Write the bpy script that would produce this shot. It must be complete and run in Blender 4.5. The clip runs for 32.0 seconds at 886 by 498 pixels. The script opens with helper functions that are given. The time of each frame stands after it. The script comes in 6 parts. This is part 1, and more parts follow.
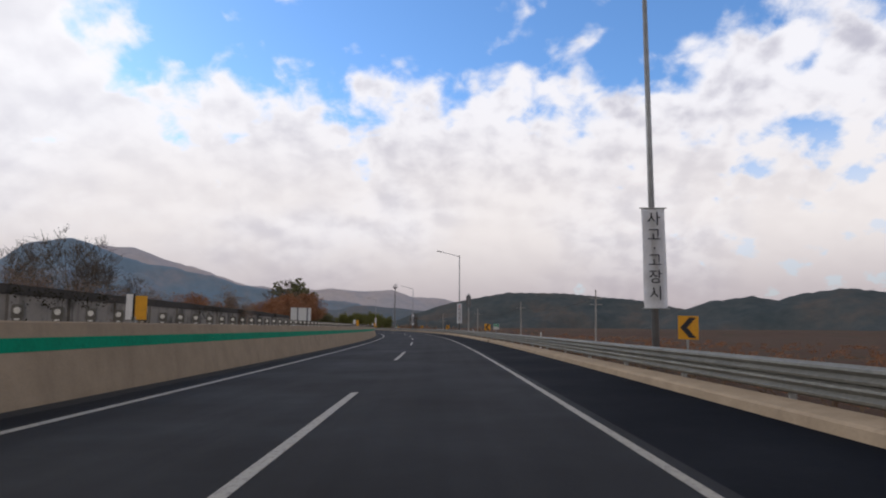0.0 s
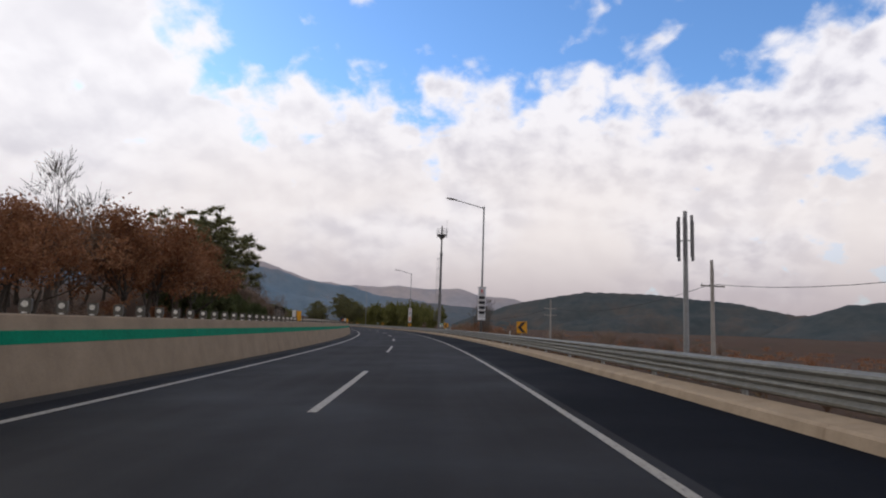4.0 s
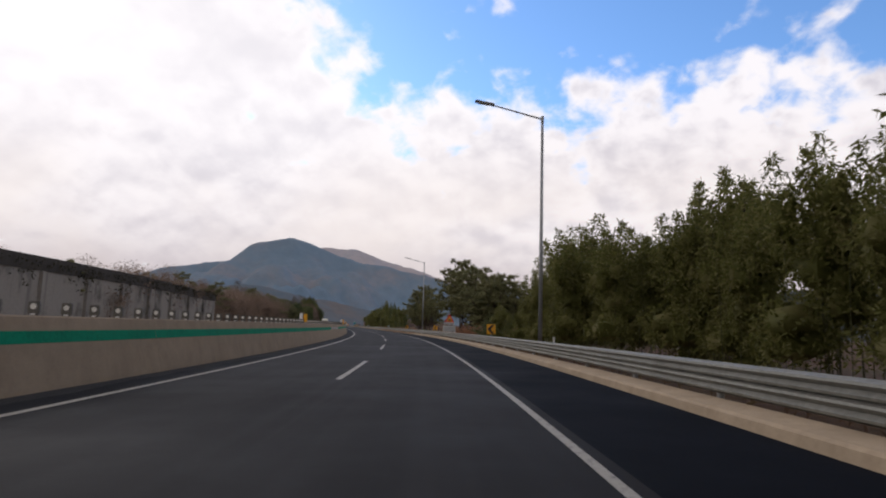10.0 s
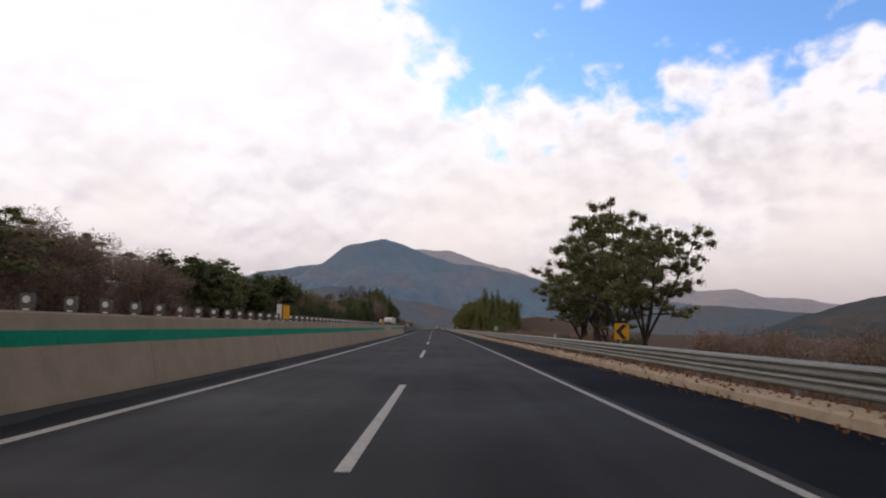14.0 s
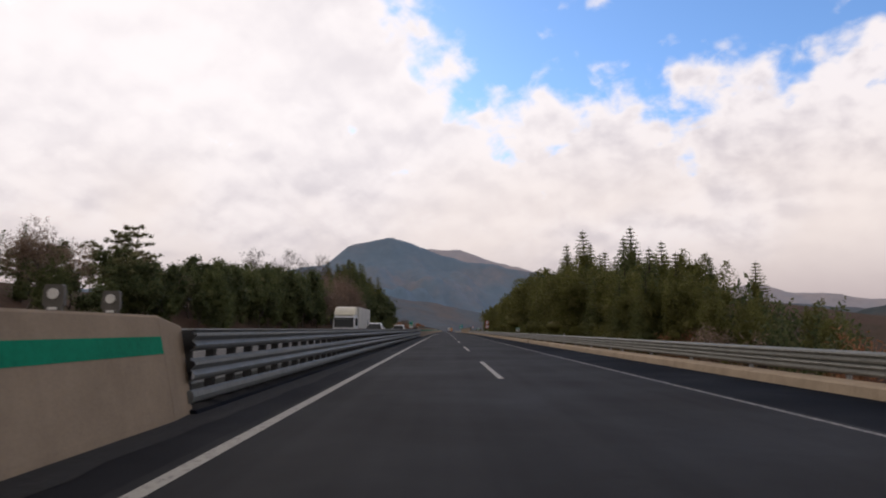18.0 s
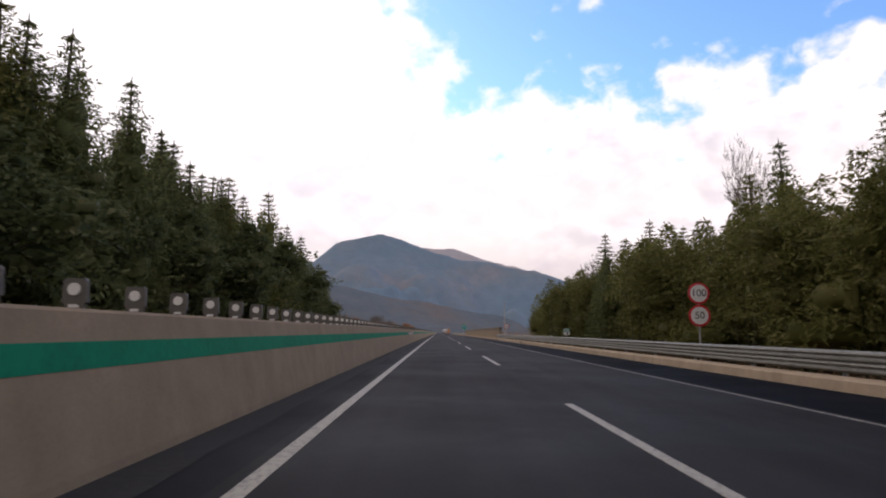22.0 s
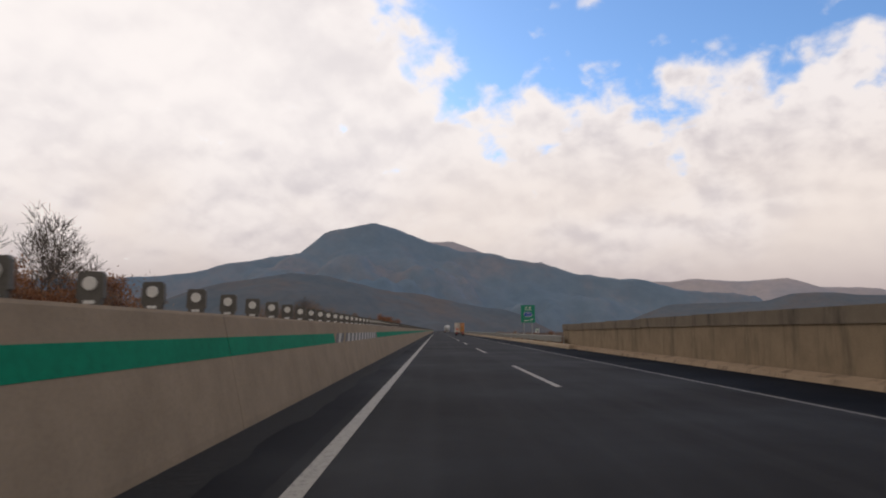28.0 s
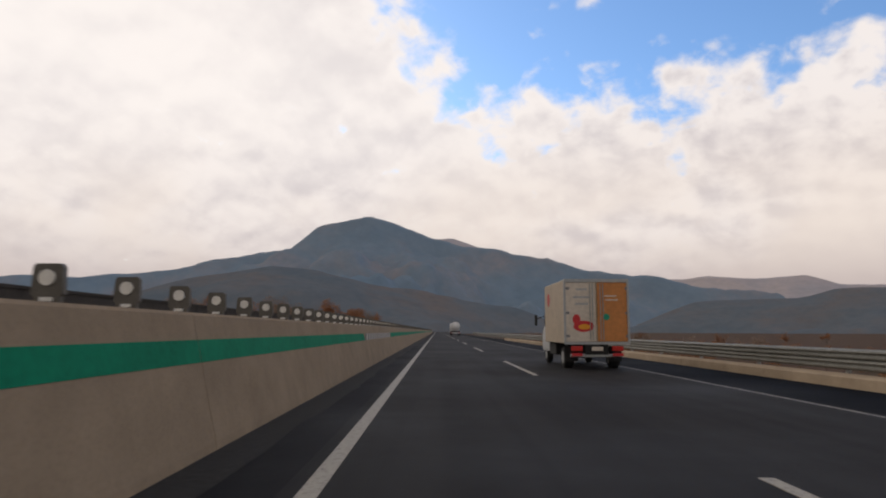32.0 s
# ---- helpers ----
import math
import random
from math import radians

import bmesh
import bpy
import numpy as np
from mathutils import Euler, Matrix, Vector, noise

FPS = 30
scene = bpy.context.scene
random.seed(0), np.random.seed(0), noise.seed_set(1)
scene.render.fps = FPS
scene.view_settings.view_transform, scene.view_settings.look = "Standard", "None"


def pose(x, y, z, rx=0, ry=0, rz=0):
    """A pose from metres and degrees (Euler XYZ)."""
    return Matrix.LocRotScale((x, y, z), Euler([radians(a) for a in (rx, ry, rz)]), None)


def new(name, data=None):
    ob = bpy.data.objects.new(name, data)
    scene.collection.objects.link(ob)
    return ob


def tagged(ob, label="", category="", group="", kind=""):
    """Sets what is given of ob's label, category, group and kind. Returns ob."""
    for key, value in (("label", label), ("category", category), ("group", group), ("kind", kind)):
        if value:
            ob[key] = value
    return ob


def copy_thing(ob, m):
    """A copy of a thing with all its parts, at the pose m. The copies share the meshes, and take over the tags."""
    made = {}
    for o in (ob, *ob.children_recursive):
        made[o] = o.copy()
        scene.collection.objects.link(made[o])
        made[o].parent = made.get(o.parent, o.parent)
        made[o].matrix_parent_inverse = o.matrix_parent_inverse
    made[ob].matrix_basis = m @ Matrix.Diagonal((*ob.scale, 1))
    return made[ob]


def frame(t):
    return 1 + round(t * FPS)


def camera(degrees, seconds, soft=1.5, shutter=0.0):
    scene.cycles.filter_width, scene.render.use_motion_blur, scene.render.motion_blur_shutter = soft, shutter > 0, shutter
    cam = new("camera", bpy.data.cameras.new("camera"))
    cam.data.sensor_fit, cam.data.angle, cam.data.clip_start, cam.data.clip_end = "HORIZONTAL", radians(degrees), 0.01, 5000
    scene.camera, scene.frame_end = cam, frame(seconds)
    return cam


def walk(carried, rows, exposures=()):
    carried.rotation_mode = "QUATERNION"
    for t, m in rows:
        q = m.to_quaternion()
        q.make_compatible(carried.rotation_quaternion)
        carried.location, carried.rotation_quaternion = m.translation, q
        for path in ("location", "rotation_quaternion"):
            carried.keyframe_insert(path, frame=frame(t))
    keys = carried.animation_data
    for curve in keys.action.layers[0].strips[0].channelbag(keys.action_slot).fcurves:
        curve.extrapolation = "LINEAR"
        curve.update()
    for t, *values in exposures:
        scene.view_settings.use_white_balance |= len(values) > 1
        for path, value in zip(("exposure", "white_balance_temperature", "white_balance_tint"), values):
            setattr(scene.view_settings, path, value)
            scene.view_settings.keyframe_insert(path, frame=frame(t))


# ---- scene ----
FOV = 68.39
ROWS = [  # seconds, x, y, z, pitch, roll, yaw
    (0.0, 1.550, 0.930, 1.181, 6.819, -0.276, -0.050),
    (0.5, 1.417, 15.202, 1.168, 6.774, -0.494, 0.192),
    (1.0, 1.171, 29.503, 1.156, 6.730, -0.712, 0.569),
    (1.5, 0.886, 43.834, 1.146, 6.679, -0.991, 1.176),
    (2.0, 0.418, 58.190, 1.137, 6.629, -1.270, 1.910),
    (2.5, -0.212, 72.585, 1.131, 6.623, -1.514, 2.851),
    (3.0, -1.074, 87.026, 1.125, 6.617, -1.758, 3.873),
    (3.5, -2.265, 101.501, 1.118, 6.673, -1.806, 4.828),
    (4.0, -3.730, 116.009, 1.109, 6.728, -1.853, 5.836),
    (4.5, -5.487, 130.525, 1.100, 6.784, -1.901, 6.936),
    (5.0, -7.533, 145.029, 1.091, 6.840, -1.949, 8.066),
    (5.5, -9.805, 159.525, 1.084, 6.780, -2.012, 9.235),
    (6.0, -12.376, 173.998, 1.078, 6.720, -2.076, 10.394),
    (6.5, -15.263, 188.411, 1.071, 6.746, -2.033, 11.688),
    (7.0, -18.427, 202.738, 1.063, 6.772, -1.990, 12.967),
    (7.5, -21.999, 216.941, 1.052, 6.834, -1.980, 14.081),
    (8.0, -25.836, 231.044, 1.044, 6.896, -1.970, 15.181),
    (8.5, -29.786, 245.023, 1.044, 6.925, -1.993, 16.148),
    (9.0, -33.954, 258.784, 1.047, 6.953, -2.015, 17.108),
    (9.5, -38.199, 272.370, 1.058, 6.963, -1.827, 18.055),
    (10.0, -42.659, 285.735, 1.071, 6.973, -1.639, 19.026),
    (10.5, -47.359, 298.892, 1.086, 7.008, -1.412, 20.183),
    (11.0, -52.285, 311.868, 1.101, 7.043, -1.185, 21.311),
    (11.5, -57.723, 324.532, 1.110, 7.087, -1.289, 22.700),
    (12.0, -63.351, 337.005, 1.122, 7.131, -1.392, 24.043),
    (12.5, -69.296, 349.268, 1.133, 7.090, -1.484, 25.295),
    (13.0, -75.422, 361.420, 1.147, 7.050, -1.576, 26.418),
    (13.5, -81.635, 373.507, 1.164, 7.011, -1.327, 26.976),
    (14.0, -87.972, 385.512, 1.184, 6.972, -1.079, 27.399),
    (14.5, -94.415, 397.466, 1.206, 7.013, -0.823, 27.870),
    (15.0, -100.952, 409.400, 1.229, 7.054, -0.567, 28.240),
    (15.5, -107.667, 421.269, 1.253, 7.043, -0.488, 28.286),
    (16.0, -114.434, 433.141, 1.279, 7.031, -0.409, 28.234),
    (16.5, -121.184, 445.081, 1.307, 6.997, -0.337, 28.251),
    (17.0, -127.982, 457.084, 1.336, 6.962, -0.265, 28.227),
    (17.5, -134.730, 469.204, 1.368, 7.052, -0.233, 28.256),
    (18.0, -141.508, 481.396, 1.400, 7.142, -0.201, 28.252),
    (18.5, -148.324, 493.636, 1.433, 7.099, -0.161, 28.097),
    (19.0, -155.151, 505.919, 1.466, 7.056, -0.120, 27.942),
    (19.5, -161.883, 518.299, 1.499, 7.110, -0.119, 27.838),
    (20.0, -168.626, 530.721, 1.533, 7.163, -0.119, 27.741),
    (20.5, -175.320, 543.194, 1.566, 7.095, -0.049, 27.687),
    (21.0, -182.011, 555.673, 1.600, 7.026, 0.022, 27.644),
    (21.5, -188.704, 568.154, 1.632, 7.153, -0.090, 27.646),
    (22.0, -195.397, 580.639, 1.662, 7.280, -0.202, 27.648),
    (22.5, -202.114, 593.088, 1.688, 7.292, -0.247, 27.752),
    (23.0, -208.807, 605.497, 1.712, 7.304, -0.292, 27.856),
    (23.5, -215.440, 617.887, 1.733, 7.270, -0.314, 27.770),
    (24.0, -222.050, 630.237, 1.752, 7.235, -0.336, 27.684),
    (24.5, -228.632, 642.582, 1.768, 7.178, -0.348, 27.672),
    (25.0, -235.218, 654.936, 1.781, 7.121, -0.360, 27.661),
    (25.5, -241.848, 667.279, 1.792, 7.112, -0.332, 27.592),
    (26.0, -248.483, 679.632, 1.801, 7.102, -0.305, 27.524),
    (26.5, -255.142, 692.020, 1.807, 7.106, -0.282, 27.502),
    (27.0, -261.835, 704.474, 1.810, 7.110, -0.259, 27.481),
    (27.5, -268.522, 717.016, 1.811, 7.083, -0.215, 27.482),
    (28.0, -275.244, 729.624, 1.809, 7.057, -0.172, 27.483),
    (28.5, -281.968, 742.317, 1.804, 7.058, -0.170, 27.441),
    (29.0, -288.729, 755.078, 1.798, 7.059, -0.167, 27.399),
    (29.5, -295.571, 767.881, 1.790, 7.086, -0.180, 27.399),
    (30.0, -302.449, 780.753, 1.781, 7.114, -0.192, 27.398),
    (30.5, -309.363, 793.641, 1.771, 7.085, -0.148, 27.419),
    (31.0, -316.271, 806.517, 1.759, 7.057, -0.105, 27.440),
    (31.5, -323.143, 819.396, 1.747, 7.074, -0.087, 27.457),
    (32.0, -330.009, 832.264, 1.733, 7.091, -0.069, 27.474),
]
CURVE = [-18.9, 38.4, 95.7, 127.8, 139.4, 133.7, 128.7, 144, 125.8, 62.3, 14.1, -5.3, -5.3, -0.5, -0.5, -0.4, -0.2, 0.1, 0.2, 0, -0.5, -0.1, 0, 0, 0, -0, -0, 0]  # bends per 100 km, every 50 m from -50 m
BANK = [0.0137, 0.0143, 0.0285, 0.0318, 0.0233, 0.0098, 0.0049, 0.0015, 0.002, 0.0006, 0.0007, 0.0001, 0, 0, 0]  # cross fall, every 100 m from -100 m
GRADE = [-0.00084, -0.00105, -0.00067, -0.00061, 0.00107, 0.0018, 0.00236, 0.0023, 0.00094, -0.00037, -0.00095, -0.00105, -0.00067, -0.00046, -0.00037]
cam = camera(FOV, 32.0, soft=2.0, shutter=0.05)
walk(cam, [(t, pose(x, y, z, 90 + p, r, w)) for t, x, y, z, p, r, w in ROWS],
     exposures=[(0.0, -0.24, 6050, 13), (8.0, -0.22, 6200, 15), (13.0, -0.12, 6250, 16), (15.0, -0.18, 6300, 17), (18.0, -0.26, 6400, 17), (20.0, 0.0, 6400, 18), (22.0, 0.10, 6350, 20), (24.0, 0.06, 6350, 19), (25.0, -0.24, 6400, 17), (28.0, -0.34, 6550, 15), (32.0, -0.34, 6650, 14)])

# ---- the road's line ----
STEP = 2.0
SG = np.arange(-4000.0, 5001.0, STEP)
_k = np.interp(SG, np.arange(-50, 1301, 50.0), np.array(CURVE) * 1e-5)
_k[(SG < -50) | (SG > 1250)] = 0.0
_b = np.interp(SG, np.arange(-100, 1301, 100.0), BANK)
_g = np.interp(SG, np.arange(-100, 1301, 100.0), GRADE)
_g[(SG < -100) | (SG > 1300)] = 0.0


def summed(a):
    return np.concatenate([[0], np.cumsum((a[1:] + a[:-1]) / 2 * STEP)])


_th = summed(_k)
_th -= np.interp(0, SG, _th)
_mid = (_th[1:] + _th[:-1]) / 2
_cx = np.concatenate([[0], np.cumsum(-np.sin(_mid) * STEP)])
_cy = np.concatenate([[0], np.cumsum(np.cos(_mid) * STEP)])
_cz = summed(_g)
_cx -= np.interp(0, SG, _cx)
_cy -= np.interp(0, SG, _cy)
_cz -= np.interp(0, SG, _cz)


def road_points(s, d, z=0.0):
    """World places at s metres along the road, d metres to the left of the lane line, z above the road."""
    s, d, z = np.broadcast_arrays(np.asarray(s, float), np.asarray(d, float), np.asarray(z, float))
    th, cx, cy, cz, b = (np.interp(s, SG, a) for a in (_th, _cx, _cy, _cz, _b))
    return np.stack([cx - np.cos(th) * d, cy - np.sin(th) * d, cz - np.clip(d, -8, 18) * b + z], -1)


def at(s, d, z=0.0, turn=0.0, lean=0.0, size=1.0):
    """A pose on the road plan: local y runs ahead, x to the right."""
    p = road_points(s, d, z)
    return Matrix.Translation([float(v) for v in p]) @ Euler((0, radians(lean), float(np.interp(s, SG, _th)) + radians(turn))).to_matrix().to_4x4() @ Matrix.Diagonal((size, size, size, 1))


# ---- sky and sun ----
world = bpy.data.worlds.new("sky")
scene.world = world
world.use_nodes = True
wt = world.node_tree
wt.nodes.clear()


def wmath(op, a, b=None, clamp=False):
    n = wt.nodes.new("ShaderNodeMath")
    n.operation, n.use_clamp = op, clamp
    for i, v in enumerate((a, b)):
        if v is None:
            continue
        if isinstance(v, (int, float)):
            n.inputs[i].default_value = v
        else:
            wt.links.new(v, n.inputs[i])
    return n.outputs[0]


def wrange(v, a, b, c=0.0, d=1.0):
    n = wt.nodes.new("ShaderNodeMapRange")
    n.interpolation_type = "SMOOTHSTEP"
    wt.links.new(v, n.inputs[0])
    for i, q in enumerate((a, b, c, d)):
        n.inputs[i + 1].default_value = q
    return n.outputs[0]


def wmix(f, a, b):
    n = wt.nodes.new("ShaderNodeMix")
    n.data_type = "RGBA"
    for i, v in ((0, f), (6, a), (7, b)):
        if isinstance(v, (int, float)):
            n.inputs[i].default_value = v
        elif isinstance(v, tuple):
            n.inputs[i].default_value = (*v, 1)
        else:
            wt.links.new(v, n.inputs[i])
    return n.outputs[2]


def wnoise(vec, scale, detail, rough, off=0.0, dist=0.0):
    n = wt.nodes.new("ShaderNodeTexNoise")
    n.noise_dimensions = "4D"
    n.inputs["W"].default_value = off
    n.inputs["Scale"].default_value, n.inputs["Detail"].default_value = scale, detail
    n.inputs["Roughness"].default_value, n.inputs["Distortion"].default_value = rough, dist
    wt.links.new(vec, n.inputs["Vector"])
    return n.outputs["Fac"]


SUN_UP, SUN_TURN = 24.0, 62.0     # degrees above the horizon; degrees to the left of the first heading
sky = wt.nodes.new("ShaderNodeTexSky")
sky.sky_type, sky.sun_disc = "NISHITA", False
sky.sun_elevation, sky.sun_rotation = radians(SUN_UP), radians(-SUN_TURN)
sky.air_density, sky.dust_density = 1.0, 0.6
coord = wt.nodes.new("ShaderNodeTexCoord").outputs["Generated"]
sep = wt.nodes.new("ShaderNodeSeparateXYZ")
wt.links.new(coord, sep.inputs[0])
X, Y, Z = sep.outputs
low = wmath("ADD", wmath("MAXIMUM", Z, 0.0), 0.60)
layer = wt.nodes.new("ShaderNodeCombineXYZ")
wt.links.new(wmath("DIVIDE", X, low), layer.inputs[0])
wt.links.new(wmath("DIVIDE", Y, low), layer.inputs[1])
LV = layer.outputs[0]
# degrees above the lower edge of the clear part of the sky, which climbs to the left and, slower, to the right
azim = wmath("MULTIPLY", wmath("ARCTAN2", wmath("MULTIPLY", X, -1.0), Y), 57.3)
elev = wmath("MULTIPLY", wmath("ARCSINE", Z), 57.3)
edge = wmath("ADD", wmath("MULTIPLY", wmath("MAXIMUM", wmath("SUBTRACT", azim, 24.0), 0.0), 0.85),
             wmath("MULTIPLY", wmath("MAXIMUM", wmath("SUBTRACT", wmath("MULTIPLY", azim, -1.0), 14.0), 0.0), 0.14))
over = wmath("SUBTRACT", wmath("SUBTRACT", elev, 18.0), edge)
clear = wmath("MAXIMUM", wmath("MULTIPLY", wrange(over, -7.0, 9.0), wrange(elev, 46.0, 33.0)), wmath("MULTIPLY", wrange(X, 0.05, 0.50), 0.31))
puffs = wnoise(LV, 17.0, 5.0, 0.50, 3.1, 0.2)
flocks = wnoise(LV, 4.2, 3.0, 0.45, 7.7, 0.2)
dens = wmath("ADD", puffs, wmath("MULTIPLY", flocks, 0.55))
least = wmath("ADD", wmath("MULTIPLY", clear, 0.52), 0.45)
body = wmath("SUBTRACT", dens, least)
cloud = wmath("MAXIMUM", wrange(body, -0.11, 0.13), wrange(elev, 19.0, 7.0, 0.0, 0.75))
# light and shade on the clouds: each billow is bright on the sun's side and grey beneath
towards = wt.nodes.new("ShaderNodeVectorMath")
towards.operation = "ADD"
towards.inputs[1].default_value = (-0.018, 0.024, 0.0)
wt.links.new(LV, towards.inputs[0])
relief = wmath("SUBTRACT", wnoise(LV, 14.0, 4.0, 0.48, 15.9, 0.2), wnoise(towards.outputs[0], 14.0, 4.0, 0.48, 15.9, 0.2))
banks = wnoise(LV, 3.0, 4.0, 0.46, 11.3, 0.3)
tone = wmath("ADD", wmath("MULTIPLY", relief, wrange(X, -0.55, 0.25, 1.3, 2.4)), wmath("MULTIPLY", wmath("SUBTRACT", banks, 0.5), 1.5))
tone = wmath("SUBTRACT", wmath("ADD", tone, 0.74), wmath("MULTIPLY", wrange(body, 0.12, 0.55), 0.28))
tone = wmath("ADD", tone, wrange(body, 0.22, -0.02, 0.0, 0.45))
bright = wmix(wrange(tone, 0.0, 1.0), (0.655, 0.63, 0.675), (1.12, 1.08, 1.045))
streak = wnoise(LV, 2.2, 4.0, 0.5, 5.2)
warm = wmix(wmath("MULTIPLY", wrange(streak, 0.38, 0.60, 0.35, 0.9), wrange(Z, 0.36, 0.13)), bright, (1.07, 0.975, 0.875))
side = wmath("ADD", wmath("MULTIPLY", X, -0.80), wmath("MULTIPLY", Y, 0.30))
glow = wmix(wmath("MULTIPLY", wrange(side, 0.30, 0.78, 0.0, 0.70), wrange(Z, 0.13, 0.36, 0.05, 1.0)), warm, (1.25, 1.21, 1.15))
back = wmix(wrange(Y, -0.35, 0.40), (0.72, 0.665, 0.60), glow)
roof = wmix(wrange(elev, 36.0, 52.0), back, (0.47, 0.445, 0.425))
hazy = wmix(wrange(Z, -0.01, 0.17), (0.54, 0.455, 0.445), roof)
blue = wt.nodes.new("ShaderNodeMix")
blue.data_type, blue.blend_type = "RGBA", "MULTIPLY"
blue.inputs[0].default_value = 1.0
blue.inputs[7].default_value = (0.135, 0.185, 0.235, 1)
wt.links.new(sky.outputs[0], blue.inputs[6])
whole = wmix(cloud, blue.outputs[2], hazy)
bg = wt.nodes.new("ShaderNodeBackground")
wt.links.new(whole, bg.inputs[0])
bg.inputs[1].default_value = 1.0
wt.links.new(bg.outputs[0], wt.nodes.new("ShaderNodeOutputWorld").inputs[0])

sun = new("sun", bpy.data.lights.new("sun", "SUN"))
sun.data.energy, sun.data.angle, sun.data.color = 0.35, radians(14), (1.0, 0.93, 0.84)
sun.matrix_world = Euler((radians(90 - SUN_UP), 0, radians(SUN_TURN + 180))).to_matrix().to_4x4()

# ---- materials ----


class Nodes:
    """A node material in the making."""

    def __init__(self, name, rough=0.7, metal=0.0):
        self.m = bpy.data.materials.new(name)
        self.m.use_nodes = True
        self.t = self.m.node_tree
        self.p = self.t.nodes["Principled BSDF"]
        self.p.inputs["Roughness"].default_value, self.p.inputs["Metallic"].default_value = rough, metal
        self.obj = self.t.nodes.new("ShaderNodeTexCoord").outputs["Object"]
        self.pos = self.t.nodes.new("ShaderNodeNewGeometry").outputs["Position"]

    def noise(self, scale, detail=4.0, rough=0.6, where="pos", stretch=None):
        v = self.pos if where == "pos" else self.obj
        if stretch:
            q = self.t.nodes.new("ShaderNodeMapping")
            q.inputs["Scale"].default_value = stretch
            self.t.links.new(v, q.inputs[0])
            v = q.outputs[0]
        n = self.t.nodes.new("ShaderNodeTexNoise")
        n.inputs["Scale"].default_value, n.inputs["Detail"].default_value, n.inputs["Roughness"].default_value = scale, detail, rough
        self.t.links.new(v, n.inputs["Vector"])
        return n.outputs["Fac"]

    def ramp(self, v, *stops):
        n = self.t.nodes.new("ShaderNodeValToRGB")
        self.t.links.new(v, n.inputs[0])
        e = n.color_ramp.elements
        while len(e) < len(stops):
            e.new(0.5)
        for q, (f, c) in zip(e, stops):
            q.position, q.color = f, (*(c if isinstance(c, tuple) else (c, c, c)), 1)
        return n.outputs[0]

    def mix(self, f, a, b, how="MIX"):
        n = self.t.nodes.new("ShaderNodeMix")
        n.data_type, n.blend_type = "RGBA", how
        for i, v in ((0, f), (6, a), (7, b)):
            if isinstance(v, (int, float)):
                n.inputs[i].default_value = v
            elif isinstance(v, tuple):
                n.inputs[i].default_value = (*v, 1)
            else:
                self.t.links.new(v, n.inputs[i])
        return n.outputs[2]

    def random(self, island=False):
        return self.t.nodes.new("ShaderNodeNewGeometry").outputs["Random Per Island"] if island else self.t.nodes.new("ShaderNodeObjectInfo").outputs["Random"]

    def bump(self, v, strength=0.3, distance=0.02):
        n = self.t.nodes.new("ShaderNodeBump")
        n.inputs["Strength"].default_value, n.inputs["Distance"].default_value = strength, distance
        self.t.links.new(v, n.inputs["Height"])
        self.t.links.new(n.outputs[0], self.p.inputs["Normal"])
        return self

    def colour(self, c):
        if isinstance(c, tuple):
            self.p.inputs["Base Color"].default_value = (*c, 1)
        else:
            self.t.links.new(c, self.p.inputs["Base Color"])
        return self

    def roughness(self, v):
        self.t.links.new(v, self.p.inputs["Roughness"])
        return self


def plain(name, c, rough=0.6, metal=0.0, wear=0.25, scale=6.0):
    """Paint, plastic or metal with faint dirt at two scales."""
    n = Nodes(name, rough, metal)
    a = n.noise(scale, 5, 0.65, "obj")
    b = n.noise(scale * 9, 3, 0.6, "obj")
    dirt = n.mix(0.5, a, b)
    dark = tuple(v * (1 - wear) * 0.9 for v in c)
    n.colour(n.ramp(dirt, (0.32, dark), (0.6, c)))
    return n.m


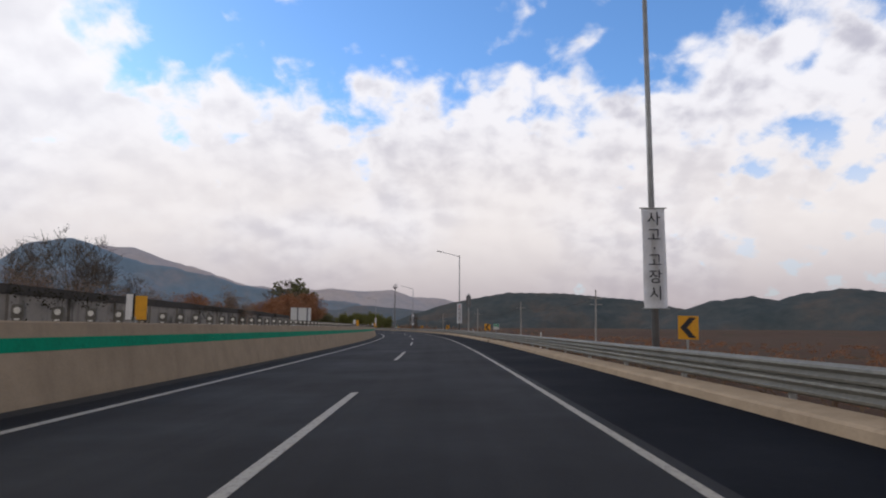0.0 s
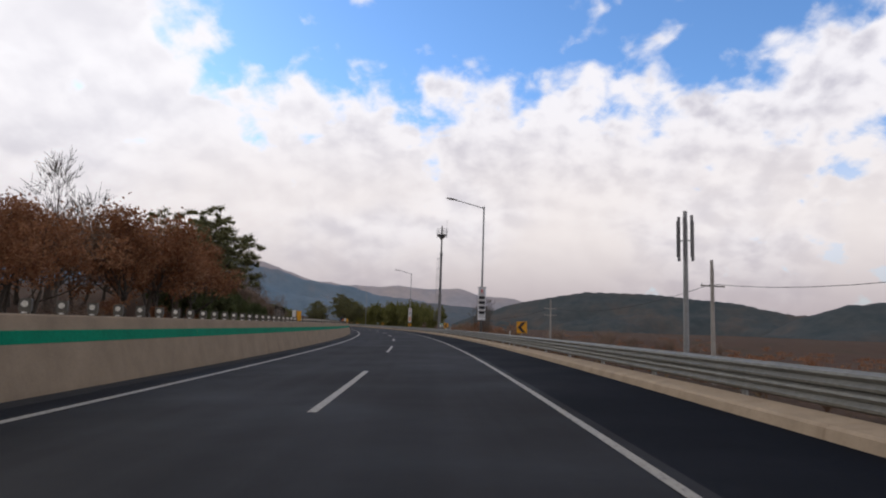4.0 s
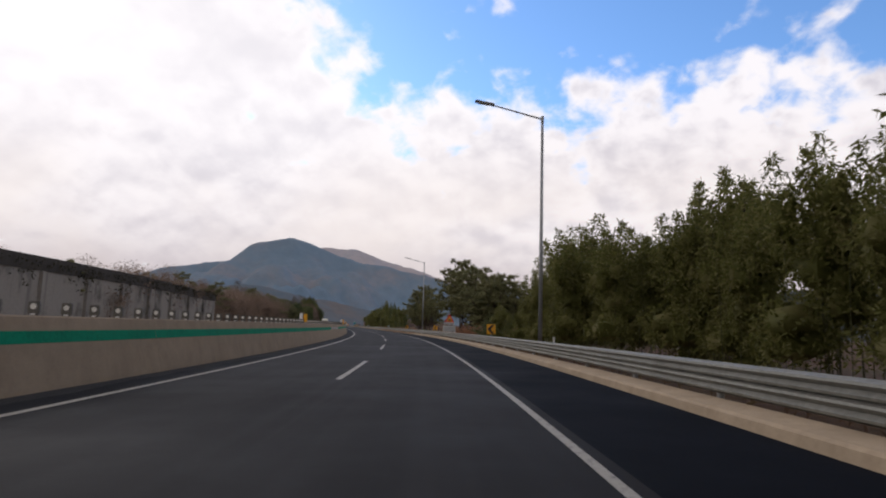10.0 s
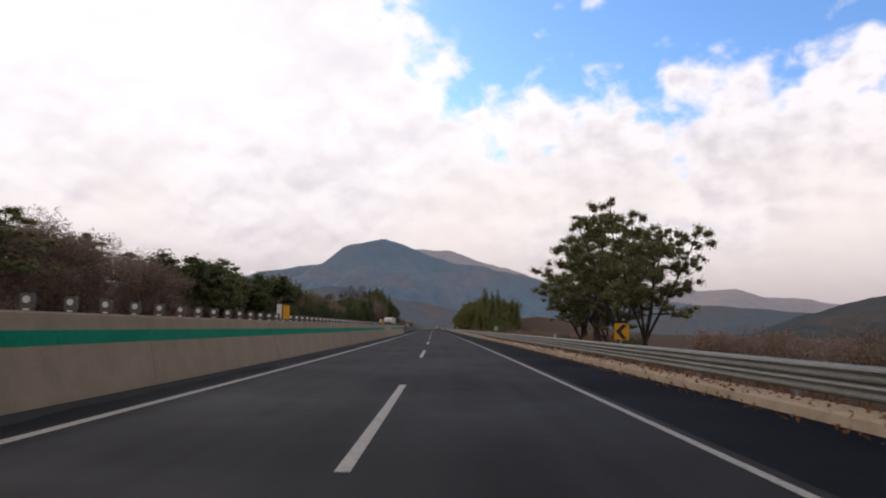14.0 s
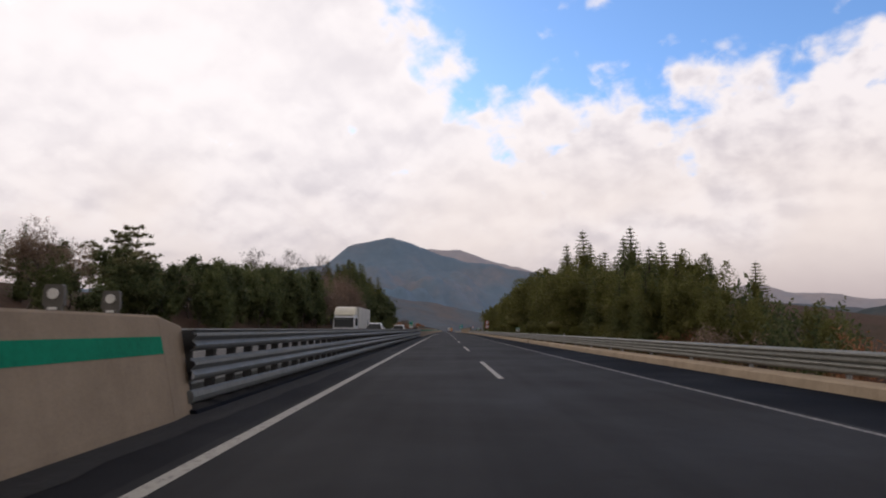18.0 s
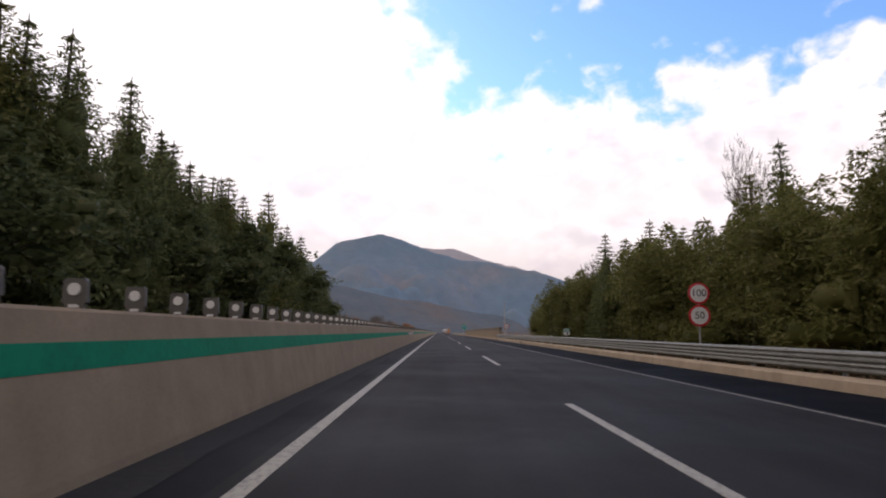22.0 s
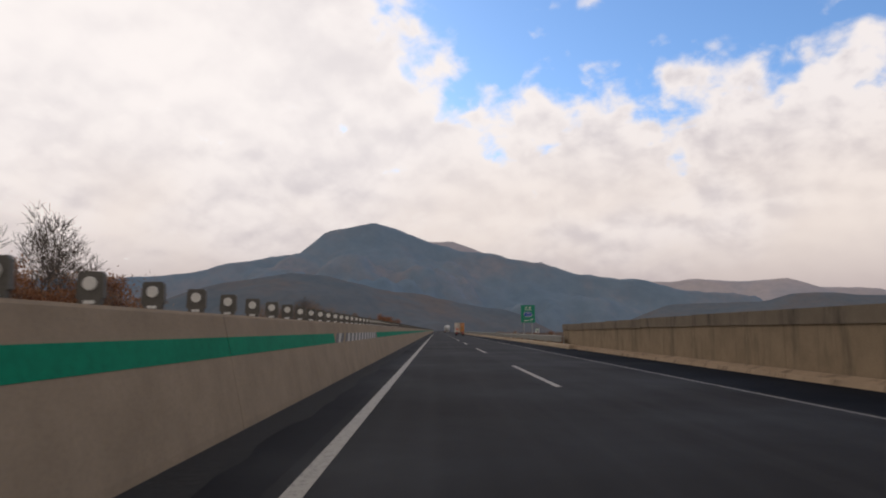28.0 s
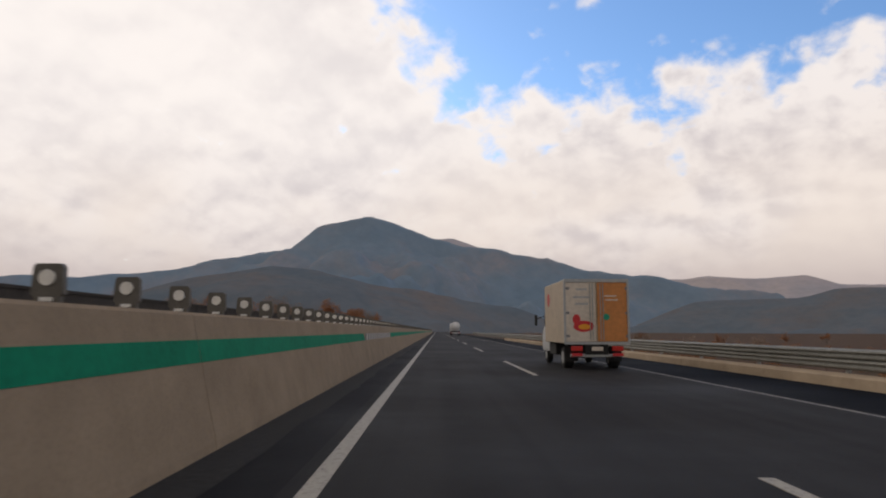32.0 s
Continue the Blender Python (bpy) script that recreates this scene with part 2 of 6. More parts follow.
def asphalt(name, c, tint, lanes=True):
    n = Nodes(name, 0.82)
    n.p.inputs["Specular IOR Level"].default_value = 0.10
    grain = n.noise(60, 3, 0.7)
    big = n.noise(0.25, 5, 0.6)
    col = n.ramp(grain, (0.3, tuple(v * 0.6 for v in c)), (0.7, tuple(v * 1.5 for v in c)))
    col = n.mix(n.ramp(big, (0.35, 0.0), (0.7, 0.75)), col, tint)
    seams = n.noise(0.9, 8, 0.75)
    col = n.mix(n.ramp(seams, (0.60, 0.0), (0.66, 0.35)), col, tuple(v * 0.55 for v in c))
    if lanes:
        # polished wheel tracks and oily lane middles, along the lanes
        uv = n.t.nodes.new("ShaderNodeUVMap").outputs[0]
        sp = n.t.nodes.new("ShaderNodeSeparateXYZ")
        n.t.links.new(uv, sp.inputs[0])
        w = n.t.nodes.new("ShaderNodeMath")
        w.operation = "SINE"
        q = n.t.nodes.new("ShaderNodeMath")
        q.operation = "MULTIPLY"
        q.inputs[1].default_value = math.tau / 1.75
        n.t.links.new(sp.outputs[0], q.inputs[0])
        n.t.links.new(q.outputs[0], w.inputs[0])
        mp = n.t.nodes.new("ShaderNodeMapping")
        mp.inputs["Scale"].default_value = (2.2, 0.03, 1)
        n.t.links.new(uv, mp.inputs[0])
        long = n.t.nodes.new("ShaderNodeTexNoise")
        long.inputs["Scale"].default_value, long.inputs["Detail"].default_value = 1.0, 5.0
        n.t.links.new(mp.outputs[0], long.inputs["Vector"])
        col = n.mix(n.ramp(long.outputs["Fac"], (0.40, 0.55), (0.60, 0.0)), col, tuple(v * 0.62 for v in c))
        col = n.mix(n.ramp(w.outputs[0], (0.1, 0.0), (0.95, 0.40)), col, tuple(v * 0.7 for v in c))
    n.colour(col).bump(grain, 0.35, 0.006)
    n.roughness(n.ramp(big, (0.3, 0.66), (0.7, 0.88)))
    return n.m


def concrete(name, c, stain, stain_amount=0.5):
    n = Nodes(name, 0.9)
    n.p.inputs["Specular IOR Level"].default_value = 0.15
    fine = n.noise(28, 5, 0.7)
    mid = n.noise(1.3, 6, 0.65)
    runs = n.noise(1.6, 5, 0.7, "pos", (1.0, 1.0, 0.18))
    col = n.mix(n.ramp(mid, (0.3, 0.0), (0.72, 1.0)), tuple(v * 0.82 for v in c), tuple(min(1, v * 1.12) for v in c))
    col = n.mix(n.ramp(runs, (0.52, 0.0), (0.72, stain_amount)), col, stain)
    col = n.mix(n.ramp(fine, (0.35, 0.25), (0.55, 0.0)), col, tuple(v * 0.5 for v in c))
    n.colour(col).bump(fine, 0.35, 0.01)
    return n.m


def leaves(name, a, b, c, rough=0.65):
    n = Nodes(name, rough)
    col = n.ramp(n.random(True), (0.0, a), (0.55, b), (1.0, c))
    clump = n.noise(0.55, 4, 0.6)
    n.colour(n.mix(n.ramp(clump, (0.35, 0.35), (0.6, 0.0)), col, tuple(v * 0.6 for v in a)))
    n.p.inputs["Specular IOR Level"].default_value = 0.15
    soft = n.t.nodes.new("ShaderNodeBsdfTranslucent")
    n.t.links.new(n.p.inputs["Base Color"].links[0].from_socket, soft.inputs[0])
    both_ = n.t.nodes.new("ShaderNodeMixShader")
    both_.inputs[0].default_value = 0.45
    n.t.links.new(n.p.outputs[0], both_.inputs[1])
    n.t.links.new(soft.outputs[0], both_.inputs[2])
    n.t.links.new(both_.outputs[0], n.t.nodes["Material Output"].inputs[0])
    return n.m


def bark(name, a, b):
    n = Nodes(name, 0.9)
    v = n.noise(9, 6, 0.7, "obj", (1, 1, 0.25))
    n.colour(n.ramp(v, (0.3, a), (0.7, b))).bump(v, 0.6, 0.03)
    return n.m


M_ROAD = asphalt("road_asphalt", (0.0185, 0.0185, 0.0205), (0.027, 0.026, 0.027))
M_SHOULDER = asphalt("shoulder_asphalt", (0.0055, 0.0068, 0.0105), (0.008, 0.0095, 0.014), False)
M_SHOULDER.node_tree.nodes["Principled BSDF"].inputs["Specular IOR Level"].default_value = 0.03
M_OPPOSITE = asphalt("opposite_asphalt", (0.10, 0.096, 0.092), (0.14, 0.134, 0.125), False)
_n = Nodes("road_paint", 0.6)
_w = _n.noise(14, 6, 0.75)
_n.colour(_n.mix(_n.ramp(_w, (0.36, 0.85), (0.50, 0.0)), (0.355, 0.325, 0.27), (0.10, 0.092, 0.088))).bump(_w, 0.2, 0.004)
M_PAINT = _n.m
_n = Nodes("worn_road_paint", 0.7)
_w = _n.noise(9, 6, 0.75)
_n.colour(_n.mix(_n.ramp(_w, (0.40, 0.9), (0.56, 0.0)), (0.30, 0.28, 0.25), (0.05, 0.05, 0.05))).bump(_w, 0.2, 0.004)
M_WORN = _n.m
M_BARRIER = concrete("barrier_concrete", (0.325, 0.250, 0.175), (0.14, 0.105, 0.074), 0.22)
M_KERB = concrete("kerb_concrete", (0.46, 0.36, 0.255), (0.2, 0.14, 0.09), 0.35)
_n = Nodes("weathered_wall", 0.95)
_n.p.inputs["Specular IOR Level"].default_value = 0.1
_w, _v, _u = _n.noise(0.42, 5, 0.6, "pos", (1, 1, 0.8)), _n.noise(6, 5, 0.7), _n.noise(1.1, 4, 0.6, "pos", (1, 1, 0.12))
_c = _n.mix(_n.ramp(_v, (0.3, 0.4), (0.6, 0.0)), (0.29, 0.262, 0.23), (0.19, 0.17, 0.15))
_c = _n.mix(_n.ramp(_u, (0.52, 0.0), (0.68, 0.6)), _c, (0.11, 0.10, 0.09))
_n.colour(_n.mix(_n.ramp(_w, (0.52, 0.0), (0.66, 0.85)), _c, (0.035, 0.033, 0.030))).bump(_v, 0.4, 0.02)
M_WALL = _n.m
M_RWALL = concrete("side_wall_concrete", (0.28, 0.215, 0.145), (0.09, 0.072, 0.052), 0.7)
M_COPING = concrete("dark_coping", (0.07, 0.062, 0.055), (0.03, 0.028, 0.025), 0.6)
M_COURSE = concrete("stained_upper_course", (0.20, 0.165, 0.125), (0.05, 0.045, 0.04), 0.9)
M_GUTTER = concrete("soiled_gutter", (0.36, 0.265, 0.18), (0.10, 0.07, 0.045), 0.9)
M_GREEN = plain("green_stripe_paint", (0.002, 0.23, 0.125), 0.75, 0, 0.30, 1.4)
M_GREEN.node_tree.nodes["Principled BSDF"].inputs["Specular IOR Level"].default_value = 0.1
M_DIRTY = asphalt("median_strip_asphalt", (0.0085, 0.0088, 0.0115), (0.012, 0.0122, 0.0150), False)
M_BLACK = plain("black_paint", (0.02, 0.02, 0.022), 0.5)
M_FADED = plain("faded_white_paint", (0.50, 0.46, 0.40), 0.7, 0, 0.3)
M_WHITE = plain("white_paint", (0.78, 0.78, 0.75), 0.5, 0, 0.2)
M_STEEL = plain("galvanised_steel", (0.42, 0.43, 0.42), 0.5, 0.45, 0.35, 2.5)
M_RAIL = plain("rail_steel", (0.25, 0.25, 0.225), 0.6, 0.2, 0.35, 1.5)
M_DARKRAIL = plain("median_rail_steel", (0.17, 0.18, 0.175), 0.55, 0.25, 0.35, 1.5)
M_POLE = plain("pole_steel", (0.36, 0.37, 0.38), 0.5, 0.5, 0.3)
M_TOWER = plain("tower_steel", (0.24, 0.24, 0.25), 0.6, 0.2, 0.3)
M_PANEL = plain("antiglare_panel_plastic", (0.125, 0.115, 0.098), 0.6, 0, 0.3)
M_DISC = plain("reflector_disc", (0.80, 0.78, 0.72), 0.35, 0, 0.15)
M_YELLOW = plain("sign_yellow", (0.85, 0.40, 0.010), 0.45, 0, 0.15)
M_RED = plain("sign_red", (0.60, 0.025, 0.03), 0.45, 0, 0.15)
M_SIGNGREEN = plain("sign_green", (0.005, 0.30, 0.17), 0.4, 0, 0.15)
M_BLUE = plain("sign_blue", (0.02, 0.10, 0.50), 0.4, 0, 0.15)
M_ORANGE = plain("banner_orange", (0.85, 0.36, 0.02), 0.6, 0, 0.15)
M_GREYSIGN = plain("sign_back_aluminium", (0.45, 0.46, 0.46), 0.5, 0.4, 0.25)
M_CLOTH = plain("banner_cloth", (0.84, 0.83, 0.83), 0.8, 0, 0.12, 3)
M_TEXT = plain("sign_lettering", (0.02, 0.02, 0.03), 0.6, 0, 0.1)
M_TEXTRED = plain("red_lettering", (0.62, 0.03, 0.03), 0.6, 0, 0.1)
M_UTIL = concrete("utility_pole_concrete", (0.42, 0.40, 0.38), (0.2, 0.19, 0.18), 0.4)
M_RUBBER = plain("rubber", (0.022, 0.022, 0.022), 0.8)
M_GLASS = Nodes("vehicle_glass", 0.08).colour((0.07, 0.075, 0.075)).m
M_CAR = plain("white_car_paint", (0.72, 0.73, 0.74), 0.3, 0, 0.08, 1.5)
M_TRAILER = plain("trailer_white", (0.66, 0.64, 0.58), 0.5, 0, 0.2, 0.7)
M_CARGO = plain("cargo_side_white", (0.55, 0.45, 0.33), 0.5, 0, 0.2, 0.8)
M_CARGOW = plain("cargo_door_white", (0.68, 0.60, 0.50), 0.45, 0, 0.2, 0.9)
M_CARGOO = plain("cargo_door_orange", (0.62, 0.24, 0.06), 0.45, 0, 0.25, 0.9)
_n = Nodes("tail_lamp_red", 0.25)
_n.colour((0.5, 0.02, 0.015))
M_LAMP = _n.m
M_BARK = bark("pine_bark", (0.028, 0.021, 0.017), (0.075, 0.052, 0.040))
M_BAREBARK = bark("bare_bark", (0.07, 0.058, 0.048), (0.20, 0.165, 0.135))
M_DARKBARK = bark("dark_bark", (0.035, 0.028, 0.022), (0.10, 0.08, 0.06))
M_CANE = bark("bamboo_cane", (0.05, 0.058, 0.024), (0.11, 0.11, 0.05))
M_PINE = leaves("pine_needles", (0.148, 0.158, 0.071), (0.228, 0.228, 0.107), (0.326, 0.298, 0.158))
M_BAMBOO = leaves("bamboo_leaves", (0.113, 0.122, 0.032), (0.182, 0.186, 0.055), (0.277, 0.253, 0.105))
M_CONIFER = leaves("conifer_leaves", (0.096, 0.120, 0.044), (0.150, 0.172, 0.068), (0.221, 0.227, 0.098))
M_RUST = leaves("rust_leaves", (0.228, 0.097, 0.049), (0.350, 0.167, 0.084), (0.455, 0.253, 0.140))
M_TWIG = leaves("twig_haze", (0.180, 0.124, 0.088), (0.296, 0.209, 0.152), (0.399, 0.306, 0.237))
M_BUSH = leaves("bush_leaves", (0.081, 0.106, 0.048), (0.125, 0.150, 0.062), (0.188, 0.188, 0.090))
_n = Nodes("dry_ground", 0.95)
_a, _c = _n.noise(0.06, 6, 0.65), _n.noise(3.0, 6, 0.75)
_n.colour(_n.mix(_n.ramp(_c, (0.3, 0.7), (0.6, 0.0)), _n.ramp(_a, (0.35, (0.096, 0.056, 0.040)), (0.5, (0.12, 0.076, 0.053)), (0.65, (0.080, 0.064, 0.040))), (0.055, 0.036, 0.026))).bump(_c, 0.6, 0.15)
_n.p.inputs["Specular IOR Level"].default_value = 0.08
M_GROUND = _n.m


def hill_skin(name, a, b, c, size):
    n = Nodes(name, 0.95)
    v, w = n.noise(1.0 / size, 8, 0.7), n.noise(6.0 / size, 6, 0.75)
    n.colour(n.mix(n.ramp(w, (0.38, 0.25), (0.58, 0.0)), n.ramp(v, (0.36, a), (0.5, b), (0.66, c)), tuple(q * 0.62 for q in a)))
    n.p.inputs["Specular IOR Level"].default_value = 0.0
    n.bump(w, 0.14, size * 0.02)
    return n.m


# distance haze is painted into the mountain and near-hill colours, palest farthest off
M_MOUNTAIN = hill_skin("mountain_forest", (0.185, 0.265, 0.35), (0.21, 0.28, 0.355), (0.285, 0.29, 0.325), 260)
M_FARMOUNT = hill_skin("hazed_far_mountain_forest", (0.42, 0.41, 0.45), (0.48, 0.44, 0.46), (0.53, 0.47, 0.46), 220)
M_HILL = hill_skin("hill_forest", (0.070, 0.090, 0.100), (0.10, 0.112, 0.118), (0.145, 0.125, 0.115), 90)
M_NEARHILL = hill_skin("hazed_near_hill_forest", (0.135, 0.170, 0.205), (0.160, 0.180, 0.205), (0.19, 0.175, 0.175), 110)

# ---- building helpers ----


def mesh_of(name, verts, faces, mats, index=None, smooth=False):
    me = bpy.data.meshes.new(name)
    me.from_pydata([tuple(map(float, v)) for v in verts], [], [tuple(map(int, f)) for f in faces])
    for m in (mats if isinstance(mats, (list, tuple)) else [mats]):
        me.materials.append(m)
    if index is not None:
        me.polygons.foreach_set("material_index", np.asarray(index, dtype=np.int32))
    if smooth:
        me.polygons.foreach_set("use_smooth", np.ones(len(me.polygons), dtype=bool))
    me.update()
    return me


def thing(name, label, category, group="", kind="", m=None):
    """An Empty that holds a thing's parts."""
    ob = new(name)
    ob.empty_display_size = 0.2
    if m is not None:
        ob.matrix_world = m
    return tagged(ob, label, category, group, kind)


def piece(name, me, parent, m=None, label=""):
    ob = new(name, me)
    ob.parent = parent
    if m is not None:
        ob.matrix_local = m
    return tagged(ob, label) if label else ob


def solid(name, bm, material, smooth=False):
    """A mesh from a bmesh."""
    me = bpy.data.meshes.new(name)
    bmesh.ops.recalc_face_normals(bm, faces=bm.faces)
    bm.to_mesh(me)
    bm.free()
    for m in (material if isinstance(material, (list, tuple)) else [material]):
        me.materials.append(m)
    if smooth:
        me.polygons.foreach_set("use_smooth", np.ones(len(me.polygons), dtype=bool))
    return me


def part(name, bm, material, parent, label="", m=None, smooth=False):
    return piece(name, solid(name, bm, material, smooth), parent, m, label)


def box(x0, x1, y0, y1, z0, z1, bevel=0.0, bm=None):
    bm = bm or bmesh.new()
    r = bmesh.ops.create_cube(bm, size=1.0, matrix=Matrix.Translation(((x0 + x1) / 2, (y0 + y1) / 2, (z0 + z1) / 2)) @ Matrix.Diagonal((x1 - x0, y1 - y0, z1 - z0, 1)))
    if bevel:
        es = list({e for v in r["verts"] for e in v.link_edges})
        bmesh.ops.bevel(bm, geom=es, offset=bevel, segments=2, affect="EDGES", profile=0.5)
    return bm


def rod(a, b, r0, r1=None, sides=10, bm=None):
    bm = bm or bmesh.new()
    a, b = Vector(a), Vector(b)
    m = Matrix.Translation((a + b) / 2) @ (b - a).to_track_quat("Z", "Y").to_matrix().to_4x4()
    bmesh.ops.create_cone(bm, cap_ends=True, segments=sides, radius1=r0, radius2=r0 if r1 is None else r1, depth=(b - a).length, matrix=m)
    return bm


def plate(outline, y0, y1, bevel=0.0, bm=None):
    """A plate: an outline of (x, z) points made thick from y0 to y1."""
    bm = bm or bmesh.new()
    vs = [bm.verts.new((x, y0, z)) for x, z in outline]
    f = bm.faces.new(vs)
    r = bmesh.ops.extrude_face_region(bm, geom=[f])
    bmesh.ops.translate(bm, vec=(0, y1 - y0, 0), verts=[v for v in r["geom"] if isinstance(v, bmesh.types.BMVert)])
    return bm


def disc(r, z, y0, y1, sides=24, x=0.0, bm=None):
    return plate([(x + r * math.cos(i * math.tau / sides), z + r * math.sin(i * math.tau / sides)) for i in range(sides)], y0, y1, bm=bm)


def sweep(name, profile, s0, s1, mats, step=4.0, closed=True, index=None, smooth=False, origin=None):
    """A profile of (d, z) points drawn along the road from s0 to s1; origin: a pose to which the mesh is local."""
    n = max(2, int(round((s1 - s0) / step)) + 1)
    ss = np.linspace(s0, s1, n)
    k = len(profile)
    v = np.concatenate([road_points(s, [p[0] for p in profile], [p[1] for p in profile]) for s in ss])
    if origin is not None:
        inv = np.array(origin.inverted())
        v = v @ inv[:3, :3].T + inv[:3, 3]
    faces, idx = [], []
    for i in range(n - 1):
        for j in range(k if closed else k - 1):
            a, b = i * k + j, i * k + (j + 1) % k
            faces.append((a, b, b + k, a + k))
            idx.append(index[j] if index else 0)
    if closed:
        faces += [tuple(range(k))[::-1], tuple(range((n - 1) * k, n * k))]
        idx += [0, 0]
    return mesh_of(name, v, faces, mats, idx, smooth)


def lettering(words, size, material, name="lettering", depth=0.004):
    """The mesh of some words, centred, standing in the x-z plane and facing -y."""
    cu = bpy.data.curves.new(name, "FONT")
    cu.body, cu.size, cu.extrude, cu.align_x, cu.align_y = words, size, depth, "CENTER", "CENTER"
    cu.resolution_u = 3
    ob = new(name, cu)
    me = bpy.data.meshes.new_from_object(ob.evaluated_get(bpy.context.evaluated_depsgraph_get()))
    bpy.data.objects.remove(ob)
    me.transform(Euler((radians(90), 0, 0)).to_matrix().to_4x4())
    me.materials.clear()
    me.materials.append(material)
    me.name = name
    return me


# ---- ground, carriageways, lines ----


def ground_z(s, d):
    """Height of the ground beside the road."""
    if d < -7.0:
        out = -d - 7.0
        wood = max(min(1, max(0, (s - 235) / 25)) * min(1, max(0, (500 - s) / 25)), min(1, max(0, (s - 520) / 30)) * min(1, max(0, (712 - s) / 12)))
        field = -min(2.2, out * 0.4)
        copse = -min(0.5, out * 0.1) + max(0.0, min(out - 8, 20) - max(0.0, out - 30) * 0.5) * (0.05 if s > 500 else 0.0) + max(0.0, min(out - 6, 14) - max(0.0, out - 26) * 0.6) * (0.32 * min(1, max(0, (s - 552) / 30)) * min(1, max(0, (706 - s) / 20)) if s > 500 else 0.0)
        z = field + (copse - field) * wood
        return z + 0.25 * noise.noise((s * 0.05, d * 0.05, 0)) * min(1, out / 4)
    if d > 17.5:
        out = d - 17.5
        rise = np.interp(s, [-200, 20, 120, 180, 200, 225, 250, 340, 400, 440, 560, 640, 700, 730, 760, 1300],
                         [0.03, 0.03, 0.10, 0.42, 0.62, 0.45, 0.10, 0.20, 0.42, 0.48, 0.42, 0.60, 0.60, 0.10, 0.0, 0.0])
        return min(out, 9) * rise + 0.4 * noise.noise((s * 0.05, d * 0.05, 3)) * min(1, out / 4)
    return 0.0


cols = [-4200, -2500, -1400, -800, -450, -260, -160, -100, -70, -50, -38, -30, -24, -19, -15, -12, -10, -8.5, -7, -6.4, 16.6, 17.5, 19, 21, 24, 28, 33, 40, 50, 65, 90, 130, 200, 320, 560]
rows_s = np.concatenate([[-3800, -2000, -900, -400, -150], np.arange(-60, 1100, 8.0), [1150, 1300, 1600, 2200, 3200, 4800]])
gv = []
for s in rows_s:
    p = road_points(s, cols, [-0.06 + (ground_z(s, d) if -200 < s < 1400 else (0 if d > -7 else -2.2)) for d in cols])
    gv.append(p)
k = len(cols)
gf = [(i * k + j, (i + 1) * k + j, (i + 1) * k + j + 1, i * k + j + 1) for i in range(len(rows_s) - 1) for j in range(k - 1)]
ground = tagged(new("ground", mesh_of("ground", np.concatenate(gv), gf, M_GROUND, smooth=True)), "dry brown grass and bare winter soil", "ground", kind="structure")


def strip(name, d0, d1, z, mat, label, s0=-200, s1=1500, category="road"):
    n = int((s1 - s0) / 4) + 1
    ss = np.linspace(s0, s1, n)
    a, b = road_points(ss, d0, z), road_points(ss, d1, z)
    v = np.empty((2 * n, 3))
    v[0::2], v[1::2] = a, b
    me = mesh_of(name, v, [(2 * i, 2 * i + 1, 2 * i + 3, 2 * i + 2) for i in range(n - 1)], mat)
    uv = np.empty((n - 1, 4, 2))
    uv[:, 0], uv[:, 1] = np.stack([np.full(n - 1, d0), ss[:-1]], -1), np.stack([np.full(n - 1, d1), ss[:-1]], -1)
    uv[:, 2], uv[:, 3] = np.stack([np.full(n - 1, d1), ss[1:]], -1), np.stack([np.full(n - 1, d0), ss[1:]], -1)
    me.uv_layers.new(name="UVMap").data.foreach_set("uv", uv.reshape(-1))
    return tagged(new(name, me), label, category, kind="structure")


strip("road", 4.9, -3.6, 0.0, M_ROAD, "dark grey asphalt carriageway with two lanes")
strip("road_shoulder", -3.6, -6.4, 0.0, M_SHOULDER, "fresh black asphalt hard shoulder")
strip("road_shoulder_left", 4.9, 3.75, 0.003, M_DIRTY, "narrow black asphalt shoulder along the median")
strip("opposite_road", 16.6, 5.5, 0.0, M_OPPOSITE, "grey asphalt carriageway for oncoming traffic")
strip("edge_line_left", 3.61, 3.445, 0.005, M_PAINT, "white painted edge line beside the median", category="road marking")
strip("edge_line_right", -3.345, -3.455, 0.005, M_PAINT, "white painted edge line beside the shoulder", s1=480, category="road marking")
strip("edge_line_right_worn", -3.395, -3.48, 0.005, M_WORN, "thin worn white edge line beside the shoulder", s0=480, category="road marking")
strip("opposite_edge_line_inner", 6.75, 6.6, 0.005, M_PAINT, "white edge line of the oncoming carriageway", category="road marking")
strip("opposite_edge_line_outer", 14.1, 13.95, 0.005, M_PAINT, "white edge line of the oncoming carriageway", category="road marking")
DASH_S = np.arange(-15, 1300, 20.0)
for s in DASH_S:
    me = sweep("lane_dash", [(0.066, 0.0), (0.066, 0.006), (-0.066, 0.006), (-0.066, 0.0)], s, s + 8, M_PAINT)
    tagged(new("lane_dash", me), "worn white lane dash on the asphalt", "road marking", "lane dashes", "structure")

# ---- median barrier ----
BAR = [(4.735, -0.02), (4.75, 0.09), (5.03, 1.31), (5.06, 1.34), (5.26, 1.34), (5.29, 1.31), (5.57, 0.09), (5.585, -0.02)]


def face_d(z):
    return float(np.interp(z, [0.09, 1.31], [4.75, 5.03]))


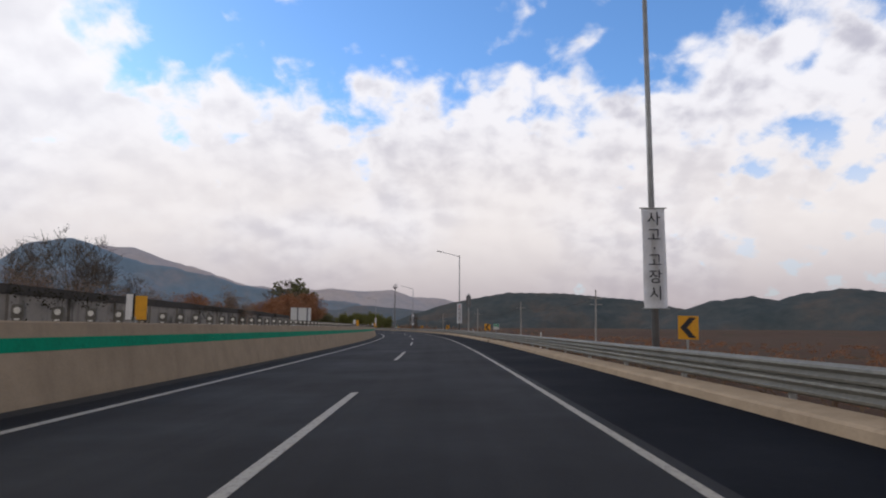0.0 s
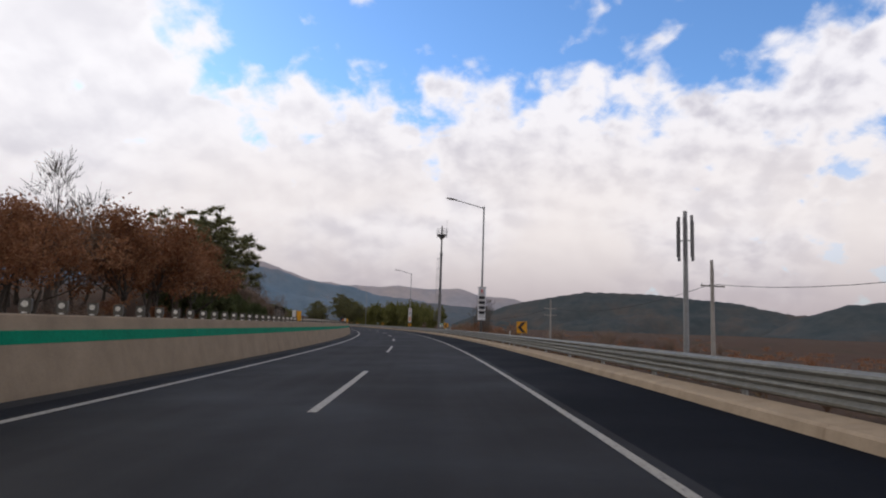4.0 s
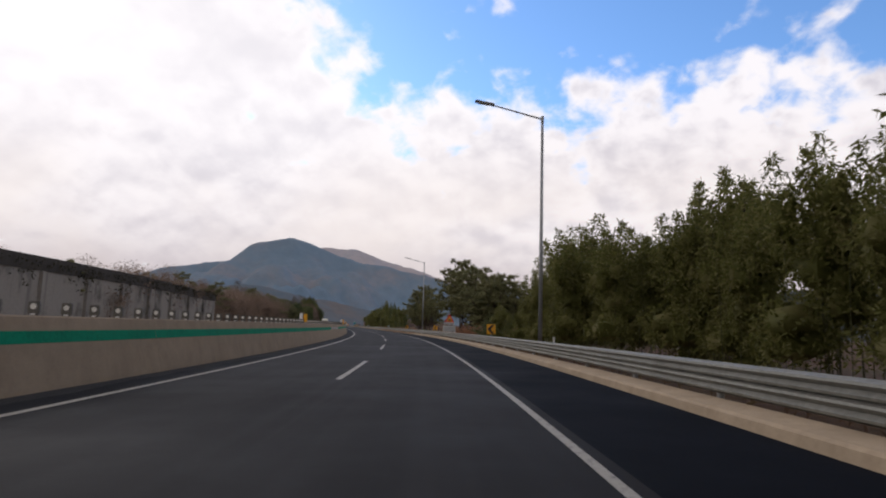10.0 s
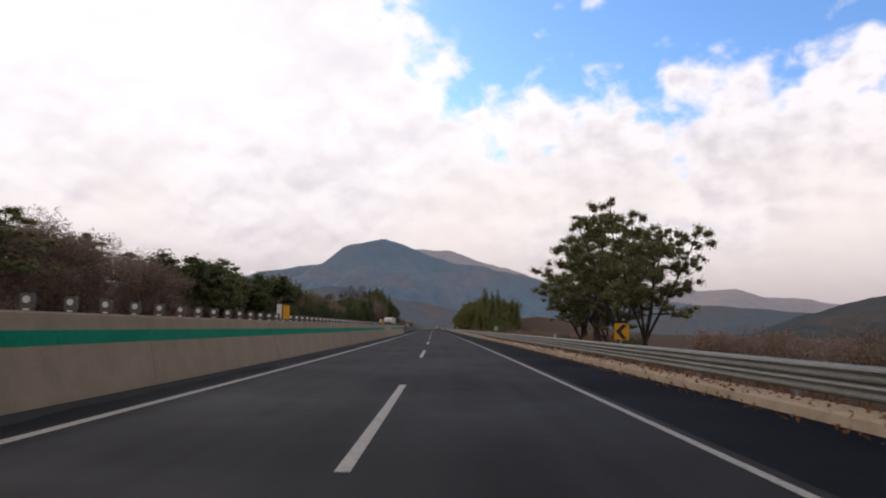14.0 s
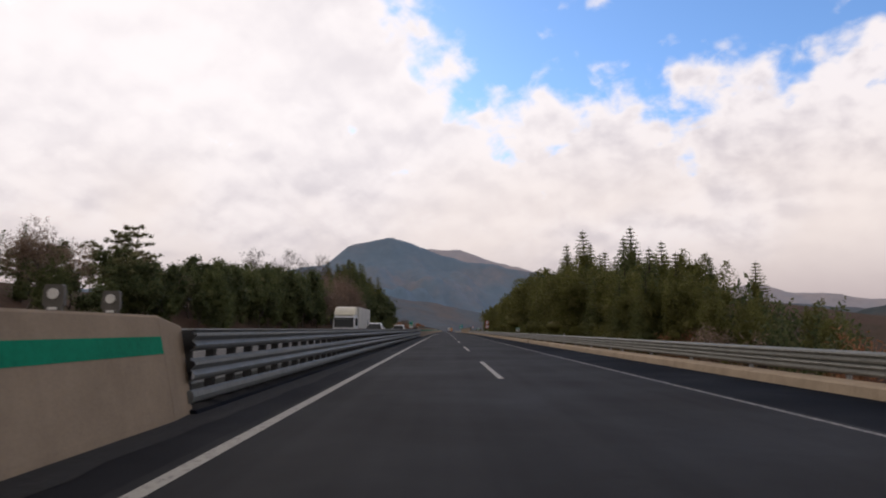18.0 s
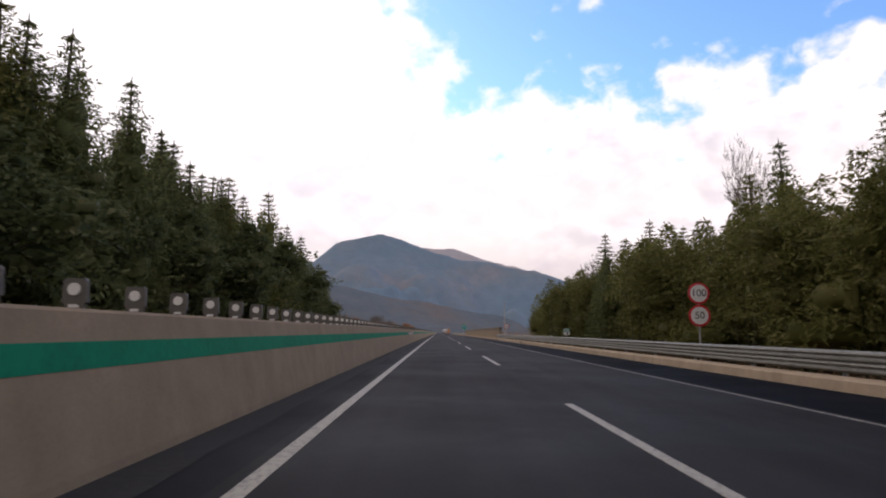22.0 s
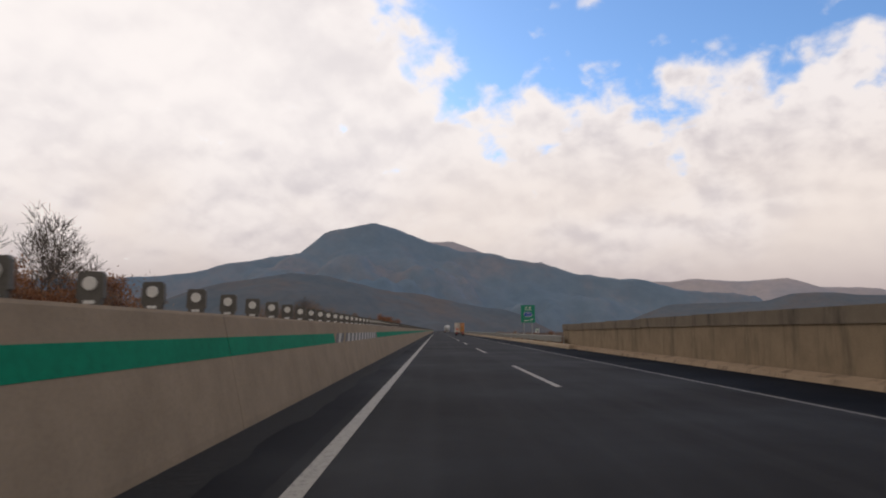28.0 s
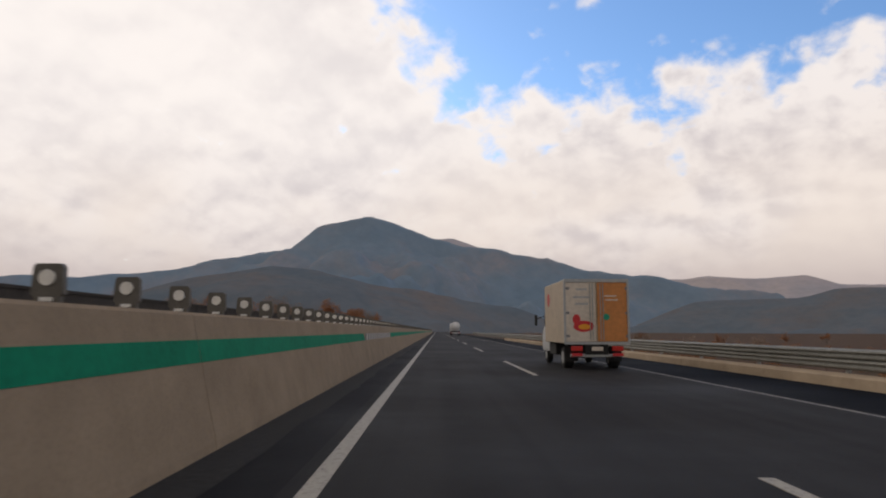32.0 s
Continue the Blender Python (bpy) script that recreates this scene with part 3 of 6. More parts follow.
def barrier_run(s0, s1, length=9.6):
    n = max(1, int(round((s1 - s0) / length)))
    for a, b in zip(np.linspace(s0, s1, n + 1)[:-1], np.linspace(s0, s1, n + 1)[1:]):
        o = at((a + b) / 2, 5.16)
        t = thing("median_barrier", "beige concrete median barrier with a green painted stripe", "barrier", "median barriers", "structure", o)
        piece("barrier_body", sweep("barrier_body", BAR, a + 0.006, b - 0.006, M_BARRIER, 3.2, origin=o), t)
        lo, hi = 0.85, 1.07
        strips = HAZARD_OF(a, b)
        for u, v in strips["green"]:
            piece("green_stripe", sweep("green_stripe", [(face_d(lo) + 0.02, lo), (face_d(lo) - 0.004, lo), (face_d(hi) - 0.004, hi), (face_d(hi) + 0.02, hi)], u, v, M_GREEN, 3.2, origin=o), t, label="green painted stripe")
        for u, v in [h for h in strips["hazard"] if h[1] - h[0] > 1.0]:
            vs, fs, ix = [], [], []
            q = np.arange(u, v - 0.5, 0.42)
            for i, w in enumerate(q):
                k0 = len(vs)
                for s_, z_ in ((w, lo), (w + 0.42, lo), (w + 0.92, hi), (w + 0.50, hi)):
                    vs.append(road_points(s_, face_d(z_) - 0.005, z_))
                fs.append((k0, k0 + 1, k0 + 2, k0 + 3))
                ix.append(i % 2)
            inv = np.array(o.inverted())
            vs = np.array(vs) @ inv[:3, :3].T + inv[:3, 3]
            piece("hazard_stripes", mesh_of("hazard_stripes", vs, fs, [M_BLACK, M_FADED], ix), t, label="black and white slanted warning stripes")


HAZ = [(108, 118), (229.5, 240.5), (350.5, 361), (471.5, 482.5), (685.5, 697), (807, 818), (929, 941), (1050, 1061)]


def HAZARD_OF(a, b):
    """Which stretches of the stripe between a and b are green and which are slanted black and white."""
    cut = sorted({a + 0.01, b - 0.01, *[e for h in HAZ for e in h if a < e < b]})
    out = {"green": [], "hazard": []}
    for u, v in zip(cut[:-1], cut[1:]):
        m = (u + v) / 2
        out["hazard" if any(h[0] < m < h[1] for h in HAZ) else "green"].append((u, v))
    return out


STEEL_0, STEEL_1 = 518.5, 606.6
barrier_run(-28, STEEL_0 - 0.7)
barrier_run(STEEL_1 + 0.6, 1250)

# ragged dirt along the barrier's foot
_ds = np.arange(-30, 1100, 0.7)
_in = np.array([4.25 + 0.16 * noise.noise((float(q) * 0.35, 0, 2)) + 0.10 * noise.noise((float(q) * 1.4, 5, 2)) for q in _ds])
_a, _b2 = road_points(_ds, 4.86, 0.012), road_points(_ds, _in, 0.008)
_v = np.empty((2 * len(_ds), 3))
_v[0::2], _v[1::2] = _a, _b2
_n = Nodes("gutter_dirt", 0.95)
_c = _n.noise(9, 5, 0.7)
_n.colour(_n.ramp(_c, (0.35, (0.007, 0.0065, 0.006)), (0.7, (0.017, 0.015, 0.014)))).bump(_c, 0.6, 0.02)
tagged(new("gutter_dirt", mesh_of("gutter_dirt", _v, [(2 * i, 2 * i + 1, 2 * i + 3, 2 * i + 2) for i in range(len(_ds) - 1)], _n.m)), "dark dirt gathered along the barrier's foot", "dirt", kind="structure")

# ---- right kerb with drain gaps ----
def kerb_profile(s):
    """The kerb's section, which grows taller along the straight."""
    f = float(np.interp(s, [380, 600], [0, 1]))
    a, h = -5.66 - 0.10 * f, 0.15 + 0.09 * f
    return [(a, -0.02), (a - 0.03, h - 0.03), (a - 0.08, h), (-6.24, h + 0.015), (-6.30, -0.02)]


GAPS = [-2, 50, 256, 565, 685, 870, 990]
for a, b in zip(GAPS[:-1], GAPS[1:]):
    n = max(1, int((b - a) / 12))
    for u, v in zip(np.linspace(a + 0.6, b - 0.6, n + 1)[:-1], np.linspace(a + 0.6, b - 0.6, n + 1)[1:]):
        if 716 < (u + v) / 2 < 837:
            continue
        tagged(new("kerb", sweep("kerb", kerb_profile((u + v) / 2), u + 0.004, v - 0.004, M_KERB, 4)), "raised beige concrete kerb under the guardrail", "kerb", "kerbs", "structure")
    if 716 < b < 837:
        continue
strip("kerb_footing", -6.28, -7.2, 0.03, M_GROUND, "dirt strip under the guardrail", category="verge")

# ---- mountains and hills ----


def ridge(name, spine, slope, mat, label, cell, rough, base=-8.0, seed=0.0, reach=1.15, steep=0.0, soft_top=0.0):
    """A range: ground that falls away from a spine of (x, y, z) crests, with gullies."""
    sp = np.array(spine, float)
    pad = (sp[:, 2].max() - base) / slope * reach
    xs = np.arange(sp[:, 0].min() - pad, sp[:, 0].max() + pad, cell)
    ys = np.arange(sp[:, 1].min() - pad, sp[:, 1].max() + pad, cell)
    gx, gy = np.meshgrid(xs, ys)
    z = np.full(gx.shape, -1e9)
    wob = np.array([[noise.fractal((a / (cell * 9) + seed, b / (cell * 9), seed), 0.9, 2.1, 5) for a in xs] for b in ys])
    wob = np.tanh(wob * 1.2)
    for p, q in zip(sp[:-1], sp[1:]):
        e = q[:2] - p[:2]
        w = np.clip(((gx - p[0]) * e[0] + (gy - p[1]) * e[1]) / (e @ e), 0, 1)
        dist = np.hypot(gx - p[0] - w * e[0], gy - p[1] - w * e[1])
        dist = np.sqrt(dist ** 2 + soft_top ** 2) - soft_top
        h = p[2] + w * (q[2] - p[2])
        fall = slope * (dist + np.minimum(dist, steep)) * (1 + 0.4 * wob)
        z = np.maximum(z, h - fall)
    top = sp[:, 2].max()
    z = z + rough * wob * np.clip((z - base) / (top - base) * 4, 0, 1) * np.clip((top - z) / top * 3, 0.12, 1) * 0.5
    keep = z > base
    k = len(xs)
    v = np.stack([gx, gy, np.maximum(z, base)], -1).reshape(-1, 3)
    kk = keep.reshape(-1)
    f = [(i * k + j, i * k + j + 1, (i + 1) * k + j + 1, (i + 1) * k + j) for i in range(len(ys) - 1) for j in range(k - 1)
         if kk[i * k + j] or kk[i * k + j + 1] or kk[(i + 1) * k + j] or kk[(i + 1) * k + j + 1]]
    return tagged(new(name, mesh_of(name, v, f, mat, smooth=True)), label, "mountain", kind="structure")


MAIN = [(-2000, 1600, 120), (-1813, 1831, 136), (-1731, 1938, 141), (-1636, 2044, 181), (-1538, 2138, 205), (-1479, 2189, 220), (-1430, 2228, 281), (-1366, 2275, 299), (-1323, 2305, 312), (-1270, 2339, 295), (-1169, 2397, 246), (-1051, 2455, 224), (-884, 2520, 190), (-809, 2544, 158), (-629, 2588, 137), (-340, 2660, 90)]
# the haze on these ranges is only in their skins' colours
ridge("backdrop_mountain_main", MAIN, 0.52, M_MOUNTAIN, "forested mountain with a blunt peak, blue-grey from haze put in its colour", 13, 22, seed=1.3, steep=70.0, soft_top=9.0)
ridge("backdrop_mountain_behind", [(-1900, 3400, 430), (-1640, 3455, 415), (-1507, 3512, 360), (-1345, 3580, 312), (-1162, 3647, 255), (-960, 3710, 190)], 0.45, M_FARMOUNT, "forested ridge behind the main peak, paled by haze in its colour", 30, 24, seed=3.3)
ridge("backdrop_mountain_far", [(-1400, 3010, 150), (-1009, 3224, 210), (-762, 3284, 184), (-561, 3314, 194), (-428, 3325, 180), (-263, 3330, 192), (-161, 3327, 158), (28, 3312, 130), (400, 3260, 110), (800, 3120, 80)], 0.42, M_FARMOUNT, "distant mountain range with pale haze painted into its colour", 30, 44, seed=4.1)
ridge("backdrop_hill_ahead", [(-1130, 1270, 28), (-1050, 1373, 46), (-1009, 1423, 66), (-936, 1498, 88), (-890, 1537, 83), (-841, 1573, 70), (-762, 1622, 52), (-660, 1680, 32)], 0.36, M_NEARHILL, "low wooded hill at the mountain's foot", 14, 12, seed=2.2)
ridge("backdrop_hill_valley", [(-452, 1925, 46), (-396, 1930, 51), (-304, 1932, 52), (-260, 1930, 63), (-201, 1925, 63), (-60, 1900, 50), (90, 1850, 30)], 0.36, M_NEARHILL, "wooded hill across the valley, greyed by haze in its colour", 16, 10, seed=5.5)
ridge("backdrop_hill_fields", [(-60, 1465, 32), (27, 1480, 57), (145, 1443, 78), (263, 1403, 75), (372, 1345, 61), (480, 1294, 41), (615, 1245, 27)], 0.42, M_HILL, "dark wooded hill behind the fields", 8, 9, seed=6.4)
ridge("backdrop_hill_south", [(313, 845, 25), (345, 833, 38), (387, 814, 42), (409, 803, 37), (436, 789, 45), (477, 765, 50), (508, 745, 45), (690, 640, 40)], 0.42, M_HILL, "dark wooded hills behind the fields", 9, 8, seed=7.9)

# ---- anti-glare panels on the median ----
PANEL_GAP = 1.1013


def panel_outline():
    return [(-0.082, 0.0), (0.082, 0.0), (0.086, 0.045), (0.106, 0.055), (0.098, 0.235), (0.082, 0.258), (-0.082, 0.258), (-0.098, 0.235), (-0.106, 0.055), (-0.086, 0.045)]


panel_s = list(np.arange(-20.6, STEEL_0 - 0.7, PANEL_GAP)) + list(np.arange(655.36 - 43 * PANEL_GAP, 1240, PANEL_GAP))
near = [s for s in panel_s if 608 < s < 790]
first = None
for s in near:
    m = at(s, 5.16, 1.34)
    if first is None:
        first = thing("antiglare_panel", "grey plastic anti-glare panel with a round white reflector on the barrier", "reflector panel", "anti-glare panels")
        part("panel", plate(panel_outline(), 0.0, 0.05), M_PANEL, first)
        part("reflector", disc(0.053, 0.165, -0.016, 0.0, 20), M_DISC, first, "round white reflector")
        part("label_plate", box(-0.042, 0.042, -0.008, 0.0, 0.010, 0.036), M_WHITE, first, "small white label")
        first.matrix_world = m
    else:
        copy_thing(first, m)


def joined(name, shapes, places, mats, label, category, kind="stuff"):
    """One mesh that repeats some meshes (mesh, material number) at many poses."""
    V, F, I, n = [], [], [], 0
    base = []
    for me, mi in shapes:
        co = np.empty(len(me.vertices) * 3)
        me.vertices.foreach_get("co", co)
        base.append((co.reshape(-1, 3), [tuple(p.vertices) for p in me.polygons], mi))
    for m in places:
        a = np.array(m)
        for co, fs, mi in base:
            V.append(co @ a[:3, :3].T + a[:3, 3])
            F += [tuple(i + n for i in f) for f in fs]
            I += [mi] * len(fs)
            n += len(co)
    return tagged(new(name, mesh_of(name, np.concatenate(V), F, mats, I)), label, category, kind=kind)


_kids = {c.name.split(".")[0]: c.data for c in first.children}
joined("antiglare_panels", [(_kids["panel"], 0), (_kids["reflector"], 1), (_kids["label_plate"], 2)],
       [at(s, 5.16, 1.34) for s in panel_s if s not in near], [M_PANEL, M_DISC, M_WHITE], "long row of grey anti-glare panels with white reflectors", "reflector panels")

# chevron boards that stand on the median
cb = thing("median_sign_board", "folded sign board, yellow and pale grey, on the median barrier", "road sign", "median sign boards")
part("yellow_board", plate([(0.0, 0.06), (0.24, 0.06), (0.24, 0.58), (0.0, 0.58)], -0.012, 0.012), M_YELLOW, cb, "yellow board", pose(0.02, 0.02, 0, 0, 0, 20))
part("edge_trim", box(-0.012, 0.012, -0.03, 0.03, 0.03, 0.62), M_BLACK, cb, "dark edge", pose(0.0, 0.0, 0))
part("grey_board", plate([(-0.27, 0.06), (0.0, 0.06), (0.0, 0.62), (-0.27, 0.62)], -0.012, 0.012), M_CLOTH, cb, "pale grey board", pose(0, 0.02, 0, 0, 0, -30))
part("bracket", box(-0.05, 0.05, 0.0, 0.06, -0.02, 0.12), M_STEEL, cb)
cb.matrix_world = at(15.3, 5.16, 1.35)
for s in (60.5, 106, 151.5, 196.4, 242, 288, 332, 378, 424, 470):
    copy_thing(cb, at(s, 5.16, 1.35))

# ---- steel median rail between the concrete runs ----
WAVE = [(0.0, 0.0), (0.035, 0.03), (0.075, 0.045), (0.085, 0.085), (0.045, 0.125), (0.02, 0.15), (0.045, 0.175), (0.085, 0.215), (0.075, 0.255), (0.035, 0.27), (0.0, 0.30)]


def wave(d, z, side, tall=0.30, deep=1.0):
    """A corrugated beam's profile whose face looks to the side (+1: left)."""
    face = [(d + side * u * deep, z + v * tall / 0.30) for u, v in WAVE]
    return face + [(u - side * 0.008, v) for u, v in reversed(face)]


SR = thing("median_guardrail", "dark galvanised steel median guardrail with three beams on each face", "guardrail", m=at(560, 5.0))
_o = at(560, 5.0)
for s in np.arange(STEEL_0, STEEL_1 - 1, 4.0):
    e = min(s + 4.0, STEEL_1)
    for side, d in ((-1, 4.86), (1, 5.34)):
        for z, tall in ((0.86, 0.29), (0.44, 0.32)) if side < 0 else ((0.88, 0.27),):
            piece("beam", sweep("beam", wave(d, z, side, tall), s, e - 0.004, M_DARKRAIL if side < 0 else M_STEEL, 4, origin=_o, smooth=False), SR)
        piece("lower_tube", sweep("lower_tube", [(d + side * (0.02 + 0.06 * math.cos(a)), 0.235 + 0.095 * math.sin(a)) for a in np.arange(0, math.tau - 0.1, math.tau / 8)], s, e - 0.004, M_DARKRAIL, 4, origin=_o), SR)
    for cd in (4.80, 5.28):
        piece("top_cap", sweep("top_cap", [(cd, 1.15), (cd, 1.172), (cd + 0.12, 1.172), (cd + 0.12, 1.15)], s, e - 0.004, M_STEEL, 4, origin=_o), SR)
# near-black, far darker than the beams, so posts and spacers read dark in the gaps
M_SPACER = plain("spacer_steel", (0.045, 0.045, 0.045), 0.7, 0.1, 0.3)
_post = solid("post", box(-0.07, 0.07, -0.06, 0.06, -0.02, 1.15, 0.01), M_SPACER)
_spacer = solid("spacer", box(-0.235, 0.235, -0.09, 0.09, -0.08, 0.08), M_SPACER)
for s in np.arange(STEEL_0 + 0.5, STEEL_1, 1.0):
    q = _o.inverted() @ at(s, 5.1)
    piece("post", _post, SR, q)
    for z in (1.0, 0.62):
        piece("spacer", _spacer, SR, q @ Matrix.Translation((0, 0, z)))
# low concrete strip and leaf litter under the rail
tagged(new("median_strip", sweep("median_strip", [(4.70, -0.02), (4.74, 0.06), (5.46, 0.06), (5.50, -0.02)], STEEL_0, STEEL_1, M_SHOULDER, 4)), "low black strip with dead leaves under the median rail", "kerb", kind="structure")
# rounded nose pieces where the concrete ends
for s, w in ((STEEL_0 - 0.7, 1.0), (STEEL_1 + 0.6, -0.6)):
    prof0 = BAR
    n = 5
    vs, fs = [], []
    for i in range(n):
        f = i / (n - 1)
        shrink = 1.0 - 0.45 * f * f
        vs.append(road_points(s + w * f * 0.85, [5.16 + (d - 5.16) * (1 - 0.25 * f) for d, z in prof0], [z * (1 - 0.10 * f) for d, z in prof0]))
    k = len(prof0)
    for i in range(n - 1):
        fs += [(i * k + j, i * k + (j + 1) % k, (i + 1) * k + (j + 1) % k, (i + 1) * k + j) for j in range(k)]
    fs += [tuple(range(k))[::-1], tuple(range((n - 1) * k, n * k))]
    tagged(new("barrier_nose", mesh_of("barrier_nose", np.concatenate(vs), fs, M_BARRIER)), "tapered concrete end of the median barrier", "barrier", kind="structure")

# ---- right guardrail ----
RAIL_D = -6.42
_rpost = None


def right_rail(s0, s1):
    o = at((s0 + s1) / 2, RAIL_D)
    t = thing("guardrail", "galvanised steel guardrail with corrugated beams on posts behind the kerb", "guardrail", "right guardrails", m=o)
    for s in np.arange(s0, s1 - 0.5, 4.0):
        e = min(s + 4.0, s1)
        up = float(np.interp(s, [300, 440, 600], [0, 0.05, 0.10]))
        piece("beam", sweep("beam", wave(RAIL_D + 0.09, 0.22 + up, 1, 0.24), s, e - 0.003, M_RAIL, 4, origin=o), t)
        piece("beam", sweep("beam", wave(RAIL_D + 0.09, 0.44 + up, 1, 0.24), s, e - 0.003, M_RAIL, 4, origin=o), t)
        piece("post", POST_MESH, t, o.inverted() @ at(s + 0.1, RAIL_D, up))
    return t


POST_MESH = solid("post", rod((0, 0, -0.3), (0, 0, 0.66), 0.055, sides=8), M_STEEL)
EDGES = [-30, 50, 130, 208, 300, 390, 466, 540, 620, 716]
for a, b in zip(EDGES[:-1], EDGES[1:]):
    right_rail(a, b)
for a, b in ((837.5, 910), (910, 990), (990, 1070)):
    right_rail(a, b)
# second rail that guards the mast
o = at(201, -7.5)
t = thing("service_guardrail", "short steel guardrail around the mast's compound", "guardrail", m=o)
for s in np.arange(196.4, 204, 4.2):
    piece("beam", sweep("beam", wave(-7.5, 0.36, 1, 0.26), s, s + 4.197, M_RAIL, 4, origin=o), t)
    piece("beam", sweep("beam", wave(-7.5, 0.70, 1, 0.26), s, s + 4.197, M_RAIL, 4, origin=o), t)
    piece("post", solid("post", rod((0, 0, -1.4), (0, 0, 1.1), 0.055, sides=8), M_STEEL), t, o.inverted() @ at(s + 0.1, -7.6))

# ---- right noise wall, wall on the far side ----


def wall_run(name, d0, d1, s0, s1, top, mat, cap, label, bay=4.0, cap_h=0.12, rib=0.05, base=-1.0):
    n = int(round((s1 - s0) / bay))
    for a, b in zip(np.linspace(s0, s1, n + 1)[:-1], np.linspace(s0, s1, n + 1)[1:]):
        o = at((a + b) / 2, (d0 + d1) / 2)
        t = thing(name, label, "wall", name + " bays", "structure", o)
        h = top((a + b) / 2)
        piece("wall_panel", sweep("wall_panel", [(d0, base), (d0, h), (d1, h), (d1, base)], a + 0.01, b - 0.01, mat, bay, origin=o), t)
        u = 0.06 if d0 > d1 else -0.06
        piece("coping", sweep("coping", [(d0 + u, h), (d0 + u, h + cap_h), (d1 - u, h + cap_h), (d1 - u, h)], a, b - 0.004, cap, bay, origin=o), t, label="dark weathered coping")
        if rib:
            for fd, sg in ((d1, -1), (d0, 1)):
                sgn = -1 if d1 < d0 else 1
                q = fd + (rib if (fd == max(d0, d1)) else -rib)
                piece("rib", sweep("rib", [(fd, base), (fd, h - 0.01), (q, h - 0.01), (q, base)], a - 0.15, a + 0.15, mat, 1, origin=o), t)


wall_run("noise_wall", -6.75, -7.0, 717, 839.4, lambda s: float(np.interp(s, [717, 725, 815, 837], [1.40, 1.38, 1.32, 1.18])), M_RWALL, M_COURSE, "stained yellow-brown concrete wall beside the shoulder", 6.0, 0.40, 0.0)
tagged(new("wall_gutter", sweep("wall_gutter", [(-6.0, -0.02), (-6.06, 0.12), (-6.35, 0.09), (-6.70, 0.17), (-6.74, -0.02)], 716, 838, M_GUTTER, 6)), "cracked concrete gutter at the wall's foot", "kerb", kind="structure")
wall_run("far_wall_south", 18.4, 18.1, 0, 104, lambda s: 2.95, M_WALL, M_COPING, "weathered grey concrete wall streaked with black stains", 5.2, 0.47, 0.14)
wall_run("far_wall_north", 18.4, 18.1, 243, 362, lambda s: float(np.interp(s, [243, 300, 340, 362], [3.85, 4.0, 3.95, 3.55])), M_WALL, M_COPING, "weathered grey concrete wall streaked with black stains", 5.2, 0.75, 0.18)
wall_run("far_low_wall", 17.4, 17.1, 838, 1100, lambda s: float(np.interp(s, [838, 870, 930], [1.75, 2.4, 2.6])), M_COPING, M_COPING, "dark low wall on the far side of the oncoming road", 8.0, 0.12, 0.0)

# creepers that hang over the far wall
rng = np.random.default_rng(9)
ic = []
for i in range(46):
    s = rng.uniform(244, 360) if i < 34 else rng.uniform(2, 100)
    top = 4.5 if s > 200 else 3.3
    w, drop = rng.uniform(0.6, 2.6), rng.uniform(0.5, 2.2)
    for k in range(int(26 * w)):
        u = rng.normal() * 0.5
        ic.append((s + u * w, 17.95 - abs(rng.normal()) * 0.10, top - rng.random() ** 1.4 * drop * max(0.2, 1 - abs(u))))
ic = np.array(ic)
IVY = road_points(ic[:, 0], ic[:, 1], ic[:, 2])

# ---- street lamps with banners ----


def lamp_thing():
    t = thing("street_lamp", "tall grey steel street lamp with one arm over the road", "street lamp", "street lamps")
    bm = rod((0, 0, -1.2), (0, 0, 11.4), 0.10, 0.062, 12)
    part("pole", bm, M_POLE, t, smooth=True)
    bm = rod((0, 0, 11.35), (-2.3, 0, 11.95), 0.045, 0.035, 8)
    rod((0, 0, 11.2), (0, 0, 11.5), 0.075, 0.075, 12, bm)
    part("arm", bm, M_POLE, t)
    bm = box(-3.15, -2.25, -0.13, 0.13, 11.93, 12.03, 0.03)
    bmesh.ops.rotate(bm, cent=(-2.3, 0, 11.98), matrix=Euler((0, radians(10), 0)).to_matrix(), verts=bm.verts)
    head = part("lamp_head", bm, M_TOWER, t, "dark lamp head")
    bm = box(-3.0, -2.5, -0.09, 0.09, 11.905, 11.925)
    bmesh.ops.rotate(bm, cent=(-2.3, 0, 11.98), matrix=Euler((0, radians(10), 0)).to_matrix(), verts=bm.verts)
    part("lamp_glass", bm, M_DISC, t)
    part("base_flange", box(-0.2, 0.2, -0.2, 0.2, -1.2, -1.15), M_STEEL, t)
    return t


lamp = lamp_thing()
LAMPS = {18.2: -7.25, 90.3: -6.8, 168.6: -7.0, 240.6: -6.85, 319.0: -7.25, 392.9: -7.0}
lamp.matrix_world = at(18.2, LAMPS[18.2], 0.1)
for s, d in LAMPS.items():
    if s > 20:
        copy_thing(lamp, at(s, d, 0.1) @ Matrix.Diagonal((1, 1, 0.985 if s > 390 else 0.94, 1)))


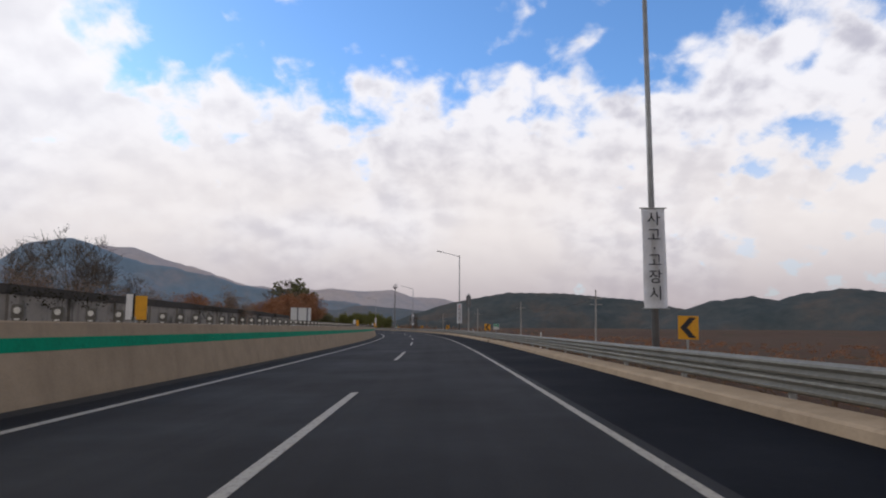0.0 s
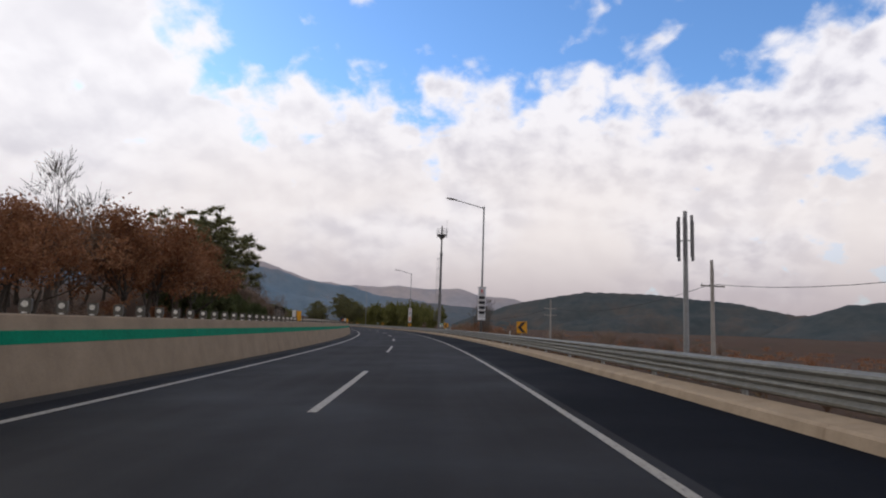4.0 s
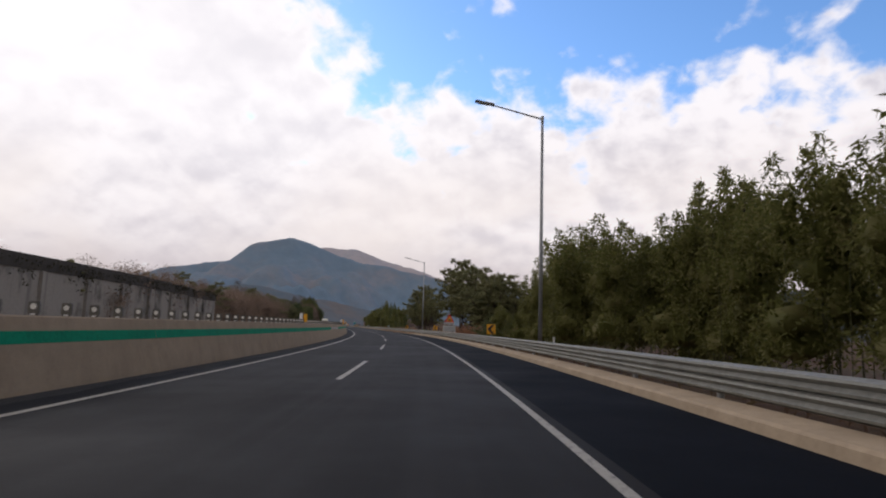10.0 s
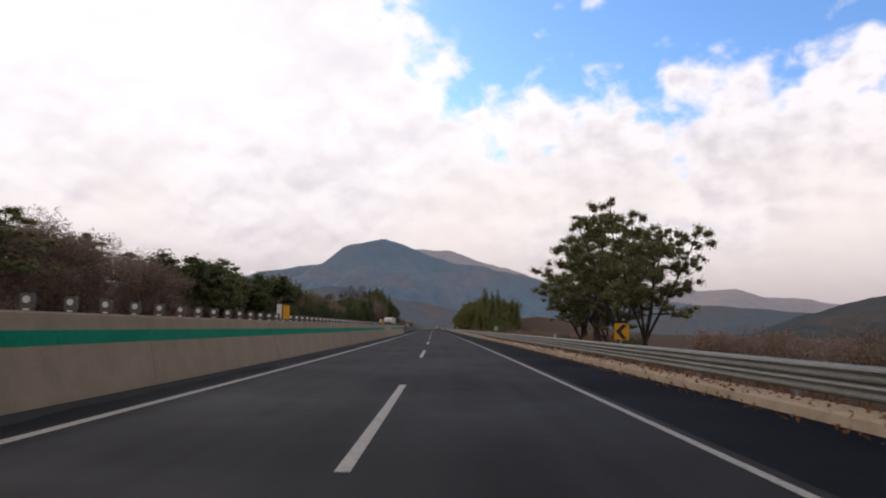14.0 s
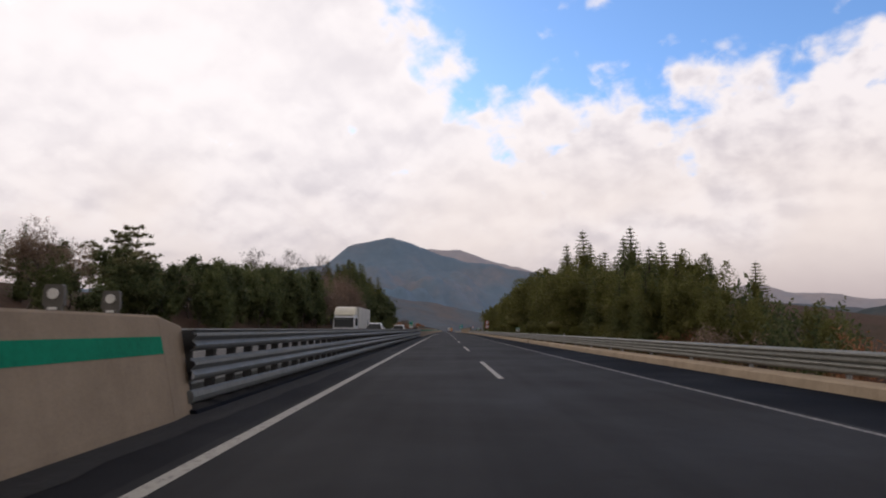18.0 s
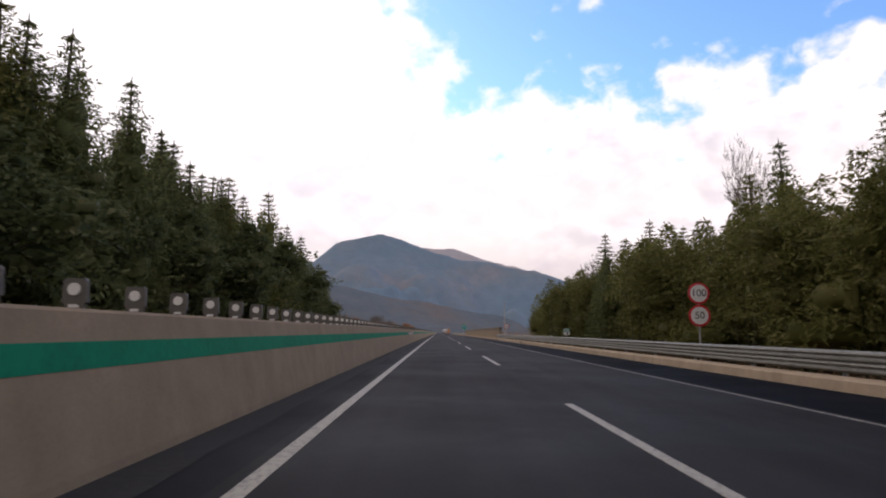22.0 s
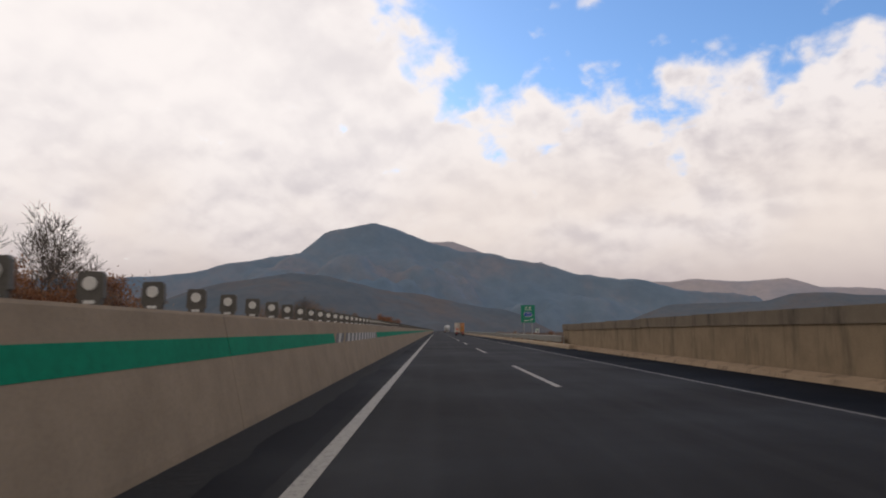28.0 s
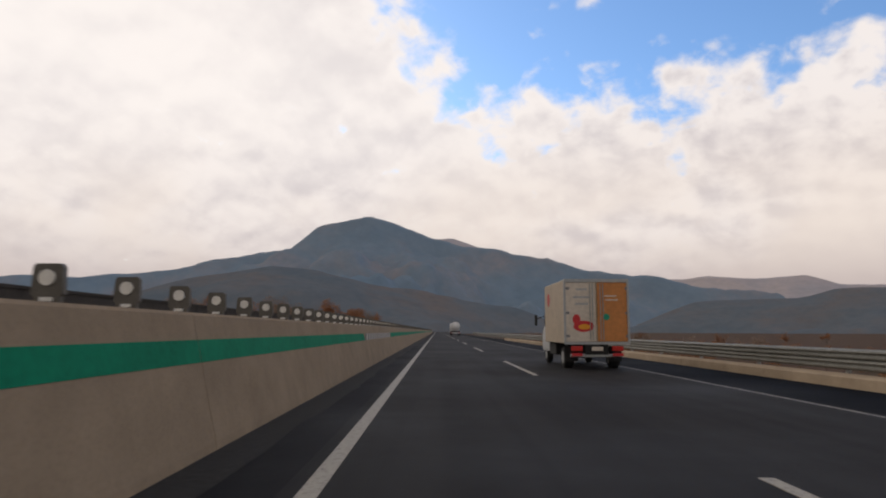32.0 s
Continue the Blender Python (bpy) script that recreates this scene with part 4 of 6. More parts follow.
def banner(s, rows, label):
    """A hanging cloth banner on a lamp's pole; rows of (words, height, size, material)."""
    t = thing("banner", label, "banner", "lamp banners")
    bm = bmesh.new()
    n, w, z0, z1 = 10, 0.31, 1.50, 4.15
    grid = [[bm.verts.new((-w + 2 * w * i / 6, -0.11 + 0.018 * math.sin(i * 1.3 + j * 0.7), z0 + (z1 - z0) * j / n)) for i in range(7)] for j in range(n + 1)]
    for j in range(n):
        for i in range(6):
            bm.faces.new((grid[j][i], grid[j][i + 1], grid[j + 1][i + 1], grid[j + 1][i]))
    bmesh.ops.solidify(bm, geom=bm.faces[:], thickness=0.006)
    part("cloth", bm, M_CLOTH, t, smooth=True)
    for z in (z0 - 0.02, z1 + 0.02):
        part("rod", rod((-0.36, -0.10, z), (0.36, -0.10, z), 0.018, sides=8), M_STEEL, t)
    for words, z, size, mat in rows:
        if words is None:
            part("bar", box(-0.24, 0.24, -0.148, -0.14, z - size / 2, z + size / 2), mat, t)
        else:
            piece("lettering", lettering(words, size, mat, depth=0.003), t, Matrix.Translation((0, -0.142, z)))
    t.matrix_world = at(s, LAMPS[s], 0.1)


banner(18.2, [("사", 3.86, 0.40, M_TEXT), ("고", 3.42, 0.40, M_TEXT), ("·", 3.06, 0.40, M_TEXT), ("고", 2.74, 0.40, M_TEXT), ("장", 2.30, 0.40, M_TEXT), ("시", 1.86, 0.40, M_TEXT)], "white cloth banner with black vertical lettering on a lamp pole")
banner(90.3, [("B", 3.80, 0.46, M_TEXTRED), ("비", 3.34, 0.36, M_TEXT), ("상", 2.98, 0.36, M_TEXT), ("등", 2.62, 0.36, M_TEXT), ("켜", 2.20, 0.36, M_TEXT), ("기", 1.84, 0.36, M_TEXT)], "white cloth banner with a red letter and black vertical lettering")
banner(168.6, [("R", 3.80, 0.40, M_TEXTRED), (None, 3.30, 0.22, M_TEXT), (None, 2.9, 0.22, M_TEXT), (None, 2.5, 0.22, M_TEXT), (None, 2.1, 0.22, M_TEXT)], "white cloth banner with dark lettering on a lamp pole")
banner(240.6, [("R", 3.80, 0.46, M_TEXTRED), ("알", 3.38, 0.36, M_TEXT), ("리", 3.02, 0.36, M_TEXT), ("기", 2.66, 0.36, M_TEXT), (None, 2.28, 0.22, M_ORANGE), (None, 1.88, 0.22, M_ORANGE)], "white cloth banner with a red letter and orange bars")

# ---- chevron signs, kilometre signs, delineator posts ----
ch = thing("chevron_sign", "yellow chevron sign with a dark arrow on a short post", "road sign", "chevron signs")
part("board", box(-0.27, 0.27, -0.01, 0.01, 0.78, 1.38, 0.004), M_YELLOW, ch)
part("chevron", plate([(0.20, 0.82), (0.02, 0.82), (-0.22, 1.08), (0.02, 1.34), (0.20, 1.34), (-0.04, 1.08)], -0.018, -0.012), M_TEXT, ch, "dark arrow pointing along the bend")
part("post", rod((0, 0.04, -0.5), (0, 0.04, 1.3), 0.03, sides=8), M_STEEL, ch)
part("clamp", box(-0.05, 0.05, 0.01, 0.075, 1.16, 1.20), M_STEEL, ch)
CHEVRONS = {17.7: -7.9, 60.8: -6.85, 104.7: -6.6, 149.7: -6.75, 195.2: -6.93, 238.4: -6.6, 286.0: -6.95, 329.5: -6.5, 376.5: -7.06, 423.5: -7.3}
for i, (s, d) in enumerate(CHEVRONS.items()):
    m = at(s, d, 0.0, random.uniform(-6, 6), random.uniform(-3, 3))
    if i == 0:
        ch.matrix_world = m
    else:
        copy_thing(ch, m)


def km_sign(s, top, low, d=-6.9):
    t = thing("distance_sign", "small white and green distance marker sign on a post", "road sign", "distance signs")
    part("board", box(-0.27, 0.27, -0.01, 0.01, 0.80, 1.36, 0.004), M_WHITE, t)
    if top:
        part("green_field", box(-0.25, 0.25, -0.016, -0.0105, 1.08, 1.34), M_SIGNGREEN, t, "green field")
        piece("lettering", lettering(top, 0.27, M_WHITE), t, Matrix.Translation((0, -0.022, 1.21)))
        piece("lettering", lettering(low, 0.25, M_TEXT), t, Matrix.Translation((0.05, -0.016, 0.93)))
    else:
        part("green_field", box(-0.25, 0.25, -0.016, -0.0105, 1.08, 1.34), M_SIGNGREEN, t, "green field")
        for x in (-0.14, 0.0, 0.14):
            part("bar", box(x - 0.045, x + 0.045, -0.022, -0.0165, 1.13, 1.29), M_WHITE, t)
        part("bar", box(0.0, 0.12, -0.016, -0.011, 0.85, 1.02), M_TEXT, t)
    part("post", rod((0, 0.04, -0.5), (0, 0.04, 1.3), 0.03, sides=8), M_STEEL, t)
    t.matrix_world = at(s, d, 0.28, 0, 0, 0.79)


km_sign(52.1, "25", ".5", -6.55)
km_sign(198.6, None, None, -6.75)
km_sign(294.2, None, None)
km_sign(467.5, None, None)
km_sign(584.8, None, None, -7.1)
km_sign(667.3, None, None, -6.7)
km_sign(860, None, None, -8)

dl = thing("delineator_post", "white plastic delineator post behind the guardrail", "delineator", "delineator posts")
part("post", box(-0.032, 0.032, -0.02, 0.02, -0.2, 0.86, 0.01), M_WHITE, dl)
part("reflector", box(-0.022, 0.022, -0.027, -0.0205, 0.68, 0.80), M_DISC, dl)
for i, s in enumerate(np.arange(34, 1000, 40.0)):
    if 712 < s < 840:
        continue
    m = at(s, -6.8, 0, random.uniform(-8, 8), random.uniform(-4, 4))
    if i == 0:
        dl.matrix_world = m
    else:
        copy_thing(dl, m)

# warning sign with a boards below
t = thing("warning_sign", "red triangular warning sign with a white plate and a grey board", "road sign")
tri = lambda r, cz: [(-0.866 * r, cz - r / 2), (0.866 * r, cz - r / 2), (0.0, cz + r)]
part("red_triangle", plate(tri(0.60, 2.02), -0.012, 0.012), M_RED, t)
part("yellow_triangle", plate(tri(0.36, 1.99), -0.02, -0.0125), M_YELLOW, t, "yellow field")
bm = bmesh.new()
for x in (-0.11, 0.0, 0.11):
    box(x - 0.035, x + 0.035, -0.027, -0.0205, 1.86, 2.06, bm=bm)
part("symbol", bm, M_TEXT, t, "dark symbol")
part("plate", box(-0.52, 0.52, -0.012, 0.012, 1.49, 1.71), M_WHITE, t, "white plate")
bm = bmesh.new()
for x in (-0.38, -0.13, 0.12, 0.37):
    box(x - 0.08, x + 0.08, -0.019, -0.0125, 1.54, 1.66, bm=bm)
part("bar", bm, M_TEXT, t)
part("grey_board", box(-0.62, 0.62, -0.012, 0.012, 0.76, 1.33), M_GREYSIGN, t, "blank grey board in a pale frame")
bm = bmesh.new()
for q in ((-0.64, 0.64, 0.74, 0.77), (-0.64, 0.64, 1.32, 1.35), (-0.64, -0.61, 0.77, 1.32), (0.61, 0.64, 0.77, 1.32)):
    box(q[0], q[1], -0.018, 0.016, q[2], q[3], bm=bm)
part("frame", bm, M_WHITE, t)
part("post", rod((0, 0.05, -0.6), (0, 0.05, 2.2), 0.04, sides=10), M_STEEL, t)
t.matrix_world = at(358.8, -6.75, 0)


def round_sign(t, z, words, y=0.0, r=0.40):
    part("red_ring", disc(r, z, y - 0.010, y + 0.010), M_RED, t)
    part("white_face", disc(r * 0.80, z, y - 0.017, y - 0.0105), M_WHITE, t, "white face")
    if words:
        piece("lettering", lettering(words, r * 0.95, M_TEXT), t, Matrix.Translation((0, y - 0.021, z)))


t = thing("speed_limit_sign", "two round red and white speed limit signs on one post", "road sign")
round_sign(t, 2.56, "100")
round_sign(t, 1.74, "50")
part("post", rod((0, 0.05, -0.6), (0, 0.05, 2.9), 0.038, sides=10), M_STEEL, t)
t.matrix_world = at(646.3, -7.5, 0)
t = thing("round_sign", "round red-rimmed white prohibition sign on a post", "road sign")
round_sign(t, 1.85, "", 0, 0.36)
part("symbol", box(-0.16, 0.16, -0.024, -0.018, 1.80, 1.90), M_TEXT, t, "dark symbol", Matrix.Translation((0, 0, 0)))
part("post", rod((0, 0.05, -0.6), (0, 0.05, 2.1), 0.038, sides=10), M_STEEL, t)
t.matrix_world = at(713, -7.3, 0)

# route sign
t = thing("route_sign", "tall green expressway sign with a blue route shield on two posts", "road sign")
part("board", box(-0.75, 0.75, -0.02, 0.02, 1.98, 3.85, 0.01), M_SIGNGREEN, t)
bm = box(-0.28, -0.08, -0.03, -0.021, 3.50, 3.66)
box(0.10, 0.30, -0.03, -0.021, 3.50, 3.66, bm=bm)
box(-0.40, 0.40, -0.03, -0.021, 3.32, 3.38, bm=bm)
part("bar", bm, M_WHITE, t)
bm = bmesh.new()
bmesh.ops.create_cone(bm, cap_ends=True, segments=28, radius1=1, radius2=1, depth=0.01, matrix=Matrix.Translation((0, -0.027, 2.87)) @ Euler((radians(90), 0, 0)).to_matrix().to_4x4() @ Matrix.Diagonal((0.48, 0.29, 1, 1)))
part("shield_rim", bm, M_WHITE, t)
bm = bmesh.new()
bmesh.ops.create_cone(bm, cap_ends=True, segments=28, radius1=1, radius2=1, depth=0.01, matrix=Matrix.Translation((0, -0.034, 2.87)) @ Euler((radians(90), 0, 0)).to_matrix().to_4x4() @ Matrix.Diagonal((0.44, 0.25, 1, 1)))
part("shield", bm, M_BLUE, t, "blue oval route shield")
piece("lettering", lettering("27", 0.40, M_WHITE), t, Matrix.Translation((0, -0.043, 2.87)))
bm = box(-0.62, 0.62, -0.03, -0.021, 2.50, 2.515)
box(-0.45, 0.10, -0.03, -0.021, 2.14, 2.22, bm=bm)
box(0.28, 0.34, -0.03, -0.021, 2.10, 2.36, bm=bm)
plate([(0.28, 2.30), (0.44, 2.30), (0.44, 2.24), (0.56, 2.33), (0.44, 2.42), (0.44, 2.36), (0.28, 2.36)], -0.031, -0.0215, bm=bm)
part("arrow", bm, M_WHITE, t, "white arrow and bars")
for x in (-0.45, 0.45):
    part("post", rod((x, 0.07, -1.2), (x, 0.07, 3.7), 0.06, sides=10), M_STEEL, t)
t.matrix_world = at(861.8, -7.3, 0)

# green board on the median rail
t = thing("median_green_sign", "green distance sign with white lettering on a median post", "road sign")
part("board", box(-0.20, 0.20, -0.012, 0.012, 1.42, 1.98), M_SIGNGREEN, t)
part("rim", box(-0.22, 0.22, -0.004, 0.014, 1.24, 2.0), M_WHITE, t)
part("white_panel", box(-0.20, 0.20, -0.012, -0.005, 1.26, 1.41), M_WHITE, t, "white lower panel")
part("shield", plate([(-0.075, 1.93), (-0.085, 1.86), (0.0, 1.80), (0.085, 1.86), (0.075, 1.93)], -0.019, -0.0125), M_BLUE, t, "small blue route shield")
for words, z, size, mat in (("25", 1.875, 0.085, M_WHITE), ("\uad11\uc8fc", 1.70, 0.165, M_WHITE), ("48", 1.515, 0.18, M_WHITE), ("\uc11d\uace1 3", 1.335, 0.12, M_TEXT)):
    piece("lettering", lettering(words, size, mat, depth=0.002), t, Matrix.Translation((0, -0.024, z)))
part("post", rod((0, 0.03, 0.0), (0, 0.03, 1.9), 0.03, sides=8), M_STEEL, t)
t.matrix_world = at(582.8, 5.06, 0.05)

# ---- camera mast with a basket ----
t = thing("camera_mast", "tall grey monopole mast with a railed platform and a ladder cage", "mast")
bm = rod((0, 0, -2.4), (0, 0, 6.6), 0.32, 0.27, 18)
rod((0, 0, 6.5), (0, 0, 13.6), 0.235, 0.20, 18, bm)
rod((0, 0, 13.4), (0, 0, 16.4), 0.165, 0.13, 18, bm)
part("pole", bm, M_TOWER, t, smooth=False)
bm = rod((0, 0, 6.35), (0, 0, 6.75), 0.33, 0.33, 18)
rod((0, 0, 13.3), (0, 0, 13.75), 0.26, 0.26, 18, bm)
part("flange", bm, M_TOWER, t)
bm = bmesh.new()
bmesh.ops.create_cone(bm, cap_ends=True, segments=18, radius1=0.16, radius2=0.84, depth=0.75, matrix=Matrix.Translation((0, 0, 16.35)))
part("platform_cone", bm, M_TOWER, t)
part("platform", rod((0, 0, 16.72), (0, 0, 16.80), 0.95, 0.95, 20), M_TOWER, t)
for i in range(10):
    a = i * math.tau / 10
    part("rail_post", rod((0.93 * math.cos(a), 0.93 * math.sin(a), 16.3), (0.93 * math.cos(a), 0.93 * math.sin(a), 17.75), 0.022, sides=6), M_TOWER, t)
for z in (17.2, 17.75):
    bm = bmesh.new()
    for i in range(20):
        a, b = i * math.tau / 20, (i + 1) * math.tau / 20
        rod((0.93 * math.cos(a), 0.93 * math.sin(a), z), (0.93 * math.cos(b), 0.93 * math.sin(b), z), 0.02, sides=5, bm=bm)
    part("rail_ring", bm, M_TOWER, t)
part("camera_housing", rod((0, 0, 16.8), (0, 0, 18.3), 0.13, 0.10, 12), M_TOWER, t, "dark camera housing")
part("lightning_rod", rod((0.88, 0.1, 16.4), (0.90, 0.1, 19.5), 0.025, 0.015, 6), M_TOWER, t)
for x in (-0.62, -0.95):
    part("ladder_rail", rod((x, 0.12, 2.5), (x + (0.22 if x > -0.7 else 0.30), 0.12, 13.0), 0.025, sides=6), M_STEEL, t)
for z in np.arange(2.6, 13, 1.7):
    bm = rod((-0.25, 0.12, z), (-0.95 + 0.028 * (z - 2.5), 0.12, z), 0.028, sides=6)
    rod((-0.25, -0.12, z), (-0.95 + 0.028 * (z - 2.5), 0.12, z), 0.024, sides=6, bm=bm)
    part("ladder_hoop", bm, M_STEEL, t)
part("control_cabinet", box(0.9, 1.5, -0.3, 0.3, -2.0, 1.2, 0.02), M_WHITE, t, "pale control cabinet")
t.matrix_world = at(202.4, -6.9, -0.3) @ Matrix.Diagonal((0.74, 0.74, 0.805, 1))

# ---- antenna mast and utility poles in the fields ----
t = thing("antenna_mast", "steel pole with upright panel antennas", "mast")
part("pole", rod((0, 0, -3), (0, 0, 8.2), 0.12, 0.08, 12), M_POLE, t)
for i in range(6):
    a = i * math.tau / 6
    x, y = 0.30 * math.cos(a), 0.30 * math.sin(a)
    part("antenna", box(x - 0.05, x + 0.05, y - 0.04, y + 0.04, 5.2 + 0.2 * (i % 2), 7.6 + 0.15 * (i % 3), 0.01), M_TOWER, t, "grey panel antenna")
    part("bracket", rod((0, 0, 6.4), (x, y, 6.4), 0.02, sides=5), M_TOWER, t)
t.matrix_world = at(158.5, -19.4, 0) @ Matrix.Diagonal((1.7, 1.7, 1.13, 1))


def utility_pole(s, d, top, base=-2.3, arms=2):
    t = thing("utility_pole", "grey concrete utility pole with steel crossarms", "utility pole", "utility poles")
    part("pole", rod((0, 0, base), (0, 0, top), 0.15, 0.09, 10), M_UTIL, t)
    for i in range(arms):
        z = top - 1.25 - 0.9 * i
        part("crossarm", box(-0.95, 0.95, -0.04, 0.04, z - 0.05, z + 0.05), M_UTIL, t)
        for x in (-0.85, 0.85, 0.35):
            part("insulator", rod((x, 0, z + 0.04), (x, 0, z + 0.16), 0.035, 0.025, 8), M_UTIL, t)
    t.matrix_world = at(s, d, 0, 10, random.uniform(-1.5, 1.5))
    return road_points(s, d, top - 1.1)


tops = [utility_pole(95.3, -27.5, 6.6), utility_pole(128, -24, 6.1, arms=1), utility_pole(160, -22, 5.6, arms=1), utility_pole(203.4, -22.4, 5.1), utility_pole(249, -22.2, 4.7)]
utility_pole(152, -18, 5.2, arms=0)
utility_pole(784.6, -14.2, 8.8, -2.4, 0)
utility_pole(804, -26.4, 8.0, -2.4, 2)
for a, b in zip(tops[:-1], tops[1:]):
    bm = bmesh.new()
    a, b = Vector([float(q) for q in a]), Vector([float(q) for q in b])
    pts = [a.lerp(b, i / 10) - Vector((0, 0, 1.1 * 4 * (i / 10) * (1 - i / 10))) for i in range(11)]
    for p, q in zip(pts[:-1], pts[1:]):
        rod(p, q, 0.018, sides=5, bm=bm)
    tagged(new("overhead_cable", solid("overhead_cable", bm, M_RUBBER)), "thin black cable slung between utility poles", "cable", "overhead cables")

# ---- white louvred panel beyond the oncoming road ----
t = thing("louvred_panel", "large white louvred metal panel with grey posts", "panel")
for x0, x1 in ((-1.7, -0.65), (-0.45, 1.0), (1.25, 1.75)):
    part("panel", box(x0, x1, -0.02, 0.02, 0.9, 4.6), M_CLOTH, t)
    for z in np.arange(1.1, 4.5, 0.28):
        part("slat", box(x0 + 0.03, x1 - 0.03, -0.07, -0.02, z, z + 0.20), M_WHITE, t)
for x in (-0.55, 1.12):
    part("post", box(x - 0.10, x + 0.10, -0.1, 0.08, -0.4, 4.7), M_TOWER, t)
t.matrix_world = at(109.5, 17.0, 0.1, 28)

# ---- vegetation ----


class Grower:
    """Collects the tubes of a tree's wood and the blades of its crown."""

    def __init__(self, seed):
        self.r = random.Random(seed)
        self.v, self.f = [], []
        self.thin_v, self.thin_f = [], []
        self.tips = []

    def tube(self, pts, radii, sides=6, thin=False):
        V, F = (self.thin_v, self.thin_f) if thin else (self.v, self.f)
        base = len(V)
        for i, (p, r) in enumerate(zip(pts, radii)):
            d = (pts[min(i + 1, len(pts) - 1)] - pts[max(i - 1, 0)]).normalized()
            u = d.orthogonal().normalized()
            w = d.cross(u)
            for k in range(sides):
                a = k * math.tau / sides
                V.append(p + (u * math.cos(a) + w * math.sin(a)) * r)
        for i in range(len(pts) - 1):
            for k in range(sides):
                a, b = base + i * sides + k, base + i * sides + (k + 1) % sides
                F.append((a, b, b + sides, a + sides))

    def limb(self, p, d, length, r0, depth, bend=0.25, up=0.1, kids=3, spread=0.8, thin_from=2, level=0, shrink=0.62):
        """A limb with its side limbs; remembers where the last ones end."""
        n = 4 if level < 2 else 3
        pts, q, dd = [p], p.copy(), d.normalized()
        for i in range(n):
            dd = (dd + Vector((self.r.uniform(-bend, bend), self.r.uniform(-bend, bend), self.r.uniform(-bend, bend) * 0.6 + up))).normalized()
            q = q + dd * length / n
            pts.append(q.copy())
        radii = [r0 * (1 - 0.62 * i / n) for i in range(n + 1)]
        self.tube(pts, radii, 6 if level == 0 else (5 if level == 1 else 3), level >= thin_from)
        if depth == 0:
            self.tips.append((pts[-1], dd))
            self.tips.append((pts[-2], dd))
            return
        for i in range(kids):
            f = self.r.uniform(0.35, 1.0)
            k = min(n - 1, int(f * n))
            a = pts[k].lerp(pts[k + 1], f * n - k if f < 1 else 1.0)
            side = Vector((self.r.gauss(0, 1), self.r.gauss(0, 1), self.r.gauss(0, 0.7))).normalized()
            nd = (dd + side * spread).normalized()
            self.limb(a, nd, length * self.r.uniform(shrink - 0.12, shrink + 0.1), radii[min(k + 1, n)] * 0.72, depth - 1, bend, up, kids, spread, thin_from, level + 1, shrink)
        self.limb(pts[-1], dd, length * shrink, radii[-1], depth - 1, bend, up, kids, spread, thin_from, level + 1, shrink)


def blades(rng, centres, per, radius, length, width, droop=0.0, flat=1.0, out=0.0, axis=None):
    """Small leaf blades (quads) about some centres; numpy arrays of vertices and faces."""
    c = np.repeat(np.asarray(centres, float), per, axis=0)
    n = len(c)
    off = rng.normal(size=(n, 3))
    off /= np.linalg.norm(off, axis=1)[:, None] + 1e-9
    off *= (rng.random((n, 1)) ** 0.5) * radius
    off[:, 2] *= flat
    d = rng.normal(size=(n, 3)) + off / max(radius, 1e-6) * out
    d[:, 2] -= droop
    d /= np.linalg.norm(d, axis=1)[:, None] + 1e-9
    s = np.cross(d, rng.normal(size=(n, 3)))
    s /= np.linalg.norm(s, axis=1)[:, None] + 1e-9
    le = length * rng.uniform(0.6, 1.3, (n, 1))
    wi = width * rng.uniform(0.7, 1.3, (n, 1))
    p = c + off
    a, b, e, f = p - s * wi * 0.3, p + d * le * 0.45 - s * wi * 0.5, p + d * le, p + d * le * 0.45 + s * wi * 0.5
    v = np.stack([a, b, e, f], 1).reshape(-1, 3)
    return v, np.arange(4 * n).reshape(-1, 4)


def lump(rng, c, rx, rz, n=3, rough=0.28):
    """A knobbly closed lump of leaf mass about c (quads)."""
    g = np.linspace(-1, 1, n + 1)
    u, w = np.meshgrid(g, g)
    one = np.ones_like(u)
    vs, fs, base = [], [], 0
    q = np.array([(i * (n + 1) + j, i * (n + 1) + j + 1, (i + 1) * (n + 1) + j + 1, (i + 1) * (n + 1) + j) for i in range(n) for j in range(n)])
    ph = rng.uniform(0, 6.3, 6)
    for a, b, e, flip in ((u, w, one, 0), (u, w, -one, 1), (u, one, w, 1), (u, -one, w, 0), (one, u, w, 0), (-one, u, w, 1)):
        p = np.stack([a, b, e], -1).reshape(-1, 3)
        p = p / np.linalg.norm(p, axis=1)[:, None]
        k = 1 + rough * (np.sin(p[:, 0] * 4.1 + ph[0]) * np.sin(p[:, 1] * 3.7 + ph[1]) + 0.7 * np.sin(p[:, 2] * 5.3 + ph[2]) * np.sin(p[:, 0] * 6.1 + ph[3]))
        vs.append(p * k[:, None] * np.array([rx, rx, rz]) + np.asarray(c))
        fs.append((q[:, ::-1] if flip else q) + base)
        base += len(p)
    return np.concatenate(vs), np.concatenate(fs)


def shell_points(rng, c, rx, rz, n):
    """Places on the skin of a lump."""
    p = rng.normal(size=(n, 3))
    p /= np.linalg.norm(p, axis=1)[:, None]
    return p * np.array([rx, rx, rz]) * rng.uniform(0.92, 1.18, (n, 1)) + np.asarray(c)


def gather(parts):
    """Several (vertices, faces) as one."""
    vs, fs, base = [], [], 0
    for v, f in parts:
        vs.append(v)
        fs.append(f + base)
        base += len(v)
    return np.concatenate(vs), np.concatenate(fs)


